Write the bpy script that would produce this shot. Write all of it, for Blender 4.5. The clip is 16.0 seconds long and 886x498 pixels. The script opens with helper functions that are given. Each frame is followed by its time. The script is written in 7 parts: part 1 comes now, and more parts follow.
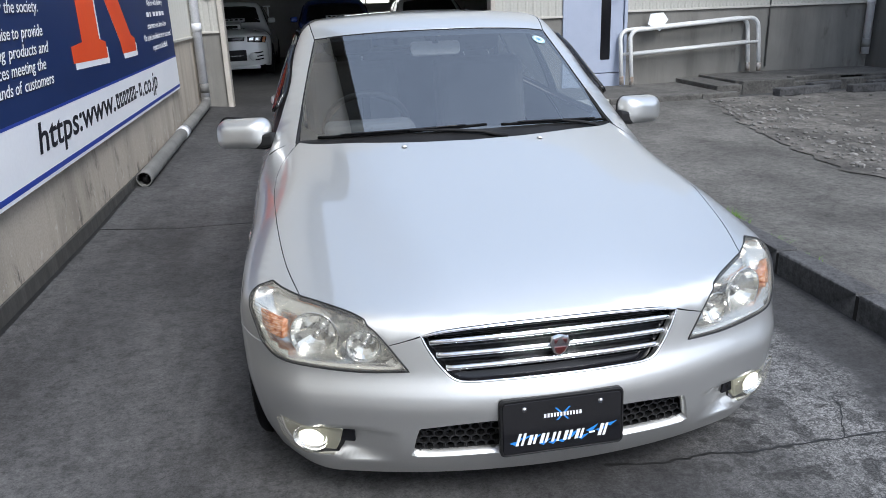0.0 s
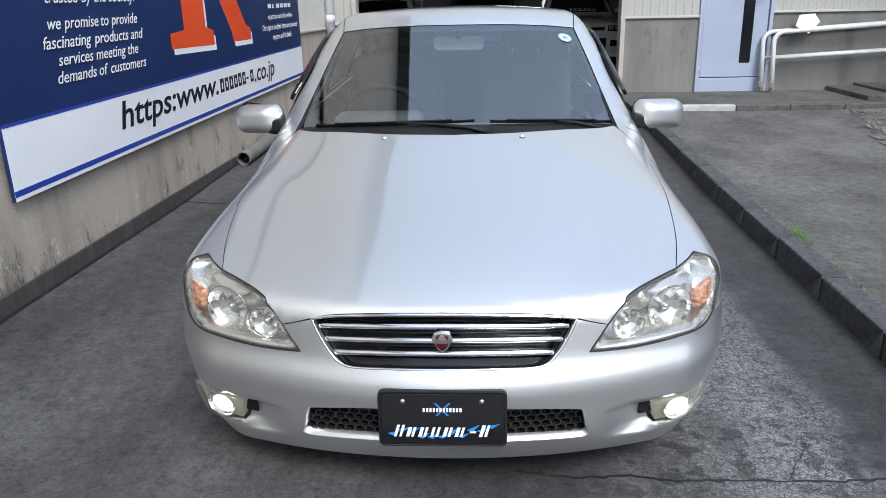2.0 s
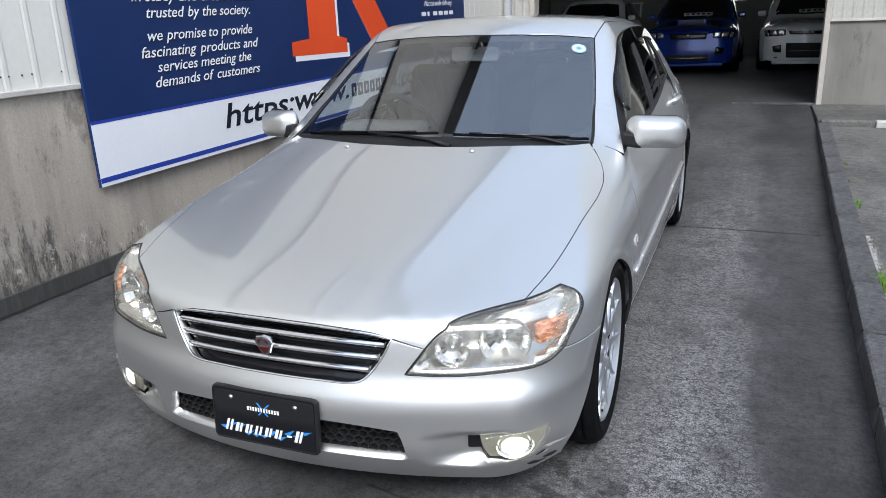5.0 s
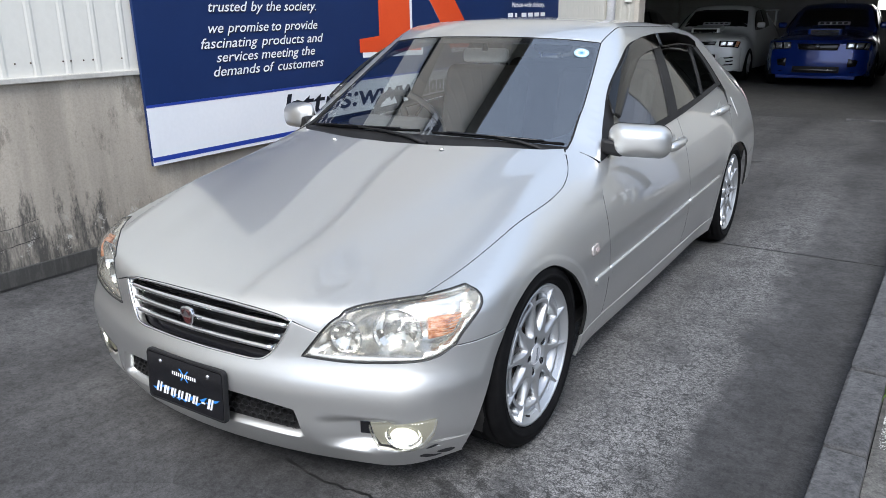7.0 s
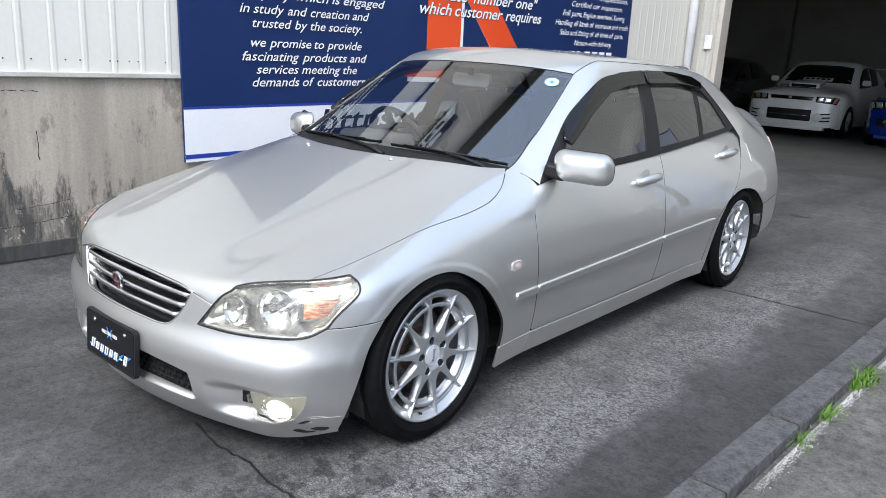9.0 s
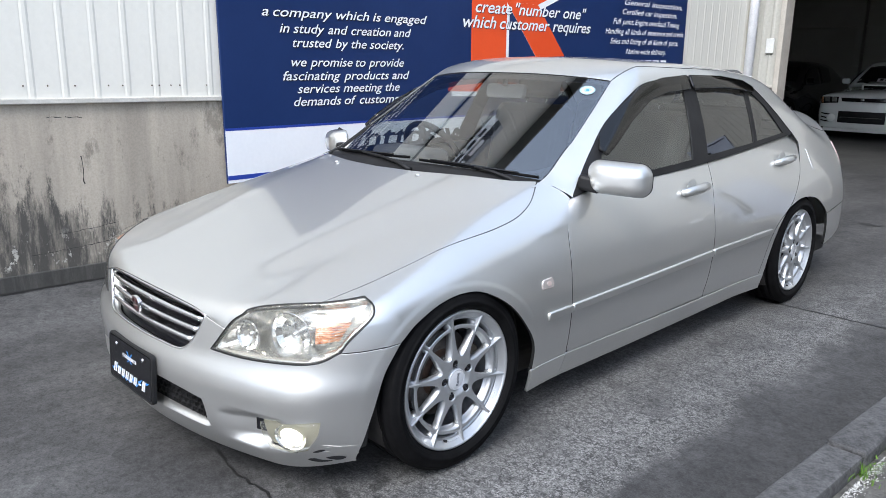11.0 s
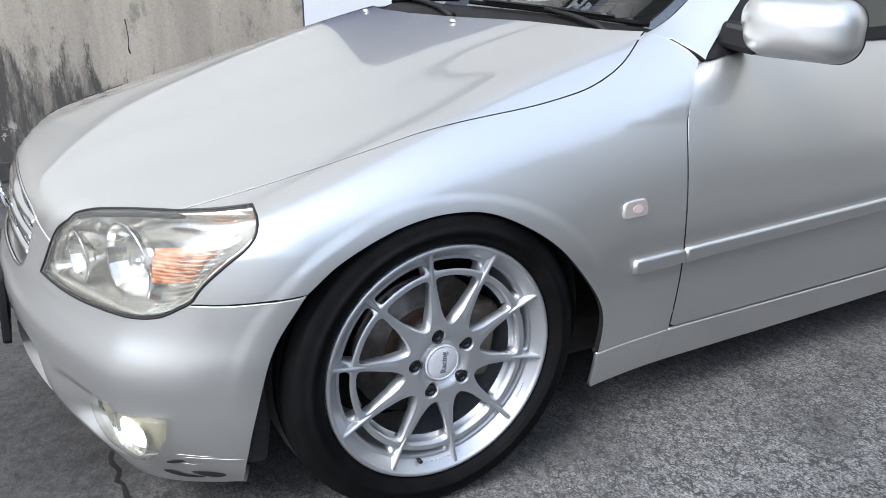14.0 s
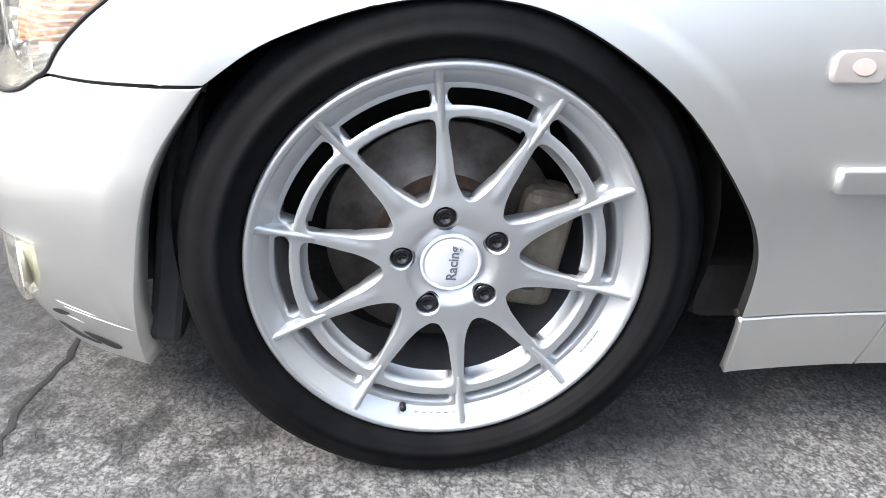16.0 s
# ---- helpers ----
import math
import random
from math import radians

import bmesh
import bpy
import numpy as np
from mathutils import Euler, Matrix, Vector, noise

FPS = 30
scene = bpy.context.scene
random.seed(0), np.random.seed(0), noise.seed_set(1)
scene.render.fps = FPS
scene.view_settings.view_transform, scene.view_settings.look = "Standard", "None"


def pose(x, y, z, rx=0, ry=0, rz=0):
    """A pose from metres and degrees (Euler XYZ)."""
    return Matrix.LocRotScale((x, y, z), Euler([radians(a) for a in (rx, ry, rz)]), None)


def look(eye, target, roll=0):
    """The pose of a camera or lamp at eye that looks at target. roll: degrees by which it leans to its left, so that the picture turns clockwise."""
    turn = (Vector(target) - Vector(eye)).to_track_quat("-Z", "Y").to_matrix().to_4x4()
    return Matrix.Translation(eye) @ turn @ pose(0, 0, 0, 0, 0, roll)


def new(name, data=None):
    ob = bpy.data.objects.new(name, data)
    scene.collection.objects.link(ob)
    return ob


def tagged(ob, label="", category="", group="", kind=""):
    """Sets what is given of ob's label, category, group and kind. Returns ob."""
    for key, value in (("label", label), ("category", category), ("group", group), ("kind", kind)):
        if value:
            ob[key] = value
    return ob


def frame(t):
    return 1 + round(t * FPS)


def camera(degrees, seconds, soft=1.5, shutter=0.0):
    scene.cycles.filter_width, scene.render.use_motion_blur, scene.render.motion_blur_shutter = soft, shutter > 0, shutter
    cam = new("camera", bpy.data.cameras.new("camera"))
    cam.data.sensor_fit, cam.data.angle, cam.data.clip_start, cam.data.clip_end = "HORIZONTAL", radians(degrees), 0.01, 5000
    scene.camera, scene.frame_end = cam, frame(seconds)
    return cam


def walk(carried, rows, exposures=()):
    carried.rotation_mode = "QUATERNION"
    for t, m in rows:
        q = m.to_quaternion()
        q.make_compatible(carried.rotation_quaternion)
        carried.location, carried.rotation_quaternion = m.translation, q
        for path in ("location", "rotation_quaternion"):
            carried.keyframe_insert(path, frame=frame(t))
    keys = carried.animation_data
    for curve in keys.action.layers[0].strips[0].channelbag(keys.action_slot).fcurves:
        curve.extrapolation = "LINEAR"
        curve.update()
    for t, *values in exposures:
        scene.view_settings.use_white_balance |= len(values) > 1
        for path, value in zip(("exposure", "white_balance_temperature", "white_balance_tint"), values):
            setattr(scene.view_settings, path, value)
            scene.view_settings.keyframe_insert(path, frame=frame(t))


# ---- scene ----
cam = camera(61.3, 16.0, 0.6)
PATH = [
    (0, (-0.574, -1.583, 1.36), (-0.275, 0.293, 0.734), -2.1),
    (0.5, (-0.362, -1.659, 1.364), (-0.199, 0.236, 0.746), -2.7),
    (1, (-0.217, -1.715, 1.36), (-0.139, 0.188, 0.751), -3.3),
    (1.5, (-0.074, -1.701, 1.331), (-0.083, 0.209, 0.736), -2.8),
    (2, (0.123, -1.657, 1.34), (-0.002, 0.239, 0.716), -1.2),
    (2.5, (0.251, -1.618, 1.351), (0.03, 0.268, 0.722), -1.4),
    (3, (0.435, -1.599, 1.332), (0.13, 0.282, 0.725), -1.8),
    (3.5, (0.683, -1.601, 1.338), (0.266, 0.258, 0.731), -1.1),
    (4, (0.846, -1.57, 1.324), (0.281, 0.258, 0.739), -3.4),
    (4.2, (0.917, -1.531, 1.326), (0.315, 0.285, 0.742), -3.4),
    (6.3, (1.525, -1.306, 1.367), (0.569, 0.347, 0.773), -2.3),
    (6.5, (1.57, -1.287, 1.354), (0.59, 0.357, 0.773), -2.6),
    (7, (1.752, -1.178, 1.33), (0.706, 0.422, 0.739), -0.6),
    (7.5, (1.876, -1.084, 1.326), (0.786, 0.494, 0.76), -0.9),
    (8, (2.051, -0.949, 1.311), (0.81, 0.515, 0.746), 0.9),
    (8.5, (2.198, -0.883, 1.294), (0.933, 0.571, 0.759), 1.5),
    (9, (2.356, -0.937, 1.283), (1.079, 0.517, 0.775), 3.1),
    (9.2, (2.413, -0.968, 1.281), (1.117, 0.47, 0.78), 3.2),
    (11.3, (2.347, -0.682, 1.263), (0.929, 0.641, 0.775), 1.1),
    (11.5, (2.293, -0.626, 1.259), (0.876, 0.68, 0.723), 1.4),
    (12, (2.222, -0.484, 1.217), (0.764, 0.744, 0.611), 1.1),
    (12.5, (2.109, -0.316, 1.188), (0.641, 0.865, 0.515), 0.5),
    (13, (1.995, -0.145, 1.152), (0.497, 0.997, 0.48), 1.2),
    (13.5, (1.911, 0.018, 1.096), (0.402, 1.067, 0.307), 0.7),
    (14, (1.867, 0.219, 0.968), (0.222, 1.123, 0.279), 0.9),
    (14.5, (1.793, 0.362, 0.889), (0.119, 1.128, 0.108), 2.1),
    (15, (1.691, 0.501, 0.775), (-0.05, 1.079, -0.023), 4.5),
    (15.5, (1.624, 0.601, 0.701), (-0.126, 1.022, -0.171), 5.6),
    (16, (1.565, 0.688, 0.667), (-0.239, 0.94, -0.159), 4.4),
]
EXPOSURES = [(0, 0.48, 6000, 10), (6, 0.52, 6060, 10), (9, 0.80, 6100, 10), (12, 0.80, 6060, 10), (13.5, 0.72, 6060, 10), (14, 0.80, 6100, 10), (14.5, 0.84, 6180, 10), (15, 1.21, 6350, 10), (16, 1.74, 6500, 10)]
walk(cam, [(t, look(eye, target, roll)) for t, eye, target, roll in PATH], EXPOSURES)


# ---- daylight: a bright hazy sky, with the sun behind thin cloud ----
world = bpy.data.worlds.new("sky")
scene.world = world
world.use_nodes = True
wn = world.node_tree.nodes
sky = wn.new("ShaderNodeTexSky")
sky.sky_type, sky.sun_disc = "NISHITA", False
sky.sun_elevation, sky.sun_rotation = radians(48), radians(152)
sky.air_density, sky.dust_density, sky.ozone_density = 1.0, 4.0, 1.0
wn["Background"].inputs["Strength"].default_value = 0.15
veil = wn.new("ShaderNodeMix")
veil.data_type = "RGBA"
veil.inputs[0].default_value, veil.inputs[7].default_value = 0.55, (5.25, 6.15, 7.6, 1)
world.node_tree.links.new(sky.outputs["Color"], veil.inputs[6])
world.node_tree.links.new(veil.outputs[2], wn["Background"].inputs["Color"])
sun = new("sun", bpy.data.lights.new("sun", "SUN"))
sun.data.energy, sun.data.angle, sun.data.color = 2.15, radians(25), (1.0, 0.965, 0.905)
sun.matrix_world = look((3.3, -5.8, 9.0), (0, 2, 0))


# ---- materials ----
def material(name, color, rough=0.5, metal=0.0, **extra):
    ma = bpy.data.materials.new(name)
    ma.use_nodes = True
    p = ma.node_tree.nodes["Principled BSDF"]
    p.inputs["Base Color"].default_value = (*color, 1)
    p.inputs["Roughness"].default_value, p.inputs["Metallic"].default_value = rough, metal
    for key, value in extra.items():
        p.inputs[key.replace("_", " ")].default_value = value
    return ma


def noise_of(ma, scale, detail=4, rough=0.55, stretch=(1, 1, 1), coords="Object"):
    nt = ma.node_tree
    tc, mp, nz = nt.nodes.new("ShaderNodeTexCoord"), nt.nodes.new("ShaderNodeMapping"), nt.nodes.new("ShaderNodeTexNoise")
    mp.inputs["Scale"].default_value = stretch
    nz.inputs["Scale"].default_value, nz.inputs["Detail"].default_value, nz.inputs["Roughness"].default_value = scale, detail, rough
    nt.links.new(tc.outputs[coords], mp.inputs["Vector"])
    nt.links.new(mp.outputs["Vector"], nz.inputs["Vector"])
    return nz.outputs["Fac"]


def ramp_of(ma, fac, stops):
    r = ma.node_tree.nodes.new("ShaderNodeValToRGB")
    e = r.color_ramp.elements
    while len(e) < len(stops):
        e.new(0.5)
    for el, (at, c) in zip(e, stops):
        el.position, el.color = at, (*c, 1) if isinstance(c, tuple) else (c, c, c, 1)
    ma.node_tree.links.new(fac, r.inputs["Fac"])
    return r.outputs["Color"]


def mix_of(ma, a, b, fac, mode="MIX"):
    nt = ma.node_tree
    m = nt.nodes.new("ShaderNodeMix")
    m.data_type, m.blend_type = "RGBA", mode
    for value, key in ((fac, 0), (a, 6), (b, 7)):
        if isinstance(value, (int, float)):
            m.inputs[key].default_value = value
        elif isinstance(value, tuple):
            m.inputs[key].default_value = (*value, 1)
        else:
            nt.links.new(value, m.inputs[key])
    return m.outputs[2]


def into(ma, socket, key):
    ma.node_tree.links.new(socket, ma.node_tree.nodes["Principled BSDF"].inputs[key])


def bump_of(ma, height, strength=0.3, distance=0.01):
    b = ma.node_tree.nodes.new("ShaderNodeBump")
    b.inputs["Strength"].default_value, b.inputs["Distance"].default_value = strength, distance
    ma.node_tree.links.new(height, b.inputs["Height"])
    into(ma, b.outputs["Normal"], "Normal")


def mottled(name, c0, c1, scale, rough=0.7, fine=60, bump=0.2, distance=0.003, metal=0.0, stretch=(1, 1, 1), lo=0.35, hi=0.65, dusk=0.75):
    """A surface that varies between two colours at a large and a fine scale."""
    ma = material(name, c0, rough, metal)
    big, small = noise_of(ma, scale, 6, 0.6, stretch), noise_of(ma, fine, 3)
    base = ramp_of(ma, big, [(lo, c0), (hi, c1)])
    into(ma, mix_of(ma, base, ramp_of(ma, small, [(0.3, dusk), (0.7, 1.0)]), 0.6, "MULTIPLY"), "Base Color")
    bump_of(ma, small, bump, distance)
    return ma


def clear(name, tint, mirror=0.1, rough=0.0, haze=0.0):
    """A thin sheet of glass: it lets light straight through and mirrors more at a slant; haze is a dull, aged skin."""
    ma = bpy.data.materials.new(name)
    ma.use_nodes = True
    nt = ma.node_tree
    nt.nodes.remove(nt.nodes["Principled BSDF"])
    a, b, m, w, p, q = (nt.nodes.new("ShaderNode" + k) for k in ("BsdfTransparent", "BsdfGlossy", "MixShader", "LayerWeight", "Math", "Math"))
    a.inputs["Color"].default_value, b.inputs["Roughness"].default_value, w.inputs["Blend"].default_value = (*tint, 1), rough, 0.5
    p.operation, q.operation = "POWER", "MULTIPLY_ADD"
    p.inputs[1].default_value, q.inputs[1].default_value, q.inputs[2].default_value = 5.0, 1.0 - mirror, mirror
    nt.links.new(w.outputs["Facing"], p.inputs[0])
    nt.links.new(p.outputs[0], q.inputs[0])
    nt.links.new(q.outputs[0], m.inputs[0])
    if haze:
        d, h = nt.nodes.new("ShaderNodeBsdfDiffuse"), nt.nodes.new("ShaderNodeMixShader")
        d.inputs["Color"].default_value, h.inputs[0].default_value = (0.78, 0.78, 0.75, 1), haze
        nt.links.new(a.outputs[0], h.inputs[1])
        nt.links.new(d.outputs[0], h.inputs[2])
        nt.links.new(h.outputs[0], m.inputs[1])
    else:
        nt.links.new(a.outputs[0], m.inputs[1])
    nt.links.new(b.outputs[0], m.inputs[2])
    nt.links.new(m.outputs[0], nt.nodes["Material Output"].inputs["Surface"])
    return ma


# Black for the panel gaps: the shade in them is put into the colour.
backing = material("gap_shade_black", (0.006, 0.006, 0.006), 0.8)
paint = material("silver_paint", (0.60, 0.60, 0.57), 0.45, 0.95, Coat_Weight=1.0, Coat_Roughness=0.006, Coat_IOR=1.85)
flake = noise_of(paint, 1800, 2)
into(paint, ramp_of(paint, flake, [(0.35, (0.63, 0.63, 0.612)), (0.65, (0.745, 0.745, 0.725))]), "Base Color")
black_plastic = mottled("black_plastic", (0.012, 0.012, 0.013), (0.02, 0.02, 0.021), 9, 0.5, 300, 0.15, 0.0006)
black_plastic.node_tree.nodes["Principled BSDF"].inputs["Specular IOR Level"].default_value = 0.2
gloss_black = material("gloss_black", (0.008, 0.008, 0.01), 0.12)
rubber = mottled("tyre_rubber", (0.0045, 0.0045, 0.005), (0.009, 0.009, 0.0095), 14, 0.65, 220, 0.2, 0.0008)
rubber.node_tree.nodes["Principled BSDF"].inputs["Specular IOR Level"].default_value = 0.07
chrome = material("chrome", (0.82, 0.82, 0.83), 0.08, 1.0)
dull_chrome = material("satin_chrome", (0.62, 0.62, 0.63), 0.22, 1.0)
alloy = material("silver_alloy", (0.51, 0.525, 0.54), 0.42, 0.80, Coat_Weight=0.5, Coat_Roughness=0.15)
glass = clear("window_glass", (0.87, 0.91, 0.91), 0.25)
tinted = clear("tinted_glass", (0.22, 0.24, 0.24), 0.15)
side_glass = clear("side_glass", (0.82, 0.86, 0.84), 0.17)
smoked = clear("smoked_acrylic", (0.17, 0.16, 0.155), 0.06, 0.02)
lens = clear("clear_lens", (0.96, 0.95, 0.91), 0.06, 0.0, 0.06)
amber = material("amber_lens", (0.56, 0.19, 0.05), 0.2, 0.0, Coat_Weight=1.0)
into(amber, ramp_of(amber, noise_of(amber, 42, 3, 0.6, (1, 1, 2.2)), [(0.36, (0.30, 0.075, 0.02)), (0.5, (0.60, 0.24, 0.10)), (0.66, (0.72, 0.44, 0.30))]), "Base Color")
ribs = amber.node_tree.nodes.new("ShaderNodeTexWave")
ribs.bands_direction = "Z"
ribs.inputs["Scale"].default_value = 55
amber.node_tree.links.new(amber.node_tree.nodes["Texture Coordinate"].outputs["Object"], ribs.inputs["Vector"])
bump_of(amber, ribs.outputs["Fac"], 0.5, 0.002)
reflector = material("lamp_reflector", (0.80, 0.80, 0.78), 0.12, 1.0)
housing_silver = material("lamp_bezel", (0.72, 0.71, 0.675), 0.22, 0.95)
lit = material("lit_bulb", (1, 1, 0.95), 0.3, 0.0, Emission_Color=(1.0, 0.98, 0.90, 1), Emission_Strength=2.4)
disc_steel = mottled("brake_disc", (0.10, 0.085, 0.075), (0.19, 0.17, 0.155), 25, 0.42, 120, 0.1, 0.0005, 0.8)
rust = mottled("rusty_hub", (0.055, 0.032, 0.022), (0.12, 0.065, 0.04), 30, 0.8, 150, 0.3, 0.001)
caliper_metal = mottled("caliper", (0.16, 0.13, 0.10), (0.30, 0.26, 0.2), 18, 0.6, 90, 0.3, 0.001, 0.4)
interior_grey = mottled("cabin_trim", (0.085, 0.085, 0.09), (0.12, 0.12, 0.12), 6, 0.75, 200, 0.2, 0.001)
seat_cloth = mottled("seat_cloth", (0.065, 0.065, 0.065), (0.095, 0.095, 0.095), 10, 0.9, 350, 0.3, 0.001)
white_print = material("white_print", (0.82, 0.82, 0.84), 0.35)
blue_print = material("blue_print", (0.03, 0.22, 0.62), 0.35)
red_enamel = material("red_enamel", (0.07, 0.008, 0.008), 0.12, 0.0, Coat_Weight=1.0)
banner_blue = mottled("banner_navy", (0.010, 0.026, 0.098), (0.013, 0.032, 0.115), 1.2, 0.42, 40, 0.03, 0.001, dusk=0.95)
banner_white = mottled("banner_white", (0.80, 0.82, 0.85), (0.85, 0.86, 0.88), 1.4, 0.45, 40, 0.03, 0.001, dusk=0.95)
banner_line = material("banner_stripe", (0.02, 0.05, 0.32), 0.4)
banner_red = mottled("banner_red", (0.72, 0.075, 0.018), (0.78, 0.09, 0.022), 1.5, 0.45, 40, 0.02, 0.001, dusk=0.95)
banner_text = material("banner_letters", (0.84, 0.85, 0.87), 0.45)
banner_dark = material("banner_dark_letters", (0.012, 0.014, 0.022), 0.45)
for print_ma in (banner_blue, banner_red, banner_dark):
    print_ma.node_tree.nodes["Principled BSDF"].inputs["Specular IOR Level"].default_value = 0.22
white_steel = mottled("white_steel", (0.62, 0.63, 0.62), (0.74, 0.75, 0.73), 5, 0.4, 70, 0.1, 0.001)


# ---- helpers for meshes and things ----
from mathutils.geometry import delaunay_2d_cdt


def mesh_of(name, verts, faces, material, smooth=True, normals=None):
    me = bpy.data.meshes.new(name)
    me.from_pydata([tuple(map(float, v)) for v in verts], [], [tuple(map(int, f)) for f in faces])
    me.materials.append(material)
    me.polygons.foreach_set("use_smooth", [smooth] * len(me.polygons))
    if normals is not None:
        me.normals_split_custom_set_from_vertices([tuple(map(float, n)) for n in normals])
    me.update()
    return me


def thing(name, label, category, m=None, group="", kind=""):
    ob = tagged(new(name), label, category, group, kind)
    ob.matrix_world = m or Matrix()
    return ob


def part(name, me, parent=None, label="", m=None, material=None):
    """Links a mesh, or a bmesh with a material, as one object under a thing or a part."""
    if isinstance(me, bmesh.types.BMesh):
        bm, me = me, bpy.data.meshes.new(name)
        bm.to_mesh(me)
        bm.free()
        me.materials.append(material)
    ob = new(name, me)
    ob.parent = parent
    if m is not None:
        ob.matrix_basis = m
    return tagged(ob, label)


def solo(name, me, label, category, m=None, group="", kind="", material=None):
    return tagged(part(name, me, None, label, m, material), "", category, group, kind)


def box(x0, x1, y0, y1, z0, z1, bevel=0.0, segments=2, bm=None):
    own = bmesh.new()
    bmesh.ops.create_cube(own, size=1, matrix=Matrix.LocRotScale(((x0 + x1) / 2, (y0 + y1) / 2, (z0 + z1) / 2), None, (x1 - x0, y1 - y0, z1 - z0)))
    if bevel:
        bmesh.ops.bevel(own, geom=own.edges[:], offset=bevel, segments=segments, affect="EDGES", profile=0.5)
    for f in own.faces:
        f.smooth = False
    return own if bm is None else join(bm, own)


def join(bm, other):
    tmp = bpy.data.meshes.new("tmp")
    other.to_mesh(tmp)
    bm.from_mesh(tmp)
    bpy.data.meshes.remove(tmp)
    other.free()
    return bm


def slab(outline, depth, bevel=0.0, smooth=False, seg=2):
    """A plate: an outline in (x, z) that is made thick along +y."""
    bm = bmesh.new()
    f = bm.faces.new([bm.verts.new((x, 0, z)) for x, z in outline])
    out = bmesh.ops.extrude_face_region(bm, geom=[f])
    bmesh.ops.translate(bm, verts=[v for v in out["geom"] if isinstance(v, bmesh.types.BMVert)], vec=(0, depth, 0))
    bmesh.ops.recalc_face_normals(bm, faces=bm.faces[:])
    if bevel:
        bmesh.ops.bevel(bm, geom=bm.edges[:], offset=bevel, segments=seg, affect="EDGES", profile=0.5)
    for f in bm.faces:
        f.smooth = smooth
    return bm


def turned(profile, n=48, closed=False, axis="x"):
    """Verts and faces of a profile (along, radius) turned round an axis."""
    verts, faces, k = [], [], len(profile)
    for i in range(n):
        a = 2 * math.pi * i / n
        for s, r in profile:
            verts.append((s, r * math.cos(a), r * math.sin(a)) if axis == "x" else (r * math.cos(a), r * math.sin(a), s))
    for i in range(n):
        j = (i + 1) % n
        for q in range(k if closed else k - 1):
            w = (q + 1) % k
            faces.append((i * k + q, j * k + q, j * k + w, i * k + w))
    return verts, faces


def tube(points, radius, n=10, caps=True):
    """Verts and faces of a round rod along points; radius one number or one for each point."""
    pts = [Vector(p) for p in points]
    rs = radius if isinstance(radius, (list, tuple)) else [radius] * len(pts)
    verts, faces = [], []
    side = None
    for i, p in enumerate(pts):
        d = (pts[min(i + 1, len(pts) - 1)] - pts[max(i - 1, 0)]).normalized()
        if side is None:
            side = d.orthogonal().normalized()
        side = (side - d * side.dot(d)).normalized()
        up = d.cross(side)
        for k in range(n):
            a = 2 * math.pi * k / n
            verts.append(p + rs[i] * (math.cos(a) * side + math.sin(a) * up))
    for i in range(len(pts) - 1):
        for k in range(n):
            faces.append((i * n + k, i * n + (k + 1) % n, (i + 1) * n + (k + 1) % n, (i + 1) * n + k))
    if caps:
        faces += [tuple(range(n))[::-1], tuple(range((len(pts) - 1) * n, len(pts) * n))]
    return verts, faces


def lettering(name, text, size, material, parent, m, depth=0.002, shear=0.0, width=1.0, align="LEFT", bold=0.0, label=""):
    """Raised words in the built-in font, in the plane x, y of m."""
    cu = bpy.data.curves.new(name, "FONT")
    cu.body, cu.size, cu.extrude, cu.shear, cu.align_x, cu.offset, cu.resolution_u = text, size, depth, shear, align, bold, 3
    tmp = bpy.data.objects.new(name, cu)
    scene.collection.objects.link(tmp)
    me = bpy.data.meshes.new_from_object(tmp.evaluated_get(bpy.context.evaluated_depsgraph_get()))
    bpy.data.objects.remove(tmp)
    bpy.data.curves.remove(cu)
    me.transform(Matrix.Diagonal((width, 1, 1, 1)))
    me.materials.clear()
    me.materials.append(material)
    return part(name, me, parent, label, m)


# ---- the sedan's skin, as smooth implicit solids ----
def curve(xs, vs):
    """A natural cubic spline through a few design values."""
    xs, vs = np.array(xs, float), np.array(vs, float)
    n, h = len(xs), np.diff(xs)
    a, b = np.eye(n), np.zeros(n)
    for i in range(1, n - 1):
        a[i, i - 1 : i + 2] = h[i - 1], 2 * (h[i - 1] + h[i]), h[i]
        b[i] = 6 * ((vs[i + 1] - vs[i]) / h[i] - (vs[i] - vs[i - 1]) / h[i - 1])
    m = np.linalg.solve(a, b)

    def at(x):
        x = np.clip(np.asarray(x, float), xs[0], xs[-1])
        i = np.clip(np.searchsorted(xs, x) - 1, 0, n - 2)
        l, r = xs[i + 1] - x, x - xs[i]
        return (m[i] * l**3 + m[i + 1] * r**3) / (6 * h[i]) + (vs[i] / h[i] - m[i] * h[i] / 6) * l + (vs[i + 1] / h[i] - m[i + 1] * h[i] / 6) * r

    return at


def both(a, b, r):
    """The overlap of two solids, with its edge rounded to radius r."""
    return np.minimum(np.maximum(a, b), -r) + np.hypot(np.maximum(a + r, 0), np.maximum(b + r, 0))


def step(x, a, b):
    t = np.clip((x - a) / (b - a), 0, 1)
    return t * t * (3 - 2 * t)


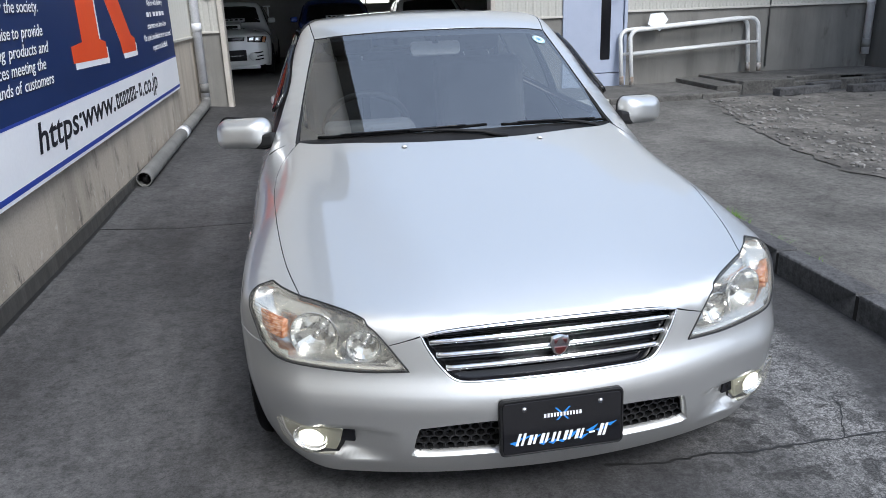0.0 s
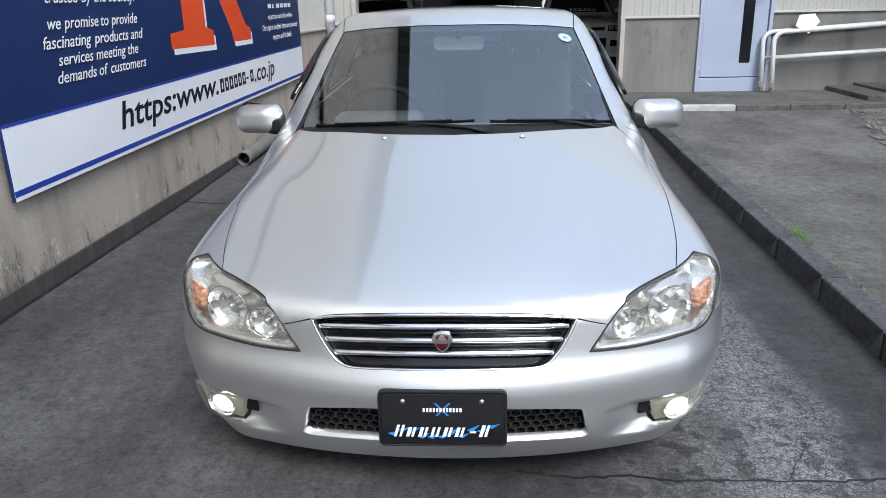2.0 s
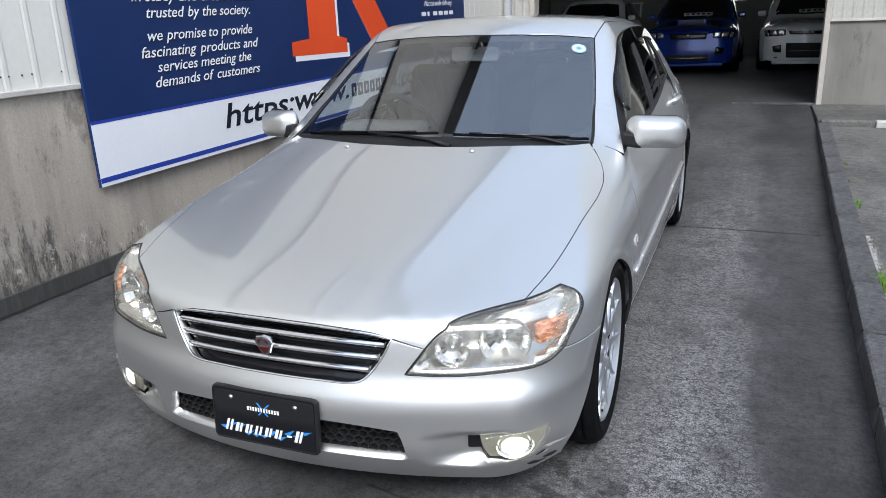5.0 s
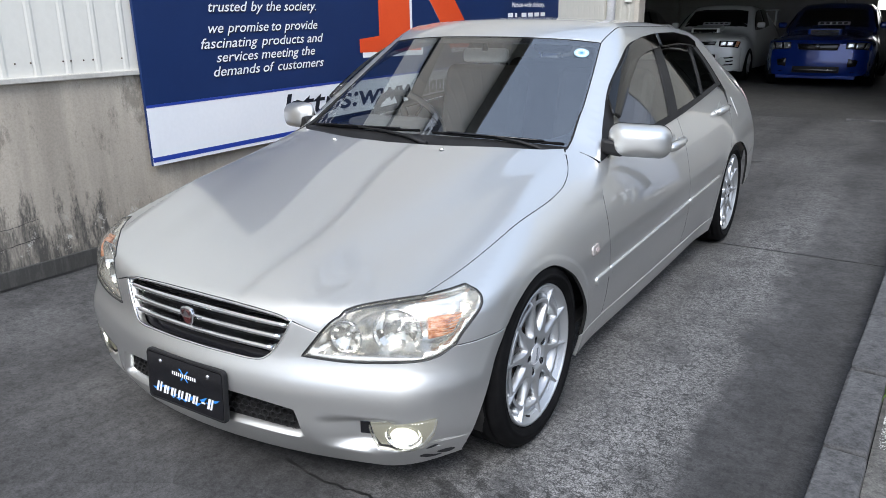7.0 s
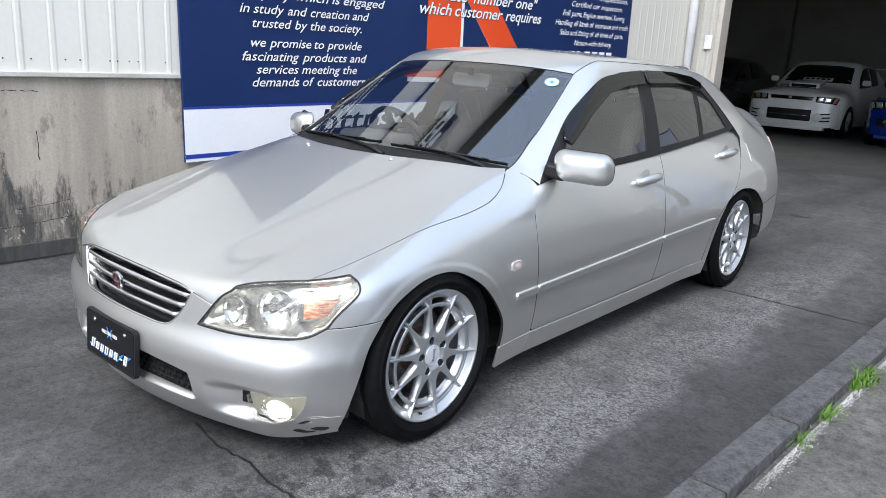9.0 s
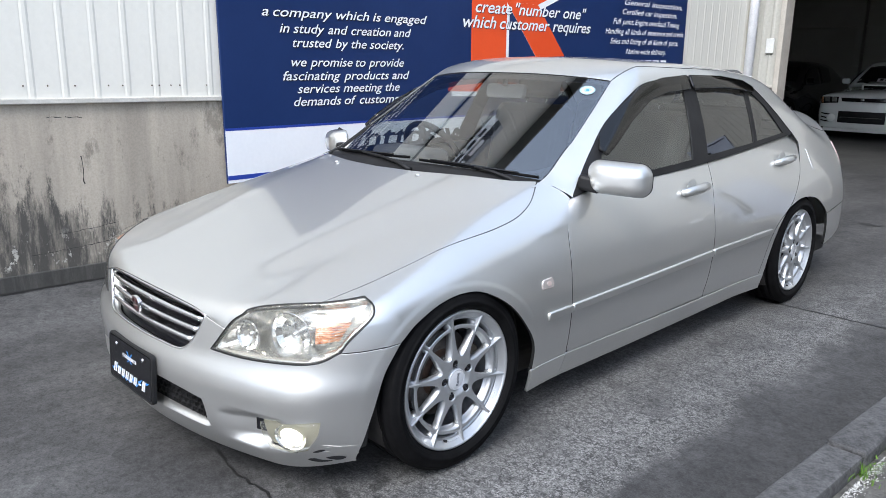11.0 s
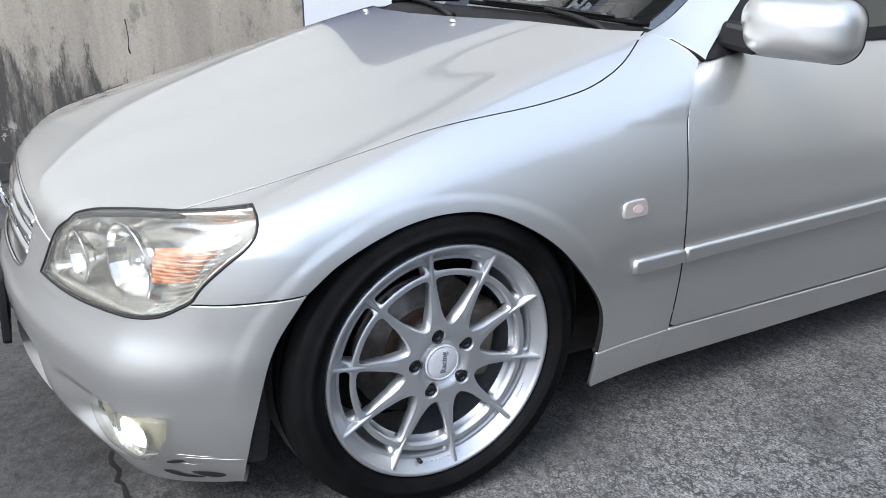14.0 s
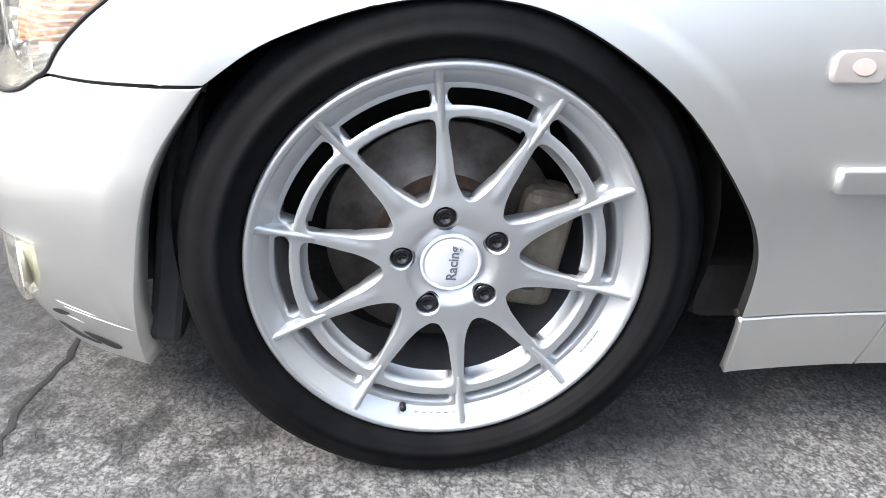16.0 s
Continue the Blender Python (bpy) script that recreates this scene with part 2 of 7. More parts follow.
AXLE_F, AXLE_R, HUB_Z = 0.803, 3.473, 0.302
hood_line = curve([0.0, 0.15, 0.3, 0.5, 0.8, 1.13, 1.4, 2.0, 2.6, 3.4, 3.8, 4.2, 4.5], [0.44, 0.552, 0.627, 0.692, 0.776, 0.868, 0.93, 1.01, 1.045, 1.06, 1.03, 0.995, 0.93])
nose_line = curve([0.1, 0.2, 0.3, 0.375, 0.42, 0.48, 0.55, 0.7], [0.162, 0.11, 0.1, 0.1015, 0.121, 0.134, 0.145, 0.17])
side_plan = curve([0.2, 0.6, 1.2, 2.0, 2.8, 3.5, 4.1, 4.5], [0.82, 0.841, 0.851, 0.861, 0.862, 0.857, 0.83, 0.79])


def lower_skin(x, y, z):
    x = np.abs(x)
    q_f, q_r = np.hypot((y - AXLE_F + 0.018) / 0.345, (z - HUB_Z) / 0.289), np.hypot((y - AXLE_R + 0.018) / 0.345, (z - HUB_Z) / 0.289)
    lip = 0.0042 * (2 - step(q_f, 1.0, 1.35) - step(q_r, 1.0, 1.35)) - 0.002
    lip = lip + 0.0022 * (1 - step(q_f, 1.055, 1.125))
    w = side_plan(y) + lip - (0.9 + 0.5 * (1 - step(y, 0.9, 1.5))) * np.maximum(0, z - 0.49) ** 2 - (0.32 + 0.35 * step(-y, -0.6, -0.35) + 0.30 * step(y, 0.95, 1.4) * (1 - step(y, 2.75, 3.15))) * np.maximum(0, 0.47 - z) ** 2
    side = x - w
    scoop = 0.04 * step(x, 0.42, 0.57) * step(z, 0.172, 0.2) * (1 - step(z, 0.262, 0.282)) * (1 - step(x, 0.62, 0.68))
    nose = (scoop + nose_line(z) + 0.33 * x * x - y) / np.sqrt(1 + (0.66 * x) ** 2)
    dome = 0.013 * step(x, 0.16 + 0.20 * y, 0.36 + 0.24 * y) * step(y, 0.15, 0.45)
    top = (z - (hood_line(y) + 0.06 * step(y, 1.42, 1.60) - (0.115 + 0.045 * step(y, 0.75, 1.25)) * x**2.5 - dome)) / 1.06
    tail = (y - (4.43 - 0.16 * x * x - 0.12 * np.maximum(0, z - 0.7))) / 1.04
    return both(both(both(side, nose, 0.15), tail, 0.18), top, 0.035 + 0.05 * step(y, 0.35, 1.2))


def cabin_skin(x, y, z):
    x = np.abs(x)
    h = z - 0.82
    w = 0.757 - 0.26 * h - 0.35 * h * np.abs(h) + 0.012 * np.exp(-(((y - 2.4) / 0.8) ** 2)) - 0.018 * np.maximum(0, y - 2.6) ** 1.5
    side = (x - w) / 1.08
    screen = (1.207 + (z - 0.875) * 1.75 + 0.55 * x * x - y) * 0.48
    roof = z - (1.328 - 0.10 * x * x - np.where(y < 2.35, 0.058, 0.032) * ((y - 2.35) / 0.75) ** 2)
    back = (y - (3.40 + (1.28 - z) * 1.95 - 0.3 * x * x)) * 0.43
    return np.maximum(both(both(both(screen, side, 0.03), both(back, side, 0.05), 0.002), roof, 0.05), 0.74 - z)


def whole_skin(x, y, z):
    a, b, k = lower_skin(x, y, z), cabin_skin(x, y, z), 0.045
    h = np.maximum(k - np.abs(a - b), 0) / k
    return np.minimum(a, b) - h * h * k / 4


def cast(f, start, way, far=2.6, steps=90):
    """Where rays that start inside the solid f leave it."""
    start, way = np.broadcast_arrays(np.asarray(start, float), np.asarray(way, float))
    lo, hi = np.zeros(len(start)), np.full(len(start), far)
    open_ = np.ones(len(start), bool)
    for d in np.linspace(0, far, steps)[1:]:
        p = start + way * d
        out = f(*p.T) > 0
        hi = np.where(open_ & out, d, hi)
        open_ &= ~out
        lo = np.where(open_, d, lo)
    for _ in range(22):
        mid = (lo + hi) / 2
        p = start + way * mid[:, None]
        out = f(*p.T) > 0
        hi, lo = np.where(out, mid, hi), np.where(out, lo, mid)
    return start + way * hi[:, None]


def slope(f, p, e=1.5e-3):
    g = np.stack([f(*(p + e * d).T) - f(*(p - e * d).T) for d in np.eye(3)], -1)
    return g / np.maximum(np.linalg.norm(g, axis=1, keepdims=True), 1e-9)


class Chart:
    """A way to unroll a skin: side (y, z), top (x, y), front (x, z), ring (y, angle) or ball (angles)."""

    def __init__(self, kind, f, a=0.0, b=0.0):
        self.kind, self.f, self.a, self.b = kind, f, a, b

    def up(self, uv):
        u, v = np.asarray(uv, float).reshape(-1, 2).T
        o = np.zeros_like(u)
        if self.kind == "side":
            s, w = np.stack([o, u, v], -1), np.stack([o + 1, o, o], -1)
        elif self.kind == "top":
            s, w = np.stack([u, v, o + 0.35], -1), np.stack([o, o, o + 1], -1)
        elif self.kind == "front":
            s, w = np.stack([u, o + (self.a or 1.2), v], -1), np.stack([o, o - 1, o], -1)
        elif self.kind == "back":
            s, w = np.stack([u, o + (self.a or 3.3), v], -1), np.stack([o, o + 1, o], -1)
        elif self.kind == "ring":
            s, w = np.stack([o, u, o + self.b], -1), np.stack([np.sin(v / self.a), o, np.cos(v / self.a)], -1)
        else:
            az, el = u / 0.75, v / 0.75
            s, w = np.stack([o, o + self.a, o + self.b], -1), np.stack([np.sin(az) * np.cos(el), -np.cos(az) * np.cos(el), np.sin(el)], -1)
        return cast(self.f, s, w)

    def normals(self, p):
        return slope(self.f, p)

    def flat(self, p):
        x, y, z = np.asarray(p, float).T
        if self.kind == "side":
            return np.stack([y, z], -1)
        if self.kind == "top":
            return np.stack([x, y], -1)
        if self.kind in ("front", "back"):
            return np.stack([x, z], -1)
        if self.kind == "ring":
            return np.stack([y, np.arctan2(x, z - self.b) * self.a], -1)
        d = np.stack([x, y - self.a, z - self.b], -1)
        d /= np.linalg.norm(d, axis=1, keepdims=True)
        return np.stack([np.arctan2(d[:, 0], -d[:, 1]) * 0.75, np.arcsin(d[:, 2]) * 0.75], -1)


class Dish(Chart):
    """The face of a wheel: (u, v) across it, x the height of its relief."""

    def __init__(self, relief):
        self.relief = relief

    def up(self, uv):
        u, v = np.asarray(uv, float).T
        return np.stack([self.relief(u, v), u, v], -1)

    def flat(self, p):
        return np.asarray(p, float)[:, 1:]

    def normals(self, p):
        e = 8e-4
        g = np.stack([np.full(len(p), 1.0), -(self.relief(p[:, 1] + e, p[:, 2]) - self.relief(p[:, 1] - e, p[:, 2])) / (2 * e), -(self.relief(p[:, 1], p[:, 2] + e) - self.relief(p[:, 1], p[:, 2] - e)) / (2 * e)], -1)
        return g / np.linalg.norm(g, axis=1, keepdims=True)


def smooth_line(pts, gap=0.015, closed=False, soft=True):
    """A line through pts at even gaps, rounded (soft) or straight from point to point."""
    p = np.array(pts, float)
    n = len(p)
    out = []
    for i in range(n if closed else n - 1):
        a, b = p[i], p[(i + 1) % n]
        if closed:
            q, r = p[i - 1], p[(i + 2) % n]
        else:
            q, r = p[i - 1] if i else 2 * a - b, p[i + 2] if i + 2 < n else 2 * b - a
        k = max(1, int(np.ceil(np.linalg.norm(b - a) / gap)))
        t = (np.arange(k) / k)[:, None]
        if soft:
            out.append(0.5 * (2 * a + (b - q) * t + (2 * q - 5 * a + 4 * b - r) * t**2 + (3 * a - q - 3 * b + r) * t**3))
        else:
            out.append(a + (b - a) * t)
    if not closed:
        out.append(p[-1:])
    return np.concatenate(out)


def inside(poly, pts):
    """Which pts lie inside a polygon."""
    x, y = pts.T
    ok = np.zeros(len(pts), bool)
    a, b = poly, np.roll(poly, -1, 0)
    for (x0, y0), (x1, y1) in zip(a, b):
        if y0 != y1:
            ok ^= ((y0 > y) != (y1 > y)) & (x < (x1 - x0) * (y - y0) / (y1 - y0) + x0)
    return ok


def skin_panel(chart, loops, gap=0.025, seam=0.0029, fold=0.012, raise_by=0.0, edge=0.0005, rows=None):
    """A panel of the skin inside the first loop and outside the others, with a folded edge; gives verts, faces and normals."""
    flat = [chart.flat(np.asarray(l, float)) for l in loops]
    pts, edges = [], []
    for l in flat:
        keep = np.linalg.norm(l - np.roll(l, 1, 0), axis=1) > 1e-4
        l = l[keep]
        n0 = len(pts)
        pts += l.tolist()
        edges += [(n0 + i, n0 + (i + 1) % len(l)) for i in range(len(l))]
    rim = np.array(pts)
    lo, hi = rim.min(0), rim.max(0)
    gu, gv = np.meshgrid(np.arange(lo[0], hi[0], gap), np.arange(lo[1], hi[1], gap), indexing="ij")
    gu = gu + (np.arange(gu.shape[1]) % 2)[None, :] * gap / 2
    grid = np.stack([gu.ravel(), gv.ravel()], -1)
    ok = inside(flat[0], grid)
    for h in flat[1:]:
        ok &= ~inside(h, grid)
    grid = grid[ok]
    if rows is not None:
        # rows of points that follow a crease, so that the mesh runs along it
        line = chart.flat(np.asarray(rows, float))
        ok = inside(flat[0], line)
        for p in rim:
            ok &= np.hypot(*(line - p).T) > 0.0035
        line = line[ok]
        near = np.array([np.hypot(*(line - p).T).min() for p in grid])
        grid = grid[near > 0.006]
        pts += line.tolist()
    far = np.full(len(grid), 9.0)
    for p in rim:
        far = np.minimum(far, np.hypot(*(grid - p).T))
    pts += grid[far > 0.55 * gap].tolist()
    out, _, tris, *_ = delaunay_2d_cdt([Vector(p) for p in pts], edges, [], 1, 1e-6)
    uv = np.array([tuple(v) for v in out])
    tri = np.array([t for t in tris])
    mid = uv[tri].mean(1)
    ok = inside(flat[0], mid)
    for h in flat[1:]:
        ok &= ~inside(h, mid)
    tri = tri[ok]
    used, tri = np.unique(tri, return_inverse=True)
    uv, tri = uv[used], tri.reshape(-1, 3)
    p = chart.up(uv)
    n = chart.normals(p)
    c = np.cross(p[tri[:, 1]] - p[tri[:, 0]], p[tri[:, 2]] - p[tri[:, 0]])
    if (c * n[tri[:, 0]]).sum() < 0:
        tri = tri[:, ::-1]
    p = p + n * raise_by
    # the open edge, with the panel on its left
    count = {}
    for t in tri:
        for a, b in ((t[0], t[1]), (t[1], t[2]), (t[2], t[0])):
            count[(a, b)] = 1
    rim_edges = [(a, b) for a, b in count if (b, a) not in count]
    outward = np.zeros_like(p)
    for a, b in rim_edges:
        o = np.cross(p[b] - p[a], n[a])
        o /= max(np.linalg.norm(o), 1e-9)
        outward[a] += o
        outward[b] += o
    on = sorted({i for e in rim_edges for i in e})
    outward[on] /= np.maximum(np.linalg.norm(outward[on], axis=1, keepdims=True), 1e-9)
    p[on] -= outward[on] * seam
    at = {i: k for k, i in enumerate(on)}
    base = len(p)
    o, m = outward[on], n[on]
    r1 = p[on] + o * edge - m * edge
    r2 = r1 - m * fold
    verts = np.concatenate([p, r1, r2])
    normals = np.concatenate([n, (o + m) / 1.41421, o])
    k = len(on)
    faces = [tuple(t) for t in tri]
    for a, b in rim_edges:
        i, j = at[a], at[b]
        faces.append((b, a, base + i, base + j))
        faces.append((base + j, base + i, base + k + i, base + k + j))
    return verts, faces, normals


def skin_part(name, chart, loops, material, parent, label="", sides=1, **kw):
    """One panel, or (sides=2) the panel of the car's left and its mirror on the right."""
    v, f, n = skin_panel(chart, loops, **kw)
    made = [part(name, mesh_of(name, v, f, material, True, n), parent, label)]
    plain_fold = material is not paint or kw.get("raise_by", 0.0) > 0 or kw.get("fold", 0.012) > 0.02
    if sides == 2:
        flip = np.array([-1, 1, 1])
        made.append(part(name, mesh_of(name, v * flip, [t[::-1] for t in f], material, True, n * flip), parent, label))
    for ob in () if plain_fold else made:
        # the turned-in flanges are blackened to put shade into the panel gaps
        ob.data.materials.append(backing)
        first = next(i for i, t in enumerate(f) if len(t) == 4)
        for i in range(first + 1, len(f), 2):
            ob.data.polygons[i].material_index = 1
    return made


side_l, top_l, front_l = Chart("side", lower_skin), Chart("top", lower_skin), Chart("front", lower_skin)
ball_l = Chart("ball", lower_skin, 0.95, 0.36)
back_l = Chart("back", lower_skin)
side_c, front_c, back_c = Chart("side", cabin_skin), Chart("front", cabin_skin, 2.4), Chart("back", cabin_skin, 2.6)
side_w, top_w, ring_w, front_w = Chart("side", whole_skin), Chart("top", whole_skin), Chart("ring", whole_skin, 0.5, 0.80), Chart("front", whole_skin, 2.4)


def on(chart, pts, soft=True, gap=0.012):
    """A line drawn in a chart and laid on the skin."""
    return chart.up(smooth_line(pts, gap, soft=soft))


def chain(*lines):
    return np.concatenate([l[:-1] for l in lines])


def mirror_line(l):
    return (l * np.array([-1, 1, 1]))[::-1]


# ---- the silver sedan ----
CAR = pose(0, 0, 0, 0, 0, 0.75)
car = thing("sedan", "silver four-door sedan with alloy wheels parked beside a wall", "car", CAR)

# lines on the skin, in the car's own metres
hood_nose = on(front_l, [(0, 0.561), (0.15, 0.559), (0.29, 0.551), (0.355, 0.538), (0.40, 0.524), (0.443, 0.512)])
lamp_inner = on(ball_l, ball_l.flat(np.array([(0.443, 0.203, 0.512), (0.47, 0.223, 0.547), (0.497, 0.247, 0.567)])))
lamp_top = on(top_l, [(0.497, 0.247), (0.58, 0.318), (0.661, 0.388)])
lamp_tail = on(top_l, [(0.661, 0.388), (0.707, 0.444), (0.735, 0.489)])
fender_seam = on(top_l, [(0.661, 0.388), (0.697, 0.55), (0.720, 0.75), (0.733, 0.97), (0.734, 1.09), (0.727, 1.18), (0.70, 1.272), (0.638, 1.375)])
hood_tail = on(top_l, [(0.638, 1.375), (0.56, 1.30), (0.42, 1.222), (0.22, 1.16), (0, 1.14)])
half_hood = [hood_nose, lamp_inner, lamp_top, fender_seam, hood_tail]
hood_loop = np.concatenate([chain(*half_hood), chain(*[mirror_line(l) for l in half_hood[::-1]])])
skin_part("bonnet", top_l, [hood_loop], paint, car, "silver bonnet", gap=0.022, seam=0.0017)

# front wing
lamp_rear = on(side_l, [(0.489, float(lamp_tail[-1, 2])), (0.470, 0.587), (0.425, 0.550), (0.392, 0.518), (0.372, 0.488)])
bumper_line = on(side_l, [(0.372, 0.488), (0.42, 0.489), (0.48, 0.493), (0.537, 0.497)])
arch_front = on(side_l, [(0.537, 0.497), (0.60, 0.541), (0.70, 0.579), (0.797, 0.591), (0.89, 0.575), (1.005, 0.508), (1.095, 0.413), (1.143, 0.335), (1.157, 0.236)])
sill_front = on(side_l, [(1.157, 0.236), (1.26, 0.238), (1.366, 0.241)])
door_front = on(side_l, [(1.366, 0.241), (1.357, 0.30), (1.346, 0.43), (1.340, 0.56), (1.352, 0.69), (1.385, 0.76), (1.42, 0.803)])
ring_n = Chart("ring", whole_skin, 0.5, 0.40)
pillar_foot = on(ring_n, ring_n.flat(np.array([(0.755, 1.42, 0.803), (0.70, 1.40, 0.84), (0.638, 1.375, 0.85)])))
wing_loop = chain(fender_seam, pillar_foot[::-1], door_front[::-1], sill_front[::-1], arch_front[::-1], bumper_line[::-1], lamp_rear[::-1], lamp_tail[::-1])
arch_rows = side_l.up([(AXLE_F - 0.018 + 0.345 * q * math.cos(a), HUB_Z + 0.289 * q * math.sin(a)) for q in (1.03, 1.055, 1.072, 1.09, 1.108, 1.125, 1.15) for a in np.linspace(-0.2, 3.7, 210)])
skin_part("front_wing", ring_n, [wing_loop], paint, car, "silver front wing", 2, gap=0.0085, rows=arch_rows, seam=0.0021)

# front bumper, open at the grille and the lower intake
grille_edge = on(front_l, [(0, 0.417), (0.15, 0.416), (0.245, 0.415), (0.285, 0.426), (0.318, 0.462), (0.345, 0.508), (0.357, 0.537)])
nose_corner = on(front_l, [(0.357, 0.537), (0.40, 0.524), (0.443, 0.512)])
lamp_under = on(ball_l, ball_l.flat(np.array([(0.443, 0.203, 0.512), (0.42, 0.19, 0.478), (0.394, 0.178, 0.443)])), False)
lamp_low = on(ball_l, ball_l.flat(np.array([(0.394, 0.178, 0.443), (0.52, 0.217, 0.440), (0.66, 0.272, 0.449), (0.735, 0.325, 0.461), (0.773, 0.367, 0.488)])))
arch_low = on(side_l, [(0.537, 0.497), (0.479, 0.404), (0.449, 0.28), (0.437, 0.19), (0.434, 0.125)])
skirt = on(ball_l, ball_l.flat(np.array([(0.765, 0.434, 0.125), (0.70, 0.34, 0.112), (0.56, 0.245, 0.112), (0.36, 0.185, 0.120), (0.15, 0.15, 0.128), (0, 0.145, 0.130)])))
half_bumper = [grille_edge, nose_corner, lamp_under, lamp_low, bumper_line, arch_low, skirt]
bumper_loop = np.concatenate([chain(*half_bumper), chain(*[mirror_line(l) for l in half_bumper[::-1]])])
half_intake = on(front_l, [(0, 0.307), (0.2, 0.303), (0.355, 0.287), (0.378, 0.276), (0.392, 0.215), (0.383, 0.197), (0.2, 0.204), (0, 0.207)])
intake_loop = np.concatenate([half_intake[:-1], mirror_line(half_intake)[:-1]])
FOG = [(0.588, 0.262), (0.67, 0.274), (0.757, 0.283), (0.748, 0.240), (0.722, 0.198), (0.680, 0.182), (0.608, 0.184), (0.596, 0.22)]
plain = Chart("front", lambda x, y, z: both(np.abs(x) - 0.845 + 0.25 * np.maximum(0, 0.45 - z) ** 2, (nose_line(z) + 0.33 * x * x - y) / np.sqrt(1 + (0.66 * x) ** 2), 0.15))
fog3 = plain.up(smooth_line(FOG, 0.01, True, False))
bumper = skin_part("front_bumper", ball_l, [bumper_loop, intake_loop, fog3, fog3 * np.array([-1, 1, 1])], paint, car, "silver front bumper with a scraped lower corner", gap=0.012, fold=0.03, rows=np.concatenate([arch_rows, arch_rows * np.array([-1, 1, 1])]))[0]


# body side: screen pillar, roof rail, rear pillar and rear quarter in one pressing
WINDOW_SILL = [(1.44, 0.816), (1.6, 0.833), (2.0, 0.843), (2.39, 0.862), (2.8, 0.889), (3.2, 0.917), (3.535, 0.942)]
WINDOW_TOP = [(3.535, 0.942), (3.485, 0.978), (3.335, 1.09), (3.185, 1.187), (3.06, 1.218), (2.8, 1.237), (2.48, 1.241), (2.236, 1.227), (2.042, 1.193), (1.804, 1.081), (1.62, 0.957), (1.50, 0.865), (1.44, 0.816)]
screen_edge = on(front_w, [(0.655, 0.846), (0.622, 0.955), (0.580, 1.09), (0.535, 1.222)])
roof_ditch = on(top_w, [(0.535, 1.968), (0.548, 2.1), (0.56, 2.45), (0.552, 2.8), (0.525, 3.22), (0.50, 3.40)])
rear_screen_edge = on(top_w, [(0.50, 3.40), (0.53, 3.56), (0.575, 3.80), (0.585, 3.87)])
boot_edge = on(top_w, [(0.585, 3.87), (0.63, 3.94), (0.655, 4.15), (0.645, 4.30)])
tail_edge = on(side_l, [(4.26, 0.86), (4.29, 0.80), (4.31, 0.7), (4.29, 0.52)])
tail_line = on(side_l, [(4.29, 0.52), (4.1, 0.50), (3.84, 0.47)])
arch_rear = on(side_l, [(3.84, 0.47), (3.78, 0.51), (3.64, 0.58), (3.473, 0.605), (3.33, 0.594), (3.197, 0.548), (3.10, 0.46), (3.048, 0.36), (3.030, 0.25)])
door_rear = on(side_l, [(2.972, 0.252), (2.985, 0.32), (3.03, 0.43), (3.12, 0.515), (3.29, 0.60), (3.45, 0.72), (3.56, 0.84), (3.59, 0.888)])
window_arc = on(side_w, WINDOW_TOP)
pillar_base = on(ring_w, ring_w.flat(np.array([(0.755, 1.435, 0.810), (0.71, 1.41, 0.835), (0.655, 1.40, 0.846)])))
side_loop = np.concatenate([screen_edge, roof_ditch[1:], rear_screen_edge[1:], boot_edge[1:], tail_edge, tail_line[1:], arch_rear[1:], door_rear, window_arc[:-1], pillar_base])
skin_part("body_side", ring_w, [side_loop], paint, car, "silver body side with pillars and rear quarter", 2, gap=0.022)

roof_front = on(front_w, [(0.535, 1.222), (0.40, 1.236), (0.2, 1.246), (0, 1.248)])
roof_back = on(top_w, [(0.50, 3.40), (0.3, 3.395), (0, 3.39)])
half_roof = [roof_front[::-1], roof_ditch, roof_back]
roof_loop = np.concatenate([chain(*half_roof), chain(*[mirror_line(l) for l in half_roof[::-1]])])
skin_part("roof", top_w, [roof_loop], paint, car, "silver roof panel", gap=0.03)

# glass
screen_low = on(front_c, [(0, 0.872), (0.3, 0.868), (0.5, 0.856), (0.655, 0.840)])
half_screen = [screen_low, on(front_c, [(0.655, 0.840), (0.622, 0.955), (0.580, 1.09), (0.535, 1.222)]), on(front_c, [(0.535, 1.222), (0.40, 1.236), (0.2, 1.246), (0, 1.248)])]
screen_loop = np.concatenate([chain(*half_screen), chain(*[mirror_line(l) for l in half_screen[::-1]])])
half_clear = on(front_c, [(0, 0.895), (0.3, 0.893), (0.5, 0.890), (0.595, 0.905), (0.612, 0.94), (0.565, 1.10), (0.527, 1.195), (0.50, 1.212), (0.3, 1.224), (0, 1.228)])
clear_loop = np.concatenate([half_clear[:-1], mirror_line(half_clear)[:-1]])
windscreen = skin_part("windscreen", front_c, [screen_loop], glass, car, "clear curved windscreen", gap=0.03, seam=0.003, fold=0.004, edge=0.001, raise_by=-0.003)[0]
part("ceramic_band", mesh_of("ceramic_band", *(lambda v, f, n: (v, f, gloss_black, True, n))(*skin_panel(front_c, [screen_loop, clear_loop], 0.03, 0.003, 0.001, -0.0085, 0.0005))), windscreen, "black printed border")
PANES = ([(1.60, 0.858), (2.0, 0.862), (2.352, 0.880), (2.44, 1.218), (2.236, 1.205), (2.05, 1.172), (1.82, 1.067), (1.665, 0.955)],
         [(2.485, 0.888), (3.02, 0.918), (3.075, 1.185), (2.85, 1.214), (2.545, 1.218)],
         [(3.048, 0.922), (3.43, 0.947), (3.28, 1.092), (3.14, 1.180), (3.105, 1.180)])
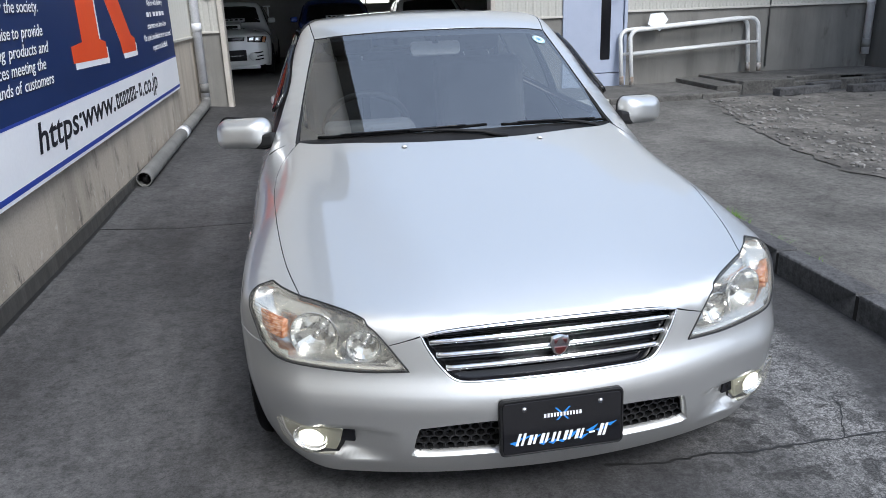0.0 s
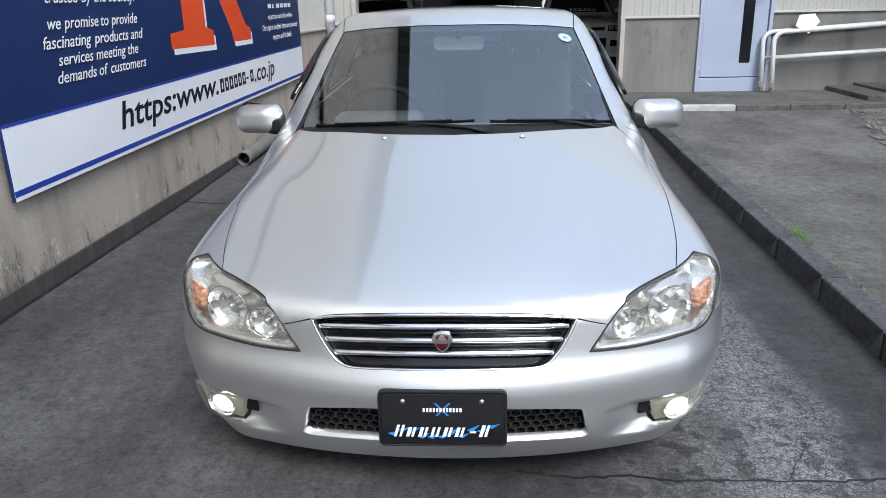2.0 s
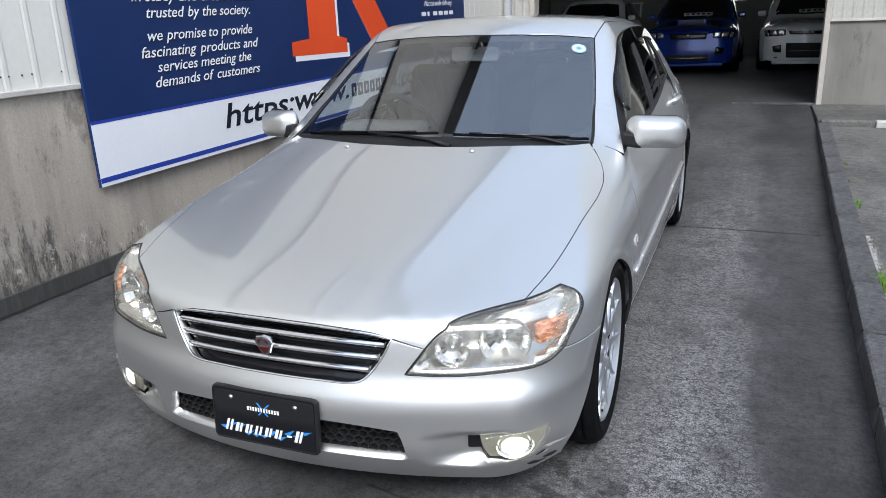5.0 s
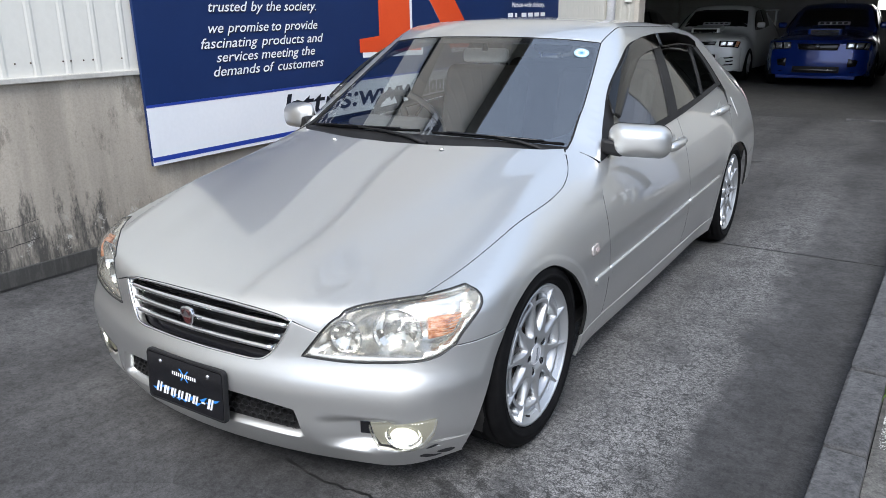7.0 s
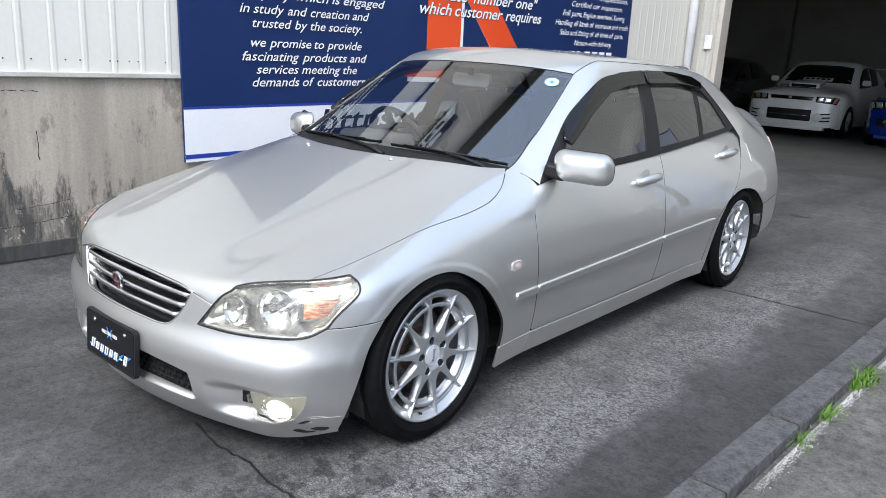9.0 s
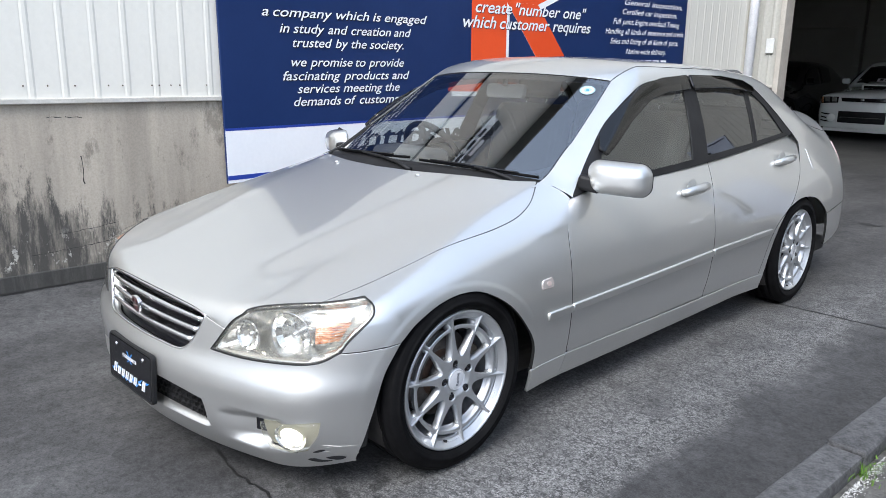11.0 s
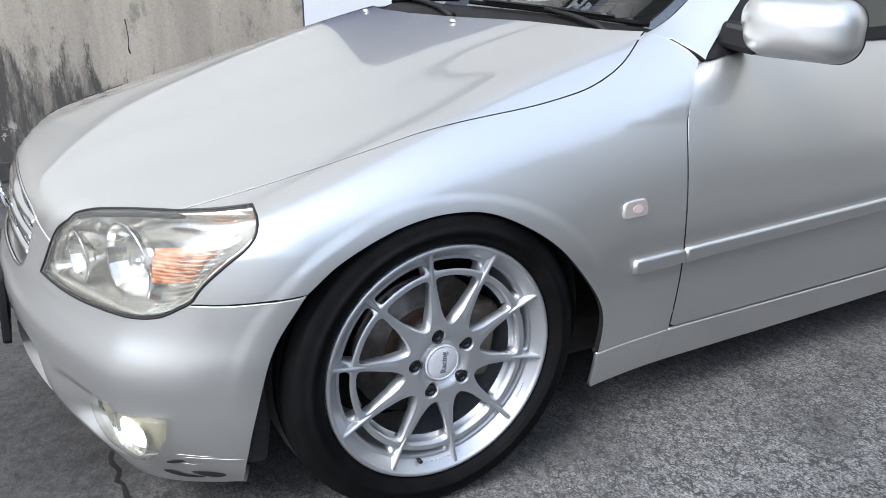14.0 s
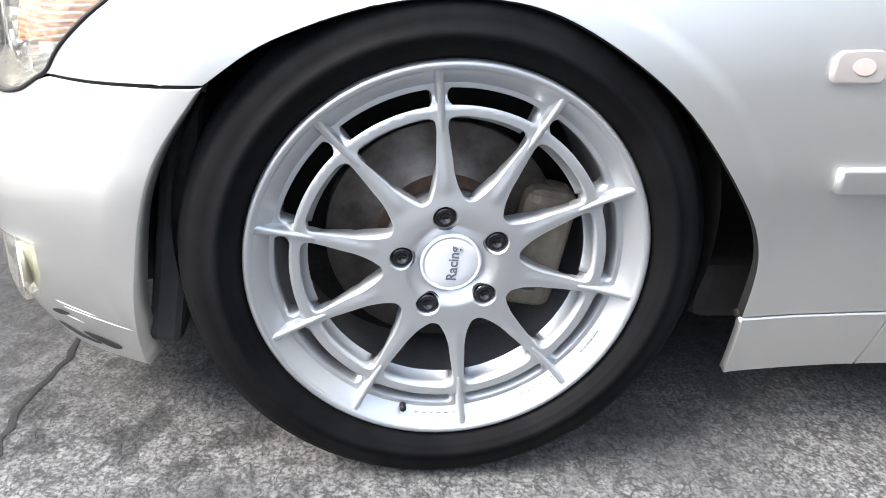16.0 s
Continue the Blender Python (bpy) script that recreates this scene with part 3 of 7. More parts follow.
panes = [side_c.up(smooth_line(p, 0.02, True, False)) for p in PANES]
surround_loop = chain(on(side_c, WINDOW_SILL), on(side_c, WINDOW_TOP))
skin_part("window_surround", side_c, [surround_loop, *panes], black_plastic, car, "black window frames and mirror sail", 2, gap=0.03, seam=-0.004, fold=0.004, edge=0.001, raise_by=-0.004)
for loop, name, ma in zip(panes, ("front_window", "rear_window", "quarter_window"), (side_glass, tinted, tinted)):
    skin_part(name, side_c, [loop], ma, car, "tinted side window", 2, gap=0.05, seam=-0.003, fold=0.002, edge=0.0005, raise_by=-0.009)
VISORS = ([(1.655, 0.962), (1.70, 1.012), (1.81, 1.082), (2.045, 1.192), (2.236, 1.226), (2.462, 1.239), (2.452, 1.182), (2.25, 1.170), (2.09, 1.142), (1.90, 1.062), (1.76, 0.985), (1.68, 0.945)],
          [(2.50, 1.240), (2.8, 1.236), (3.04, 1.216), (3.14, 1.184), (3.12, 1.158), (2.99, 1.176), (2.8, 1.186), (2.50, 1.184)])
for shape in VISORS:
    skin_part("window_visor", side_c, [side_c.up(smooth_line(shape, 0.015, True, False))], smoked, car, "smoked acrylic rain visor", 2, gap=0.018, seam=0.0, fold=0.012, edge=0.003, raise_by=0.021)
half_back = on(back_c, [(0, 1.238), (0.3, 1.228), (0.49, 1.195), (0.545, 1.08), (0.575, 0.99), (0.3, 0.985), (0, 0.985)])
skin_part("rear_screen", back_c, [np.concatenate([half_back[:-1], mirror_line(half_back)[:-1]])], tinted, car, "dark tinted rear window", gap=0.04, seam=0.0, fold=0.004, edge=0.001, raise_by=-0.004)

# doors and sills
door_mid = on(side_l, [(2.385, 0.254), (2.388, 0.33), (2.398, 0.48), (2.418, 0.65), (2.47, 0.78), (2.505, 0.866)])
sill_door = on(side_l, [(1.372, 0.243), (2.385, 0.254)], False)
sill_rear = on(side_l, [(2.385, 0.254), (2.972, 0.252)], False)
front_door = chain(on(side_l, [(1.44, 0.816), (1.6, 0.833), (2.0, 0.843), (2.505, 0.866)]), door_mid[::-1], sill_door[::-1], door_front[1:])
rear_door = chain(on(side_l, [(2.505, 0.866), (2.8, 0.889), (3.2, 0.917), (3.535, 0.940), (3.59, 0.888)], False), door_rear[::-1], sill_rear[::-1], door_mid[1:])
doors = [skin_part("front_door", side_l, [front_door], paint, car, "silver front door", 2, gap=0.02), skin_part("rear_door", side_l, [rear_door], paint, car, "silver rear door", 2, gap=0.02)]
def sill_piece(y0, y1, z0, z1, b0, b1):
    top, under = on(side_l, [(y0, z0), (y1, z1)], False), on(side_l, [(y1 - (0.01 if y1 > 3 else 0), b1), (y0 + (0.012 if y0 < 1.2 else 0), b0)], False)
    loop = chain(top, on(side_l, [(y1, z1), (y1 - (0.01 if y1 > 3 else 0), b1)], False), under, on(side_l, [(y0 + (0.012 if y0 < 1.2 else 0), b0), (y0, z0)], False))
    skin_part("sill", side_l, [loop], paint, car, "silver side sill", 2, gap=0.025, raise_by=0.002, fold=0.012)


sill_piece(1.157, 1.366, 0.236, 0.241, 0.138, 0.141)
sill_piece(1.366, 3.030, 0.241, 0.253, 0.141, 0.170)

# boot, tail and rear bumper
half_boot = [on(top_w, [(0, 3.94), (0.3, 3.92), (0.585, 3.87)]), boot_edge, on(top_w, [(0.645, 4.30), (0.3, 4.40), (0, 4.42)])]
skin_part("boot_lid", top_w, [np.concatenate([chain(*half_boot), chain(*[mirror_line(l) for l in half_boot[::-1]])])], paint, car, "silver boot lid", gap=0.03)
half_tail = on(back_l, [(0, 0.90), (0.3, 0.895), (0.60, 0.865), (0.72, 0.80), (0.73, 0.70), (0.71, 0.53), (0.3, 0.53), (0, 0.53)])
skin_part("tail_panel", back_l, [np.concatenate([half_tail[:-1], mirror_line(half_tail)[:-1]])], paint, car, gap=0.03)
half_rear = on(back_l, [(0, 0.52), (0.4, 0.52), (0.74, 0.50), (0.735, 0.42), (0.69, 0.32), (0.4, 0.27), (0, 0.27)])
skin_part("rear_bumper", back_l, [np.concatenate([half_rear[:-1], mirror_line(half_rear)[:-1]])], paint, car, "silver rear bumper", gap=0.03)
corner_rear = np.concatenate([tail_line[::-1], on(side_l, [(4.29, 0.52), (4.25, 0.42), (4.10, 0.31), (3.90, 0.27)]), on(side_l, [(3.90, 0.27), (3.88, 0.37), (3.84, 0.47)])])
skin_part("bumper_corner", side_l, [corner_rear], paint, car, "", 2, gap=0.03)
red_lens = material("red_lens", (0.55, 0.42, 0.41), 0.1, 0.3, Coat_Weight=1.0)
lamp_back = on(side_l, [(4.19, 0.86), (4.24, 0.852), (4.275, 0.80), (4.27, 0.71), (4.235, 0.72), (4.20, 0.79), (4.19, 0.86)])
skin_part("tail_lamp", side_l, [lamp_back[:-1]], red_lens, car, "red and clear tail lamp", 2, gap=0.02, seam=0, raise_by=0.006)

# side mouldings, repeaters, handles
for shape in ([(1.213, 0.413), (1.340, 0.418), (1.341, 0.441), (1.213, 0.4365)], [(1.352, 0.4185), (2.386, 0.455), (2.386, 0.479), (1.352, 0.4415)], [(2.402, 0.456), (3.01, 0.468), (3.02, 0.49), (2.402, 0.480)]):
    skin_part("side_moulding", side_l, [side_l.up(smooth_line(shape, 0.02, True, False))], paint, car, "body-coloured rubbing strip", 2, gap=0.02, seam=0.001, fold=0.012, edge=0.004, raise_by=0.012)
repeater = side_l.up(smooth_line([(1.172, 0.536), (1.176, 0.532), (1.225, 0.534), (1.229, 0.539), (1.227, 0.560), (1.221, 0.564), (1.180, 0.561), (1.174, 0.556)], 0.01, True))
skin_part("side_repeater", side_l, [repeater], material("repeater_lens", (0.50, 0.46, 0.44), 0.12, 0.4, Coat_Weight=1.0), car, "clear side repeater", 2, gap=0.012, seam=0.001, fold=0.01, edge=0.003, raise_by=0.007)
eye = side_l.up([(1.203 + 0.012 * math.cos(a), 0.548 + 0.008 * math.sin(a)) for a in np.linspace(0, 2 * math.pi, 25)[:-1]])
skin_part("repeater_bulb", side_l, [eye], material("repeater_bulb", (0.52, 0.42, 0.39), 0.2, 0.0, Coat_Weight=1.0), car, "pinkish repeater centre", 2, gap=0.008, seam=0.0, fold=0.002, edge=0.0006, raise_by=0.0085)
for at_y, at_z, pair in ((2.27, 0.764, doors[0]), (3.29, 0.815, doors[1])):
    for door, s in zip(pair, (1, -1)):
        x = float(side_l.up([(at_y, at_z)])[0, 0])
        grip = tube([(x + 0.004, at_y - 0.098, at_z - 0.006), (x + 0.02, at_y - 0.085, at_z - 0.005), (x + 0.03, at_y - 0.04, at_z), (x + 0.031, at_y + 0.03, at_z + 0.004), (x + 0.026, at_y + 0.085, at_z + 0.006), (x + 0.004, at_y + 0.10, at_z + 0.006)], [0.013, 0.0185, 0.021, 0.0215, 0.020, 0.014], 14)
        part("door_handle", mesh_of("door_handle", [(s * a, b, c) for a, b, c in grip[0]], grip[1], paint), door, "body-coloured door handle")
        cup = turned([(0.0, 0.048), (0.0016, 0.046), (0.0012, 0.036), (0.0006, 0.020), (0.0006, 0.0)], 28)
        part("handle_recess", mesh_of("handle_recess", [(s * (x - 0.0005 + a), at_y + b * 0.92, at_z + c) for a, b, c in cup[0]], cup[1], paint), door)
fuel = side_w.up(smooth_line([(3.66, 0.735), (3.80, 0.735), (3.80, 0.85), (3.66, 0.85)], 0.02, True, False))
skin_part("fuel_flap", side_w, [fuel], paint, car, "fuel filler flap", gap=0.02, raise_by=0.003)

# door mirrors
def shell_outline(w, h, r, n=9):
    return [(sx * (w - r) + r * math.cos(t), sz * (h - r) + r * math.sin(t)) for sx, sz, t0 in ((1, 1, 0), (-1, 1, 90), (-1, -1, 180), (1, -1, 270)) for t in [radians(t0 + 90 * k / n) for k in range(n + 1)]]


def mirror_case():
    """A rounded shell, flat behind, about 0.23 m wide."""
    v, f = [], []
    ring = shell_outline(0.118, 0.062, 0.046)
    n, rings = len(ring), 18
    for j in range(rings):
        q = j / (rings - 1) * math.pi / 2
        s, d = math.cos(q) ** 0.6, math.sin(q) ** 0.9
        v += [(x * s, -0.085 * d, (z - 0.05 * x) * s) for x, z in ring]
    for j in range(rings - 1):
        f += [(j * n + i, j * n + (i + 1) % n, (j + 1) * n + (i + 1) % n, (j + 1) * n + i) for i in range(n)]
    f.append(tuple(range(n))[::-1])
    return v, f


for s in (1, -1):
    place = pose(s * 0.85, 1.60, 0.877, 0, 0, s * 24)
    v, f = mirror_case()
    case = part("door_mirror", mesh_of("door_mirror", [(s * a, b, c) for a, b, c in v], f if s == 1 else [t[::-1] for t in f], paint), car, "silver door mirror on a black stalk", place)
    part("mirror_foot", box(-0.045, 0.045, -0.03, 0.02, -0.02, 0.035, 0.012), case, "black mirror stalk", pose(-s * 0.105, -0.03, -0.03, 0, s * 10, 0), black_plastic)
    part("mirror_rim", mesh_of("mirror_rim", *tube([(x, 0.0, z - 0.05 * x) for x, z in shell_outline(0.116, 0.060, 0.044) + shell_outline(0.116, 0.060, 0.044)[:1]], 0.004, 6, False), black_plastic), case, "black mirror rim")
    part("mirror_glass", mesh_of("mirror_glass", [(0.1 * math.cos(t), 0.003, 0.056 * math.sin(t)) for t in np.linspace(0, 2 * math.pi, 33)[:-1]], [tuple(range(32))], chrome, False), case)


# ---- wheels ----
SPOKES = 10


def wheel_relief(u, v):
    r, a = np.hypot(u, v), np.arctan2(v, u)
    off = np.abs((a - math.pi / 2 + math.pi / SPOKES) % (2 * math.pi / SPOKES) - math.pi / SPOKES) * r
    hub = -0.018 + 0.011 * step(r, 0.033, 0.056)
    arm = -0.0092 - 0.003 * step(r, 0.08, 0.15) - 0.0085 * step(r, 0.178, 0.19)
    crown = 0.0016 * step(r, 0.08, 0.1) * (1 - step(off, 0.0, 0.009)) * (1 - step(r, 0.165, 0.172))
    return hub + (arm + crown - hub) * step(r, 0.064, 0.09)


def spoke_width(r):
    return 0.0052 + 0.0028 * np.clip((0.16 - r) / 0.04, 0, 1) + 0.0095 * np.clip((0.118 - r) / 0.04, 0, 1.1) ** 2


def wheel_windows():
    loops = []
    for k in range(SPOKES):
        mid = math.pi / 2 + (k + 0.5) * 2 * math.pi / SPOKES
        rs = np.concatenate([[0.0775, 0.079, 0.083], np.linspace(0.09, 0.158, 12), [0.164, 0.168, 0.1705]])
        half = math.pi / SPOKES - np.arcsin(np.minimum(spoke_width(rs) / rs, 0.9))
        half[0], half[1], half[2] = half[2] * 0.25, half[2] * 0.62, half[2] * 0.95
        half[-3:] *= (0.985, 0.94, 0.84)
        side = [(r, mid + h) for r, h in zip(rs, half)] + [(0.1715, mid + half[-1] * q) for q in np.linspace(0.8, -0.8, 7)] + [(r, mid - h) for r, h in zip(rs[::-1], half[::-1])]
        loops.append([(r * math.cos(a), r * math.sin(a)) for r, a in side])
        rs = (0.1815, 0.184, 0.188, 0.193, 0.197, 0.1995)
        hs = [math.pi / SPOKES - 0.0070 / r for r in rs]
        for i, q in zip((0, 1, 4, 5), (0.90, 0.96, 0.96, 0.90)):
            hs[i] *= q
        slot = [(r, mid + h) for r, h in zip(rs, hs)] + [(rs[-1], mid + hs[-1] * q) for q in np.linspace(0.85, -0.85, 9)] + [(r, mid - h) for r, h in zip(rs[::-1], hs[::-1])] + [(rs[0], mid + hs[0] * q) for q in np.linspace(-0.85, 0.85, 9)]
        loops.append([(r * math.cos(a), r * math.sin(a)) for r, a in slot])
    for k in range(5):
        a = math.radians(93.5 + 72 * k)
        loops.append([(0.0572 * math.cos(a) + 0.0152 * math.cos(b), 0.0572 * math.sin(a) + 0.0152 * math.sin(b)) for b in np.linspace(0, 2 * math.pi, 19)[:-1]])
    return loops


face = Dish(wheel_relief)
rim_loop = [(0.2035 * math.cos(a), 0.2035 * math.sin(a)) for a in np.linspace(0, 2 * math.pi, 161)[:-1]]
wv, wf, wnrm = skin_panel(face, [face.up(np.array(l)) for l in [rim_loop, *wheel_windows()]], gap=0.0045, seam=0.0, fold=0.03, edge=0.0014)
wheel_face = mesh_of("rim_face", wv, wf, alloy, True, wnrm)
lip = mesh_of("rim_lip", *turned([(-0.03, 0.2025), (-0.0225, 0.2027), (-0.0205, 0.2045), (-0.008, 0.2165), (-0.006, 0.2185), (-0.0035, 0.2210), (0.0005, 0.2222), (0.0008, 0.2262), (0.0, 0.2285), (-0.003, 0.2305), (-0.012, 0.2315), (-0.03, 0.231)], 120), alloy)
barrel = mesh_of("rim_barrel", *turned([(-0.028, 0.2030), (-0.05, 0.199), (-0.19, 0.199), (-0.205, 0.215)], 64), mottled("barrel_silver", (0.36, 0.37, 0.39), (0.46, 0.47, 0.49), 12, 0.42, 120, 0.1, 0.0006, 0.5))
side = [(-0.014, 0.2285), (-0.003, 0.2335), (0.0035, 0.2375), (0.0065, 0.244), (0.0075, 0.2445), (0.0078, 0.252), (0.0092, 0.2525), (0.0095, 0.262), (0.0080, 0.2625), (0.0072, 0.272), (0.0032, 0.283), (-0.0035, 0.2905), (-0.0045, 0.2902), (-0.010, 0.2965), (-0.021, 0.3005), (-0.030, 0.3015), (-0.0315, 0.2965), (-0.0375, 0.2965), (-0.039, 0.302), (-0.075, 0.3025), (-0.0765, 0.297), (-0.084, 0.297), (-0.0855, 0.3025), (-0.122, 0.3025), (-0.1235, 0.297), (-0.131, 0.297), (-0.1325, 0.302), (-0.17, 0.3015), (-0.19, 0.296), (-0.203, 0.283), (-0.208, 0.262), (-0.203, 0.242), (-0.19, 0.2285)]
tyre_mesh = mesh_of("tyre", *turned(side, 120), rubber)
disc_mesh = mesh_of("brake_disc", *turned([(-0.105, 0.05), (-0.088, 0.05), (-0.088, 0.082), (-0.094, 0.086), (-0.094, 0.142), (-0.097, 0.1435), (-0.122, 0.1435), (-0.122, 0.05)], 80), disc_steel)
bell_mesh = mesh_of("disc_bell", *turned([(-0.08, 0.0), (-0.08, 0.072), (-0.084, 0.079), (-0.093, 0.0835)], 48), rust)
cap_mesh = mesh_of("centre_cap", *turned([(-0.020, 0.0355), (-0.0125, 0.0355), (-0.0112, 0.034), (-0.0112, 0.0318), (-0.0128, 0.0312), (-0.0118, 0.0300), (-0.0108, 0.018), (-0.0105, 0.0)], 48), material("cap_silver", (0.72, 0.74, 0.78), 0.25, 0.35, Coat_Weight=0.6))
nut_mesh = mesh_of("wheel_nut", *turned([(-0.034, 0.0135), (-0.016, 0.0130), (-0.0118, 0.0118), (-0.0100, 0.0098), (-0.0100, 0.0062), (-0.0128, 0.0056), (-0.0128, 0.0)], 20), gloss_black)
# The nut wells are coloured near black for the shade of their depth.
well_mesh = mesh_of("nut_well", *turned([(-0.034, 0.0), (-0.034, 0.0165), (-0.018, 0.0165), (-0.0105, 0.0150)], 24), mottled("well_shade", (0.010, 0.010, 0.010), (0.02, 0.02, 0.02), 30))
hub_back = mesh_of("hub_back", *turned([(-0.032, 0.034), (-0.036, 0.078), (-0.06, 0.075), (-0.08, 0.06)], 48), mottled("hub_dark", (0.035, 0.035, 0.04), (0.07, 0.07, 0.07), 20))
valve = mesh_of("valve_stem", *tube([(-0.03, 0.0, 0.0), (-0.018, 0.0, 0.004), (-0.008, 0.0, 0.006)], [0.005, 0.004, 0.004], 10), black_plastic)
grey_letters = material("dark_grey_letters", (0.09, 0.10, 0.12), 0.5)
mark_grey = material("cast_mark", (0.50, 0.52, 0.56), 0.5, 0.4)


def spoke_tip():
    """The thin outer end of a spoke, which runs over the slots to the lip; it lies along +z."""
    v, f = [], []
    for r, w, x in ((0.150, 0.0030, -0.0118), (0.160, 0.0036, -0.0098), (0.175, 0.0038, -0.0088), (0.195, 0.0038, -0.0072), (0.212, 0.0042, -0.0052), (0.2215, 0.006, -0.0035)):
        v += [(-0.030, -w - 0.0022, r), (x - 0.004, -w - 0.0004, r), (x, -w * 0.55, r), (x, w * 0.55, r), (x - 0.004, w + 0.0004, r), (-0.030, w + 0.0022, r)]
    for i in range(5):
        f += [(i * 6 + q, (i + 1) * 6 + q, (i + 1) * 6 + q + 1, i * 6 + q + 1) for q in range(5)]
    f.append(tuple(range(6)))
    return mesh_of("spoke_tip", v, f, alloy)


tip_mesh = spoke_tip()


def wheel(s, y, turn):
    """One wheel with its tyre and brake; s is 1 on the car's left and -1 on its right."""
    axle = part("wheel", mesh_of("wheel_hub", [(-0.08, 0.03 * math.cos(a), 0.03 * math.sin(a)) for a in np.linspace(0, 6.2832, 13)[:-1]], [tuple(range(12))], rust), car, "ten-spoke silver alloy wheel with a black tyre", pose(0.829, y, HUB_Z, turn) if s == 1 else pose(-0.829, y, HUB_Z, turn, 0, 180))
    part("tyre", tyre_mesh, axle, "worn black low-profile tyre")
    rim = part("rim", lip, axle, "silver alloy rim")
    for me in (wheel_face, barrel):
        part(me.name.split(".")[0], me, axle)
    part("hub_back", hub_back, axle)
    for k in range(SPOKES):
        part("spoke_tip", tip_mesh, axle, "", Matrix.Rotation(2 * math.pi * k / SPOKES, 4, "X"))
    disc = part("brake_disc", disc_mesh, axle, "grey steel brake disc with rust on the bell")
    part("disc_bell", bell_mesh, disc)
    part("centre_cap", cap_mesh, axle, "silver centre cap with worn print")
    if s == 1:
        lettering("cap_print", "Racing", 0.0165, grey_letters, axle, Matrix.Translation((-0.0104, 0, 0)) @ Matrix(((0, 0, 1), (1, 0, 0), (0, 1, 0))).to_4x4() @ pose(0.007, -0.001, 0, 0, 0, 80), 0.0003, 0, 1.0, "CENTER", 0.0003)
    for k in range(5):
        a = math.radians(93.5 + 72 * k)
        m = Matrix.Translation((0, 0.0572 * math.cos(a), 0.0572 * math.sin(a)))
        part("wheel_nut", nut_mesh, axle, "black wheel nut", m)
        part("nut_well", well_mesh, axle, "", m)
    part("valve_stem", valve, axle, "black valve stem", pose(0, -0.0715, -0.196))
    for a, w in ((-62, 0.04), (-99, 0.045), (-38, 0.03)):
        a = math.radians(a)
        for q in np.linspace(-0.5, 0.5, 6):
            b = a + q * w / 0.2
            part("cast_mark", box(-0.0008, 0.0008, -0.0022, 0.0022, -0.0035, 0.0035), rim, "", Matrix.Translation((-0.0145, 0.2085 * math.cos(b), 0.2085 * math.sin(b))) @ Matrix.Rotation(b - math.pi / 2, 4, "X") @ Matrix.Rotation(radians(-40), 4, "Y"), mark_grey)
    cal = part("brake_caliper", box(-0.135, -0.07, 0.085, 0.155, -0.075, 0.085, 0.018, 3), axle, "dull metal brake caliper", pose(0, 0, 0, -8 - turn) if s == 1 else pose(0, 0, 0, 172 - turn), caliper_metal)
    part("caliper_bolt", box(-0.072, -0.058, 0.10, 0.125, -0.045, -0.02, 0.006), cal, "", None, disc_steel)
    return axle


for s in (1, -1):
    wheel(s, AXLE_F - 0.009, 7.6)
    wheel(s, AXLE_R, 13)


def liner(y0):
    """The dark inside of a wheel arch."""
    v, f = [], []
    ang = np.linspace(radians(-36), radians(216), 46)
    for x, r in ((0.79, 0.312), (0.76, 0.318), (0.5, 0.318), (0.46, 0.28), (0.46, 0.02)):
        v += [(x, y0 + r * 1.02 * math.cos(a), HUB_Z + 0.02 + r * math.sin(a)) for a in ang]
    n = len(ang)
    for j in range(4):
        f += [(j * n + i, (j + 1) * n + i, (j + 1) * n + i + 1, j * n + i + 1) for i in range(n - 1)]
    return v, f


liner_black = mottled("liner_black", (0.014, 0.013, 0.012), (0.035, 0.032, 0.03), 8, 0.75, 90, 0.4, 0.002)
for y0 in (AXLE_F, AXLE_R):
    v, f = liner(y0)
    part("arch_liner", mesh_of("arch_liner", v, f, liner_black), car, "black wheel-arch liner")
    part("arch_liner", mesh_of("arch_liner", [(-a, b, c) for a, b, c in v], [t[::-1] for t in f], liner_black), car, "black wheel-arch liner")


# ---- head lamps, fog lamps, grille, plate ----
lamp_loop = chain(lamp_inner, lamp_top, lamp_tail, lamp_rear, lamp_low[::-1], lamp_under[::-1])
lv, lf, ln = skin_panel(ball_l, [lamp_loop], 0.02, 0.0035, 0.006, 0.0005, 0.002)


def bowl(radius, depth, ma, facets=28):
    """A faceted reflector that opens along -y."""
    v, f = turned([(0.0, radius), (depth * 0.25, radius * 0.93), (depth * 0.6, radius * 0.74), (depth * 0.88, radius * 0.42), (depth, radius * 0.15), (depth, 0.0)], facets, axis="z")
    return mesh_of("bowl", [(x, z, y) for x, y, z in v], f, ma, False)


def ring_mesh(radius, wire, ma):
    return mesh_of("ring", *tube([(radius * math.cos(a), 0, radius * math.sin(a)) for a in np.linspace(0, 2 * math.pi, 41)], wire, 8, False), ma)


fog_chrome = material("fog_chrome", (0.66, 0.64, 0.50), 0.3, 0.8)
gasket_black = material("gasket_black", (0.012, 0.012, 0.012), 0.4)
amber_loop = ball_l.up(smooth_line(ball_l.flat(np.array([(0.712, 0.336, 0.570), (0.776, 0.412, 0.576), (0.768, 0.372, 0.522), (0.724, 0.322, 0.513)])), 0.01, True, False))
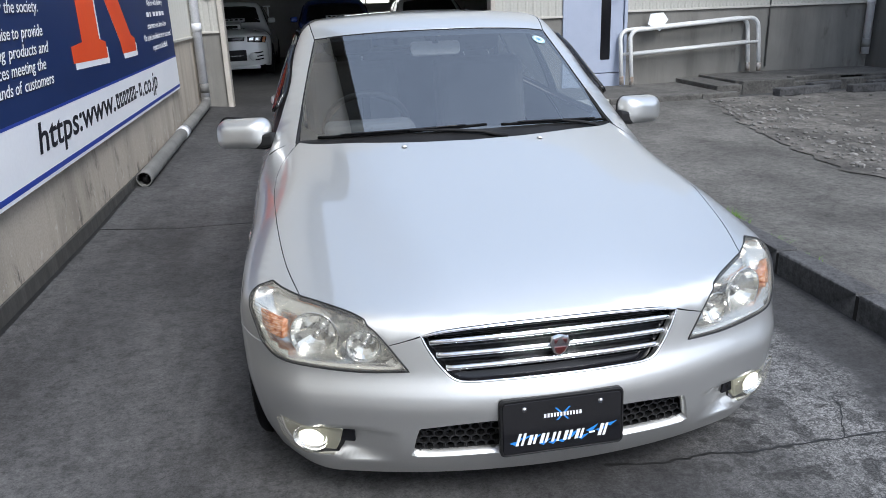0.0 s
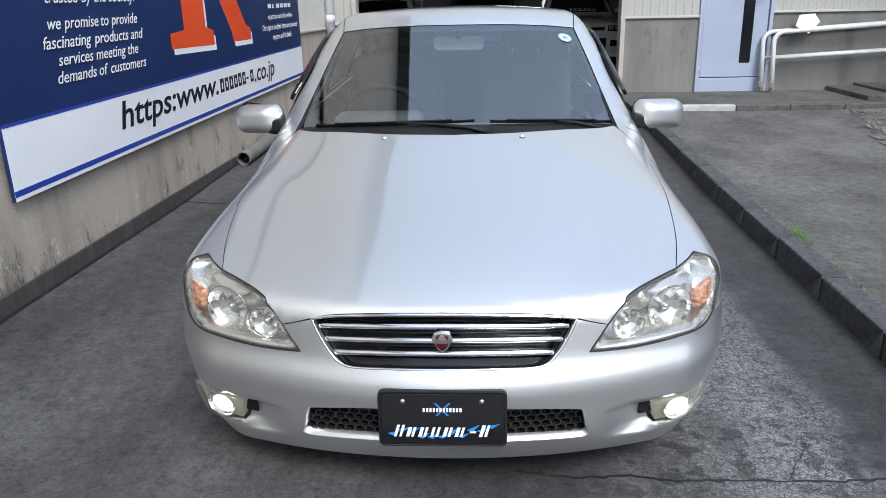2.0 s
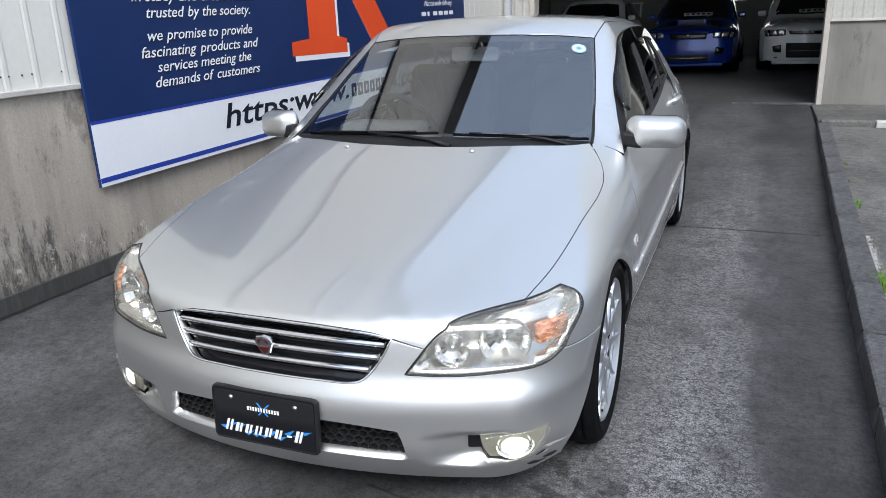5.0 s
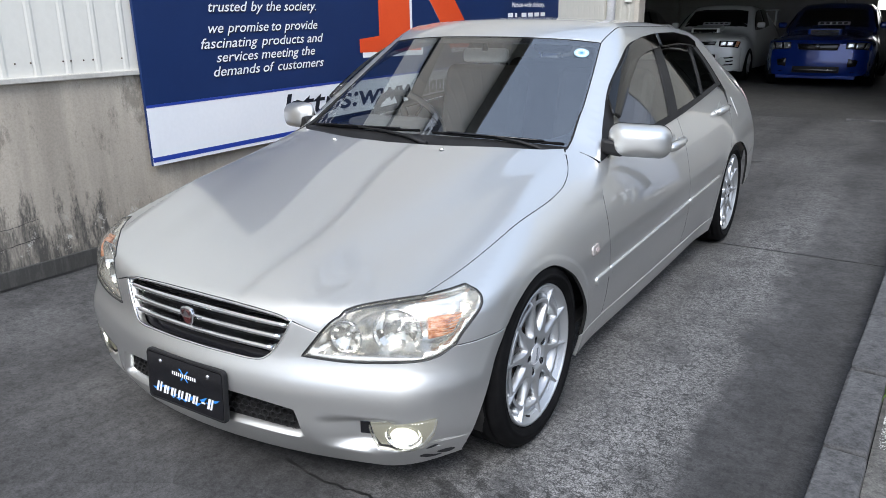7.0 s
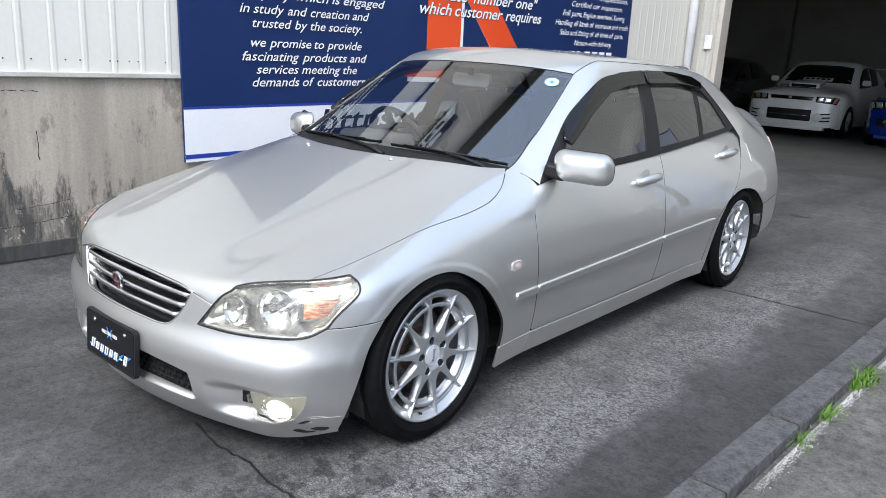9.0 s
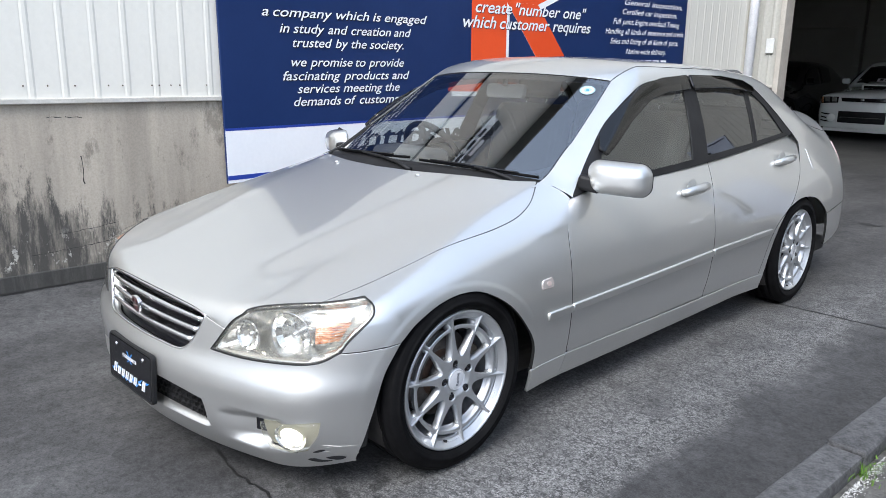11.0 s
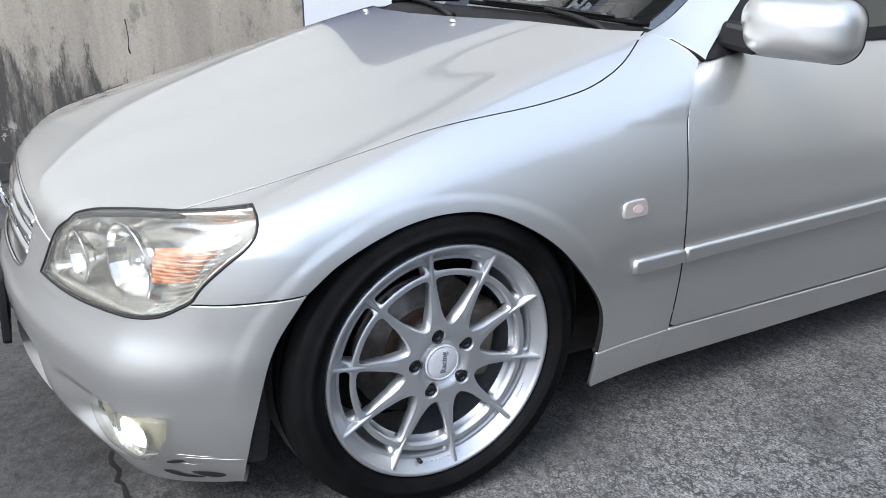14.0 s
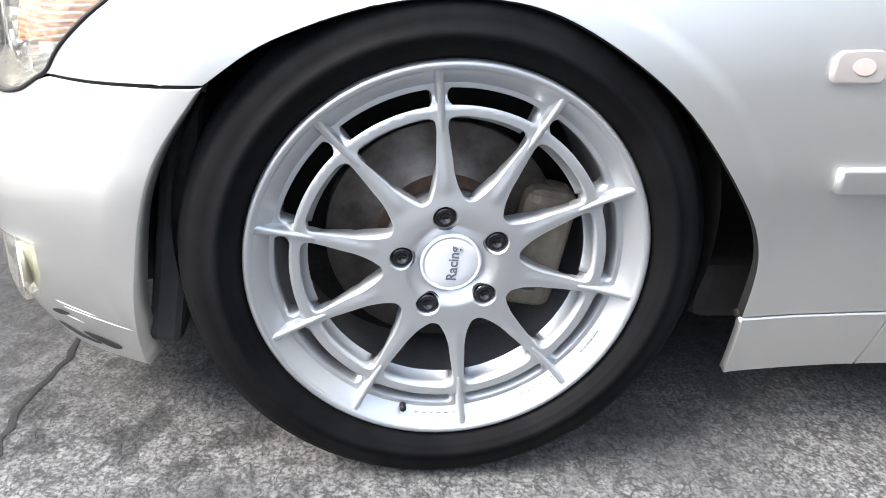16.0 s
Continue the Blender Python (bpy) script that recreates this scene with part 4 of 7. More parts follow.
# the bezel is a dish that falls away from the lamp's edge
dv0, df0, dn0 = skin_panel(ball_l, [lamp_loop], 0.012, 0.004, 0.002, -0.004, 0.0005)
far0 = np.min(np.linalg.norm(dv0[:, None] - lamp_loop[None], axis=2), axis=1)
dv0 = dv0 + (0.078 * step(far0, 0.0, 0.055))[:, None] * np.array([-0.40, 0.90, -0.10])
rib_clear = clear("ribbed_lens", (0.9, 0.9, 0.88), 0.08, 0.1, 0.2)
RIBS = []
for q in np.linspace(0.0, 1.0, 13):
    ends = ball_l.flat(np.array([(0.735, 0.318 + 0.085 * q, 0.470 + 0.105 * q), (0.772 + 0.010 * q, 0.362 + 0.098 * q, 0.490 + 0.090 * q)]))
    rib = ball_l.up(smooth_line(ends, 0.01, soft=False))
    RIBS.append(rib - slope(lower_skin, rib) * 0.006)
for s in (1, -1):
    flip = np.array([s, 1, 1])
    order = (lambda t: t) if s == 1 else (lambda t: t[::-1])
    lamp = part("head_lamp", mesh_of("head_lamp", lv * flip, [order(t) for t in lf], lens, True, ln * flip), car, "clear head lamp with an amber corner")
    part("lamp_bezel", mesh_of("lamp_bezel", dv0 * flip, [order(t) for t in df0], housing_silver), lamp, "silver lamp bezel")
    v, f, n = skin_panel(ball_l, [amber_loop], 0.01, 0.0, 0.02, -0.010, 0.002)
    part("corner_lamp", mesh_of("corner_lamp", v * flip, [order(t) for t in f], amber, True, n * flip), lamp, "amber corner indicator")
    for rib in RIBS:
        part("lens_rib", mesh_of("lens_rib", *tube([Vector(p) for p in rib * flip], 0.0016, 5), rib_clear), lamp)
    edge = np.concatenate([lamp_loop, lamp_loop[:1]]) * flip
    part("lamp_gasket", mesh_of("lamp_gasket", *tube([Vector(p) for p in edge], 0.0024, 6, False), gasket_black), lamp, "black lamp seal")
    for (x, y, z), r, turn in (((0.630, 0.306, 0.516), 0.067, 20), ((0.505, 0.240, 0.501), 0.044, 14)):
        m = pose(s * x, y, z, 0, 0, s * turn)
        cup = part("reflector_bowl", bowl(r, r * 0.62, reflector), lamp, "faceted chrome reflector", m)
        part("reflector_ring", ring_mesh(r + 0.002, 0.002, dull_chrome), cup)
        part("bulb", mesh_of("bulb", *tube([(0, r * 0.6, 0), (0, r * 0.3, 0), (0, r * 0.2, 0)], [0.008, 0.010, 0.004], 12), chrome), cup, "lamp bulb")
    # fog lamp in its recess
    v, f, n = skin_panel(plain, [fog3], 0.012, 0.0015, 0.01, -0.002, 0.002)
    fog = part("fog_lamp", mesh_of("fog_lamp", v * flip, [order(t) for t in f], lens, True, n * flip), car, "lit fog lamp in the bumper")
    v, f, n = skin_panel(plain, [fog3], 0.02, 0.001, 0.03, -0.022, 0.002)
    part("fog_housing", mesh_of("fog_housing", v * flip, [order(t) for t in f], fog_chrome, True, n * flip), fog, "yellowed chrome fog housing")
    cup = part("fog_reflector", bowl(0.036, 0.02, reflector, 24), fog, "fog reflector", pose(s * 0.668, 0.268, 0.230, 0, 0, s * 25) @ Matrix.Diagonal((1.45, 1, 1.1, 1)))
    part("fog_bulb", mesh_of("fog_bulb", *turned([(-0.004, 0.0), (-0.003, 0.017), (0.004, 0.026), (0.01, 0.022)], 24, axis="z"), lit), cup, "glowing fog bulb", pose(0, 0.004, 0, -90))
    part("bumper_vent", box(-0.021, 0.021, -0.012, 0.03, -0.02, 0.02, 0.003), bumper, "black bumper vent", pose(s * 0.562, 0.250, 0.243, 0, 0, s * 20), gloss_black)

# grille: a dark mesh behind chrome bars, and a badge
half_grille = [on(front_l, [(0, 0.417), (0.15, 0.416), (0.245, 0.415), (0.285, 0.426), (0.318, 0.462), (0.345, 0.508), (0.357, 0.537)]), on(front_l, [(0.357, 0.537), (0.29, 0.548), (0.15, 0.556), (0, 0.558)])]
grille_loop = np.concatenate([chain(*half_grille), chain(*[mirror_line(l) for l in half_grille[::-1]])])
grille = skin_part("grille", front_l, [grille_loop], gloss_black, car, "black grille with three chrome bars", gap=0.02, seam=0.0, fold=0.005, raise_by=-0.035)[0]
ring_pts = np.concatenate([grille_loop, grille_loop[:1]])
gn = slope(lower_skin, ring_pts)
part("grille_frame", mesh_of("grille_frame", *tube([Vector(p) for p in ring_pts - gn * 0.003], 0.0042, 8, False), chrome), grille, "chrome grille frame")


def grille_width(z):
    return float(np.interp(z, [0.415, 0.426, 0.462, 0.508, 0.537, 0.55], [0.25, 0.28, 0.313, 0.341, 0.351, 0.30]))


def bar(z0, z1, proud, ma, name, label=""):
    """A bar across the grille, bowed with the nose, with a rounded front."""
    v, f = [], []
    n = 40
    for i in range(n + 1):
        w = grille_width((z0 + z1) / 2) - 0.012
        x = -w + 2 * w * i / n
        drop = 0.010 * (x / 0.34) ** 2
        a = front_l.up([(x, (z0 + z1) / 2 - drop)])[0]
        for dy, t in ((0.03, 0.0), (-proud + 0.010, 0.0), (-proud + 0.003, 0.14), (-proud, 0.4), (-proud, 0.7), (-proud + 0.004, 0.93), (-proud + 0.012, 1.0), (0.03, 1.0)):
            v.append((x, a[1] + dy + 0.004, z0 + (z1 - z0) * t - drop))
    for i in range(n):
        f += [(i * 8 + q, i * 8 + q + 1, (i + 1) * 8 + q + 1, (i + 1) * 8 + q) for q in range(7)]
    f += [tuple(range(8))[::-1], tuple(range(n * 8, n * 8 + 8))]
    part(name, mesh_of(name, v, f, ma), grille, label)


for z0 in (0.447, 0.483, 0.519):
    bar(z0, z0 + 0.0165, 0.002, chrome, "grille_bar", "chrome grille bar")
for z0 in (0.432, 0.468, 0.504, 0.54):
    bar(z0, z0 + 0.004, -0.022, gloss_black, "grille_slat", "black grille slat")
badge_frame = slab([(-0.029, 0.010), (-0.022, 0.026), (0, 0.031), (0.022, 0.026), (0.029, 0.010), (0.016, -0.020), (0, -0.033), (-0.016, -0.020)], 0.012, 0.003)
badge = part("badge", badge_frame, grille, "chrome shield badge with red enamel", pose(0, 0.122, 0.497, 8), chrome)
part("badge_enamel", slab([(-0.017, -0.002), (0.017, -0.002), (0.011, -0.017), (0, -0.025), (-0.011, -0.017)], 0.004, 0.001), badge, "dark red enamel", pose(0, -0.003, 0), red_enamel)
part("badge_enamel", slab([(-0.017, 0.020), (-0.004, 0.023), (-0.015, 0.006)], 0.004, 0.001), badge, "dark red enamel", pose(0, -0.003, 0), red_enamel)
part("badge_enamel", slab([(0.017, 0.020), (0.004, 0.023), (0.015, 0.006)], 0.004, 0.001), badge, "dark red enamel", pose(0, -0.003, 0), red_enamel)

# lower intake with a honeycomb mesh
intake = part("intake_duct", box(-0.40, 0.40, 0.0, 0.02, 0.0, 0.14), car, "black lower intake", pose(0, 0.215, 0.185), gloss_black)
hv, hf = [], []
cw, ch = 0.028, 0.0185
for row in range(7):
    for col in range(-15, 16):
        cx, cz = (col + 0.5 * (row % 2)) * cw, 0.196 + row * ch
        if abs(cx) > 0.395:
            continue
        cy = 0.142 + 0.30 * cx * cx
        b = len(hv)
        for k in range(6):
            a = math.pi / 6 + k * math.pi / 3
            for q in (1.0, 0.80):
                hv.append((cx + 0.0162 * q * math.cos(a), cy, cz + 0.0125 * q * math.sin(a)))
                hv.append((cx + 0.0162 * q * math.cos(a), cy + 0.02, cz + 0.0125 * q * math.sin(a)))
        for k in range(6):
            i, j = b + 4 * k, b + 4 * ((k + 1) % 6)
            hf += [(i, j, j + 2, i + 2), (i + 2, j + 2, j + 3, i + 3)]
part("honeycomb_mesh", mesh_of("honeycomb_mesh", hv, hf, mottled("mesh_grey", (0.014, 0.014, 0.015), (0.024, 0.024, 0.025), 30, 0.45), False), intake, "black honeycomb mesh", pose(0, -0.215, -0.185))
for s in (1, -1):
    part("intake_slot", box(-0.045, 0.045, -0.002, 0.002, -0.003, 0.003), bumper, "", pose(s * 0.28, 0.144, 0.190, 60, 0, s * 10), black_plastic)

# number plate holder with a printed plate
def rounded(w, h, r, n=6):
    return [(sx * (w - r) + r * math.cos(a), sz * (h - r) + r * math.sin(a)) for sx, sz, a0 in ((1, 1, 0), (-1, 1, 90), (-1, -1, 180), (1, -1, 270)) for a in [radians(a0 + 90 * k / n) for k in range(n + 1)]]


plate = part("plate_holder", slab(rounded(0.172, 0.082, 0.016), 0.014, 0.002), car, "black show plate with white and blue print", pose(-0.002, 0.089, 0.289, -3), black_plastic)
part("plate_rim", mesh_of("plate_rim", *tube([(a, 0, b) for a, b in rounded(0.168, 0.078, 0.014) + rounded(0.168, 0.078, 0.014)[:1]], 0.003, 6, False), black_plastic), plate)
part("plate_face", slab(rounded(0.163, 0.073, 0.010), 0.004, 0.001), plate, "glossy black plate", pose(0, -0.003, 0), gloss_black)
for s in (1, -1):
    part("plate_screw", mesh_of("plate_screw", *turned([(0.0, 0.0075), (0.003, 0.0065), (0.0045, 0.0)], 18, axis="z"), dull_chrome), plate, "plate screw", pose(s * 0.105, -0.003, 0.052, 90))
# the maker's words stand as slanted strokes
random.seed(7)
for k in range(8):
    x = -0.118 + 0.0325 * k
    h = 0.034 if k in (0, 7) else 0.027
    if k == 6:
        part("plate_stroke", slab([(x - 0.004, -0.003), (x + 0.012, -0.003), (x + 0.013, 0.002), (x - 0.003, 0.002)], 0.0015), plate, "", pose(0, -0.0052, -0.036), white_print)
        continue
    lean, thick = 0.30 * h, 0.0095 if k % 3 else 0.0075
    part("plate_stroke", slab([(x - 0.013, 0), (x - 0.013 + thick, 0), (x - 0.013 + thick + lean, h), (x - 0.013 + lean, h)], 0.0015), plate, "white printed stroke", pose(0, -0.0052, -0.05), white_print)
    part("plate_stroke", slab([(x + 0.001, 0), (x + 0.008, 0), (x + 0.008 + lean, h), (x + 0.001 + lean, h)], 0.0015), plate, "white printed stroke", pose(0, -0.0052, -0.05), white_print)
for k in range(11):
    x = -0.135 + 0.0265 * k
    z = -0.052 + 0.034 * random.random()
    part("plate_flame", slab([(x - 0.012, z), (x + 0.022, z + 0.006 + 0.01 * random.random()), (x + 0.002, z - 0.007)], 0.001), plate, "blue printed flame", pose(0, -0.0042, 0), blue_print)
part("plate_word", slab([(-0.052, 0.0), (0.052, 0.0), (0.052, 0.011), (-0.052, 0.011)], 0.001), plate, "white printed word", pose(0, -0.0044, 0.022), white_print)
for k in range(11):
    part("plate_word_gap", slab([(-0.0015, 0), (0.0015, 0), (0.0015, 0.011), (-0.0015, 0.011)], 0.001), plate, "", pose(-0.044 + 0.0088 * k, -0.0048, 0.022), gloss_black)
for s in (1, -1):
    part("plate_logo", slab([(-0.022 * s, 0.018), (-0.016 * s, 0.018), (0.018 * s, -0.018), (0.012 * s, -0.018)], 0.0008), plate, "blue crossed strokes", pose(0, -0.0036, 0.029), blue_print)


# ---- wipers, washers, sticker, cabin, underbody ----
cowl = on(top_l, [(0.60, 1.352), (0.40, 1.235), (0.2, 1.172), (0, 1.158), (-0.2, 1.172), (-0.40, 1.235), (-0.60, 1.352)])
cv, cf = [], []
for p in cowl:
    w = 0.075
    cv += [(p[0], p[1] - 0.03, p[2] - 0.022), (p[0], p[1] + 0.02, p[2] - 0.016), (p[0], p[1] + w, p[2] - 0.012), (p[0], p[1] + w + 0.05, p[2] - 0.03)]
for i in range(len(cowl) - 1):
    cf += [(4 * i + q, 4 * i + q + 1, 4 * i + q + 5, 4 * i + q + 4) for q in range(3)]
part("cowl", mesh_of("cowl", cv, cf, black_plastic), car, "black plastic cowl below the windscreen")


def on_screen(x, z, off):
    p = front_c.up([(x, z)])
    return Vector((p + slope(cabin_skin, p) * off)[0])


def wiper(x0, z0, x1, z1, pivot):
    blade = [on_screen(x0 + (x1 - x0) * t, z0 + (z1 - z0) * t + 0.004 * math.sin(math.pi * t), 0.012) for t in np.linspace(0, 1, 16)]
    arm_end = blade[8] + Vector((0, -0.012, 0.006))
    base = Vector(pivot)
    w = part("wiper", mesh_of("wiper", *tube([base, base * 0.75 + arm_end * 0.25 + Vector((0, 0, 0.012)), base * 0.4 + arm_end * 0.6 + Vector((0, 0, 0.01)), arm_end], [0.011, 0.008, 0.006, 0.004], 8), black_plastic), car, "black wiper arm and blade")
    part("wiper_blade", mesh_of("wiper_blade", *tube(blade, 0.0055, 8), rubber), w, "rubber wiper blade")
    part("wiper_spine", mesh_of("wiper_spine", *tube([p + Vector((0, -0.008, 0.009)) for p in blade[2:-2]], 0.0035, 6), gloss_black), w)


foot_z = curve([0.0, 0.3, 0.5, 0.655], [0.872, 0.868, 0.856, 0.840])
lip_v, lip_xs = [], np.linspace(-0.64, 0.64, 41)
for x in lip_xs:
    z = float(foot_z(abs(x)))
    lip_v += [on_screen(x, z - 0.012, 0.003), on_screen(x, z + 0.006, 0.007), on_screen(x, z + 0.017, 0.006), on_screen(x, z + 0.019, 0.0)]
part("cowl_lip", mesh_of("cowl_lip", lip_v, [(4 * i + q, 4 * i + q + 1, 4 * i + q + 5, 4 * i + q + 4) for i in range(len(lip_xs) - 1) for q in range(3)], black_plastic), car, "black rubber lip at the foot of the windscreen")
wiper(-0.56, 0.868, 0.08, 0.897, (0.15, 1.185, 0.868))
wiper(0.14, 0.893, 0.625, 0.864, (0.60, 1.335, 0.842))
for s in (1, -1):
    p = top_l.up([(s * 0.257, 1.125)])[0]
    jet = turned([(0.0, 0.0085), (0.004, 0.0085), (0.0075, 0.006), (0.009, 0.0)], 16, axis="z")
    part("washer_jet", mesh_of("washer_jet", jet[0], jet[1], paint), car, "silver washer jet", pose(*p, -12) @ Matrix.Diagonal((1.25, 1, 1, 1)))
p = front_c.up([(0.487, 1.183)])
n = slope(cabin_skin, p)[0]
tilt = Vector(n).to_track_quat("Z", "Y").to_matrix().to_4x4()
sticker = part("inspection_sticker", mesh_of("inspection_sticker", *turned([(0.0, 0.0), (0.0002, 0.031), (0.0, 0.032)], 32, axis="z"), material("pale_blue_print", (0.30, 0.45, 0.54), 0.5)), windscreen, "round pale blue sticker", Matrix.Translation(p[0] - n * 0.0005) @ tilt)
for k in range(12):
    a = 2 * math.pi * k / 12
    part("sticker_mark", box(-0.004, 0.004, -0.003, 0.003, 0, 0.0006), sticker, "", Matrix.Translation((0.021 * math.cos(a), 0.021 * math.sin(a), 0.0003)) @ Matrix.Rotation(a, 4, "Z"), white_print)
part("sticker_mark", box(-0.006, 0.006, -0.006, 0.006, 0, 0.0006), sticker, "", pose(0, 0, 0.0003), blue_print)

inner_mirror = part("inner_mirror", slab(rounded(0.115, 0.032, 0.02), 0.025, 0.006), car, "grey rear-view mirror", pose(0.005, 1.90, 1.165, -10), mottled("mirror_back", (0.22, 0.22, 0.22), (0.26, 0.26, 0.26), 5))
part("mirror_stem", mesh_of("mirror_stem", *tube([(0, 0.0, 0.02), (0, -0.005, 0.05), (0, 0.0, 0.075)], [0.014, 0.011, 0.016], 10), black_plastic), inner_mirror)
dash_line = [(1.18, 0.60), (1.24, 0.84), (1.36, 0.855), (1.52, 0.86), (1.66, 0.835), (1.72, 0.77), (1.70, 0.45)]
dv = [(x, y + 0.10 * x * x, z - 0.03 * abs(x)) for x in np.linspace(-0.66, 0.66, 15) for y, z in dash_line]
k = len(dash_line)
part("dashboard", mesh_of("dashboard", dv, [(i * k + q, i * k + q + 1, (i + 1) * k + q + 1, (i + 1) * k + q) for i in range(14) for q in range(k - 1)], interior_grey), car, "dark grey dashboard")
part("instrument_hood", box(-0.19, 0.19, -0.09, 0.09, -0.04, 0.03, 0.03, 4), car, "", pose(-0.34, 1.62, 0.862), interior_grey)
wheel_pose = pose(-0.34, 1.78, 0.835, -62)
steer = part("steering_wheel", mesh_of("steering_wheel", *tube([(0.185 * math.cos(a), 0.185 * math.sin(a), 0) for a in np.linspace(0, 2 * math.pi, 41)], 0.015, 10, False), black_plastic), car, "black steering wheel", wheel_pose)
part("steering_boss", box(-0.08, 0.08, -0.06, 0.06, -0.03, 0.01, 0.02, 3), steer, "", None, black_plastic)
for a in (0, 180, 270):
    part("steering_spoke", box(0.06, 0.18, -0.018, 0.018, -0.012, 0.006, 0.005), steer, "", pose(0, 0, -0.005, 0, 0, a), black_plastic)


def seat(x, y, wide, front=True):
    base = part("seat_cushion", box(-wide, wide, -0.25, 0.25, -0.09, 0.09, 0.06, 4), car, "dark cloth seat", pose(x, y, 0.42, 6), seat_cloth)
    rest = part("seat_back", box(-wide, wide, -0.07, 0.07, 0, 0.60, 0.06, 4), base, "", pose(0, 0.24, 0.05, -20), seat_cloth)
    for px in ((0,) if front else (-0.32, 0.32)):
        for q in (-0.07, 0.07):
            part("headrest_post", mesh_of("headrest_post", *tube([(0, 0, 0), (0, 0, 0.09)], 0.0055, 8), chrome), rest, "chrome headrest post", pose(px + q, 0, 0.57))
        part("headrest", box(-0.13, 0.13, -0.055, 0.055, 0, 0.17, 0.045, 4), rest, "", pose(px, 0, 0.635), seat_cloth)


for x in (-0.35, 0.35):
    seat(x, 2.20, 0.25)
seat(0, 2.98, 0.60, False)
part("rear_shelf", box(-0.60, 0.60, 3.35, 3.80, 0.86, 0.90, 0.01), car, "", None, interior_grey)
part("floor_pan", box(-0.72, 0.72, 1.15, 4.25, 0.17, 0.26, 0.02), car, "dark underbody", None, liner_black)
part("engine_bay", box(-0.47, 0.47, 0.30, 1.28, 0.16, 0.56, 0.03), car, "dark engine bay", None, liner_black)
part("front_crossmember", box(-0.60, 0.60, 0.26, 0.42, 0.15, 0.36, 0.03), car, "", None, liner_black)
for s in (1, -1):
    part("splash_guard", box(-0.10, 0.10, -0.02, 0.02, -0.12, 0.2, 0.01), car, "", pose(s * 0.66, 0.475, 0.28, -8), liner_black)
# scrapes on the bumper corner
scrape = material("bared_plastic", (0.02, 0.02, 0.022), 0.6)
for shape in ([(0.688, 0.152), (0.702, 0.157), (0.712, 0.147), (0.726, 0.142), (0.716, 0.138), (0.700, 0.140)], [(0.722, 0.157), (0.740, 0.159), (0.750, 0.151), (0.738, 0.142), (0.727, 0.146)], [(0.710, 0.182), (0.726, 0.191), (0.733, 0.188), (0.718, 0.180)]):
    l3 = front_l.up(smooth_line(shape, 0.006, True))
    skin_part("paint_chip", front_l, [l3], scrape, bumper, "chipped paint", gap=0.006, seam=0, fold=0.0004, edge=0.0002, raise_by=0.0012)
pale_scrape = material("scratch_white", (0.62, 0.62, 0.60), 0.7)
for y0, z0, y1, z1 in ((0.34, 0.199, 0.43, 0.193), (0.33, 0.206, 0.385, 0.201), (0.32, 0.186, 0.36, 0.178)):
    line = [Vector(p) for p in side_l.up(np.stack([np.linspace(y0, y1, 8), np.linspace(z0, z1, 8)], -1))]
    part("scratch", mesh_of("scratch", *tube(line, [0.0002, 0.0006, 0.0004, 0.0007, 0.0004, 0.0006, 0.0004, 0.0002], 5), pale_scrape), bumper, "pale scratch")

for s in (1, -1):
    foot = (pillar_foot - slope(whole_skin, pillar_foot) * 0.0042) * np.array([s, 1, 1])
    part("pillar_joint", mesh_of("pillar_joint", *tube([Vector(p) for p in foot], 0.0045, 8), paint), car, "filled joint at the pillar foot")
# black rods behind the panel gaps, which stand in for their shade
for line, f in ((fender_seam, lower_skin), (hood_nose, lower_skin), (bumper_line, lower_skin), (door_front, lower_skin), (door_mid, lower_skin), (door_rear, lower_skin), (sill_front, lower_skin), (sill_door, lower_skin), (sill_rear, lower_skin), (lamp_under, lower_skin), (roof_ditch, whole_skin), (screen_edge, whole_skin), (lamp_top, lower_skin)):
    pts = line - slope(f, line) * 0.0105
    for s in (1, -1):
        part("gap_shade", mesh_of("gap_shade", *tube([Vector(p) for p in pts[::2] * np.array([s, 1, 1])] + [Vector(pts[-1] * np.array([s, 1, 1]))], 0.0062, 6), backing), car)


# ---- the yard: ground, wall with banner, kerb, footway, garage front ----
WALL_X, GATE_Y = -2.07, 8.8


def ground_z(y):
    return 0.025 * max(0.0, min(y, GATE_Y) - 3.4)


def gutter_rise(x):
    """The drive lifts a little towards the foot of the wall."""
    return 0.034 * max(0.0, min(1.0, (-1.55 - x) / 0.5))


def kerb_z(y):
    return 0.12 + 0.012 * max(0.0, y - 3.4)


def kerb_x(y):
    return 1.60 + 0.024 * y


def voronoi_of(ma, scale, warp=0.0):
    """Distance to the cell edges of a stony pattern."""
    nt = ma.node_tree
    tc, vo = nt.nodes.new("ShaderNodeTexCoord"), nt.nodes.new("ShaderNodeTexVoronoi")
    vo.feature = "DISTANCE_TO_EDGE"
    vo.inputs["Scale"].default_value = scale
    if warp:
        nz, add = nt.nodes.new("ShaderNodeTexNoise"), nt.nodes.new("ShaderNodeVectorMath")
        nz.inputs["Scale"].default_value = scale * 0.8
        add.operation = "MULTIPLY_ADD"
        add.inputs[1].default_value = (warp, warp, warp)
        nt.links.new(tc.outputs["Object"], nz.inputs["Vector"])
        nt.links.new(nz.outputs["Color"], add.inputs[0])
        nt.links.new(tc.outputs["Object"], add.inputs[2])
        nt.links.new(add.outputs[0], vo.inputs["Vector"])
    else:
        nt.links.new(tc.outputs["Object"], vo.inputs["Vector"])
    return vo.outputs["Distance"]


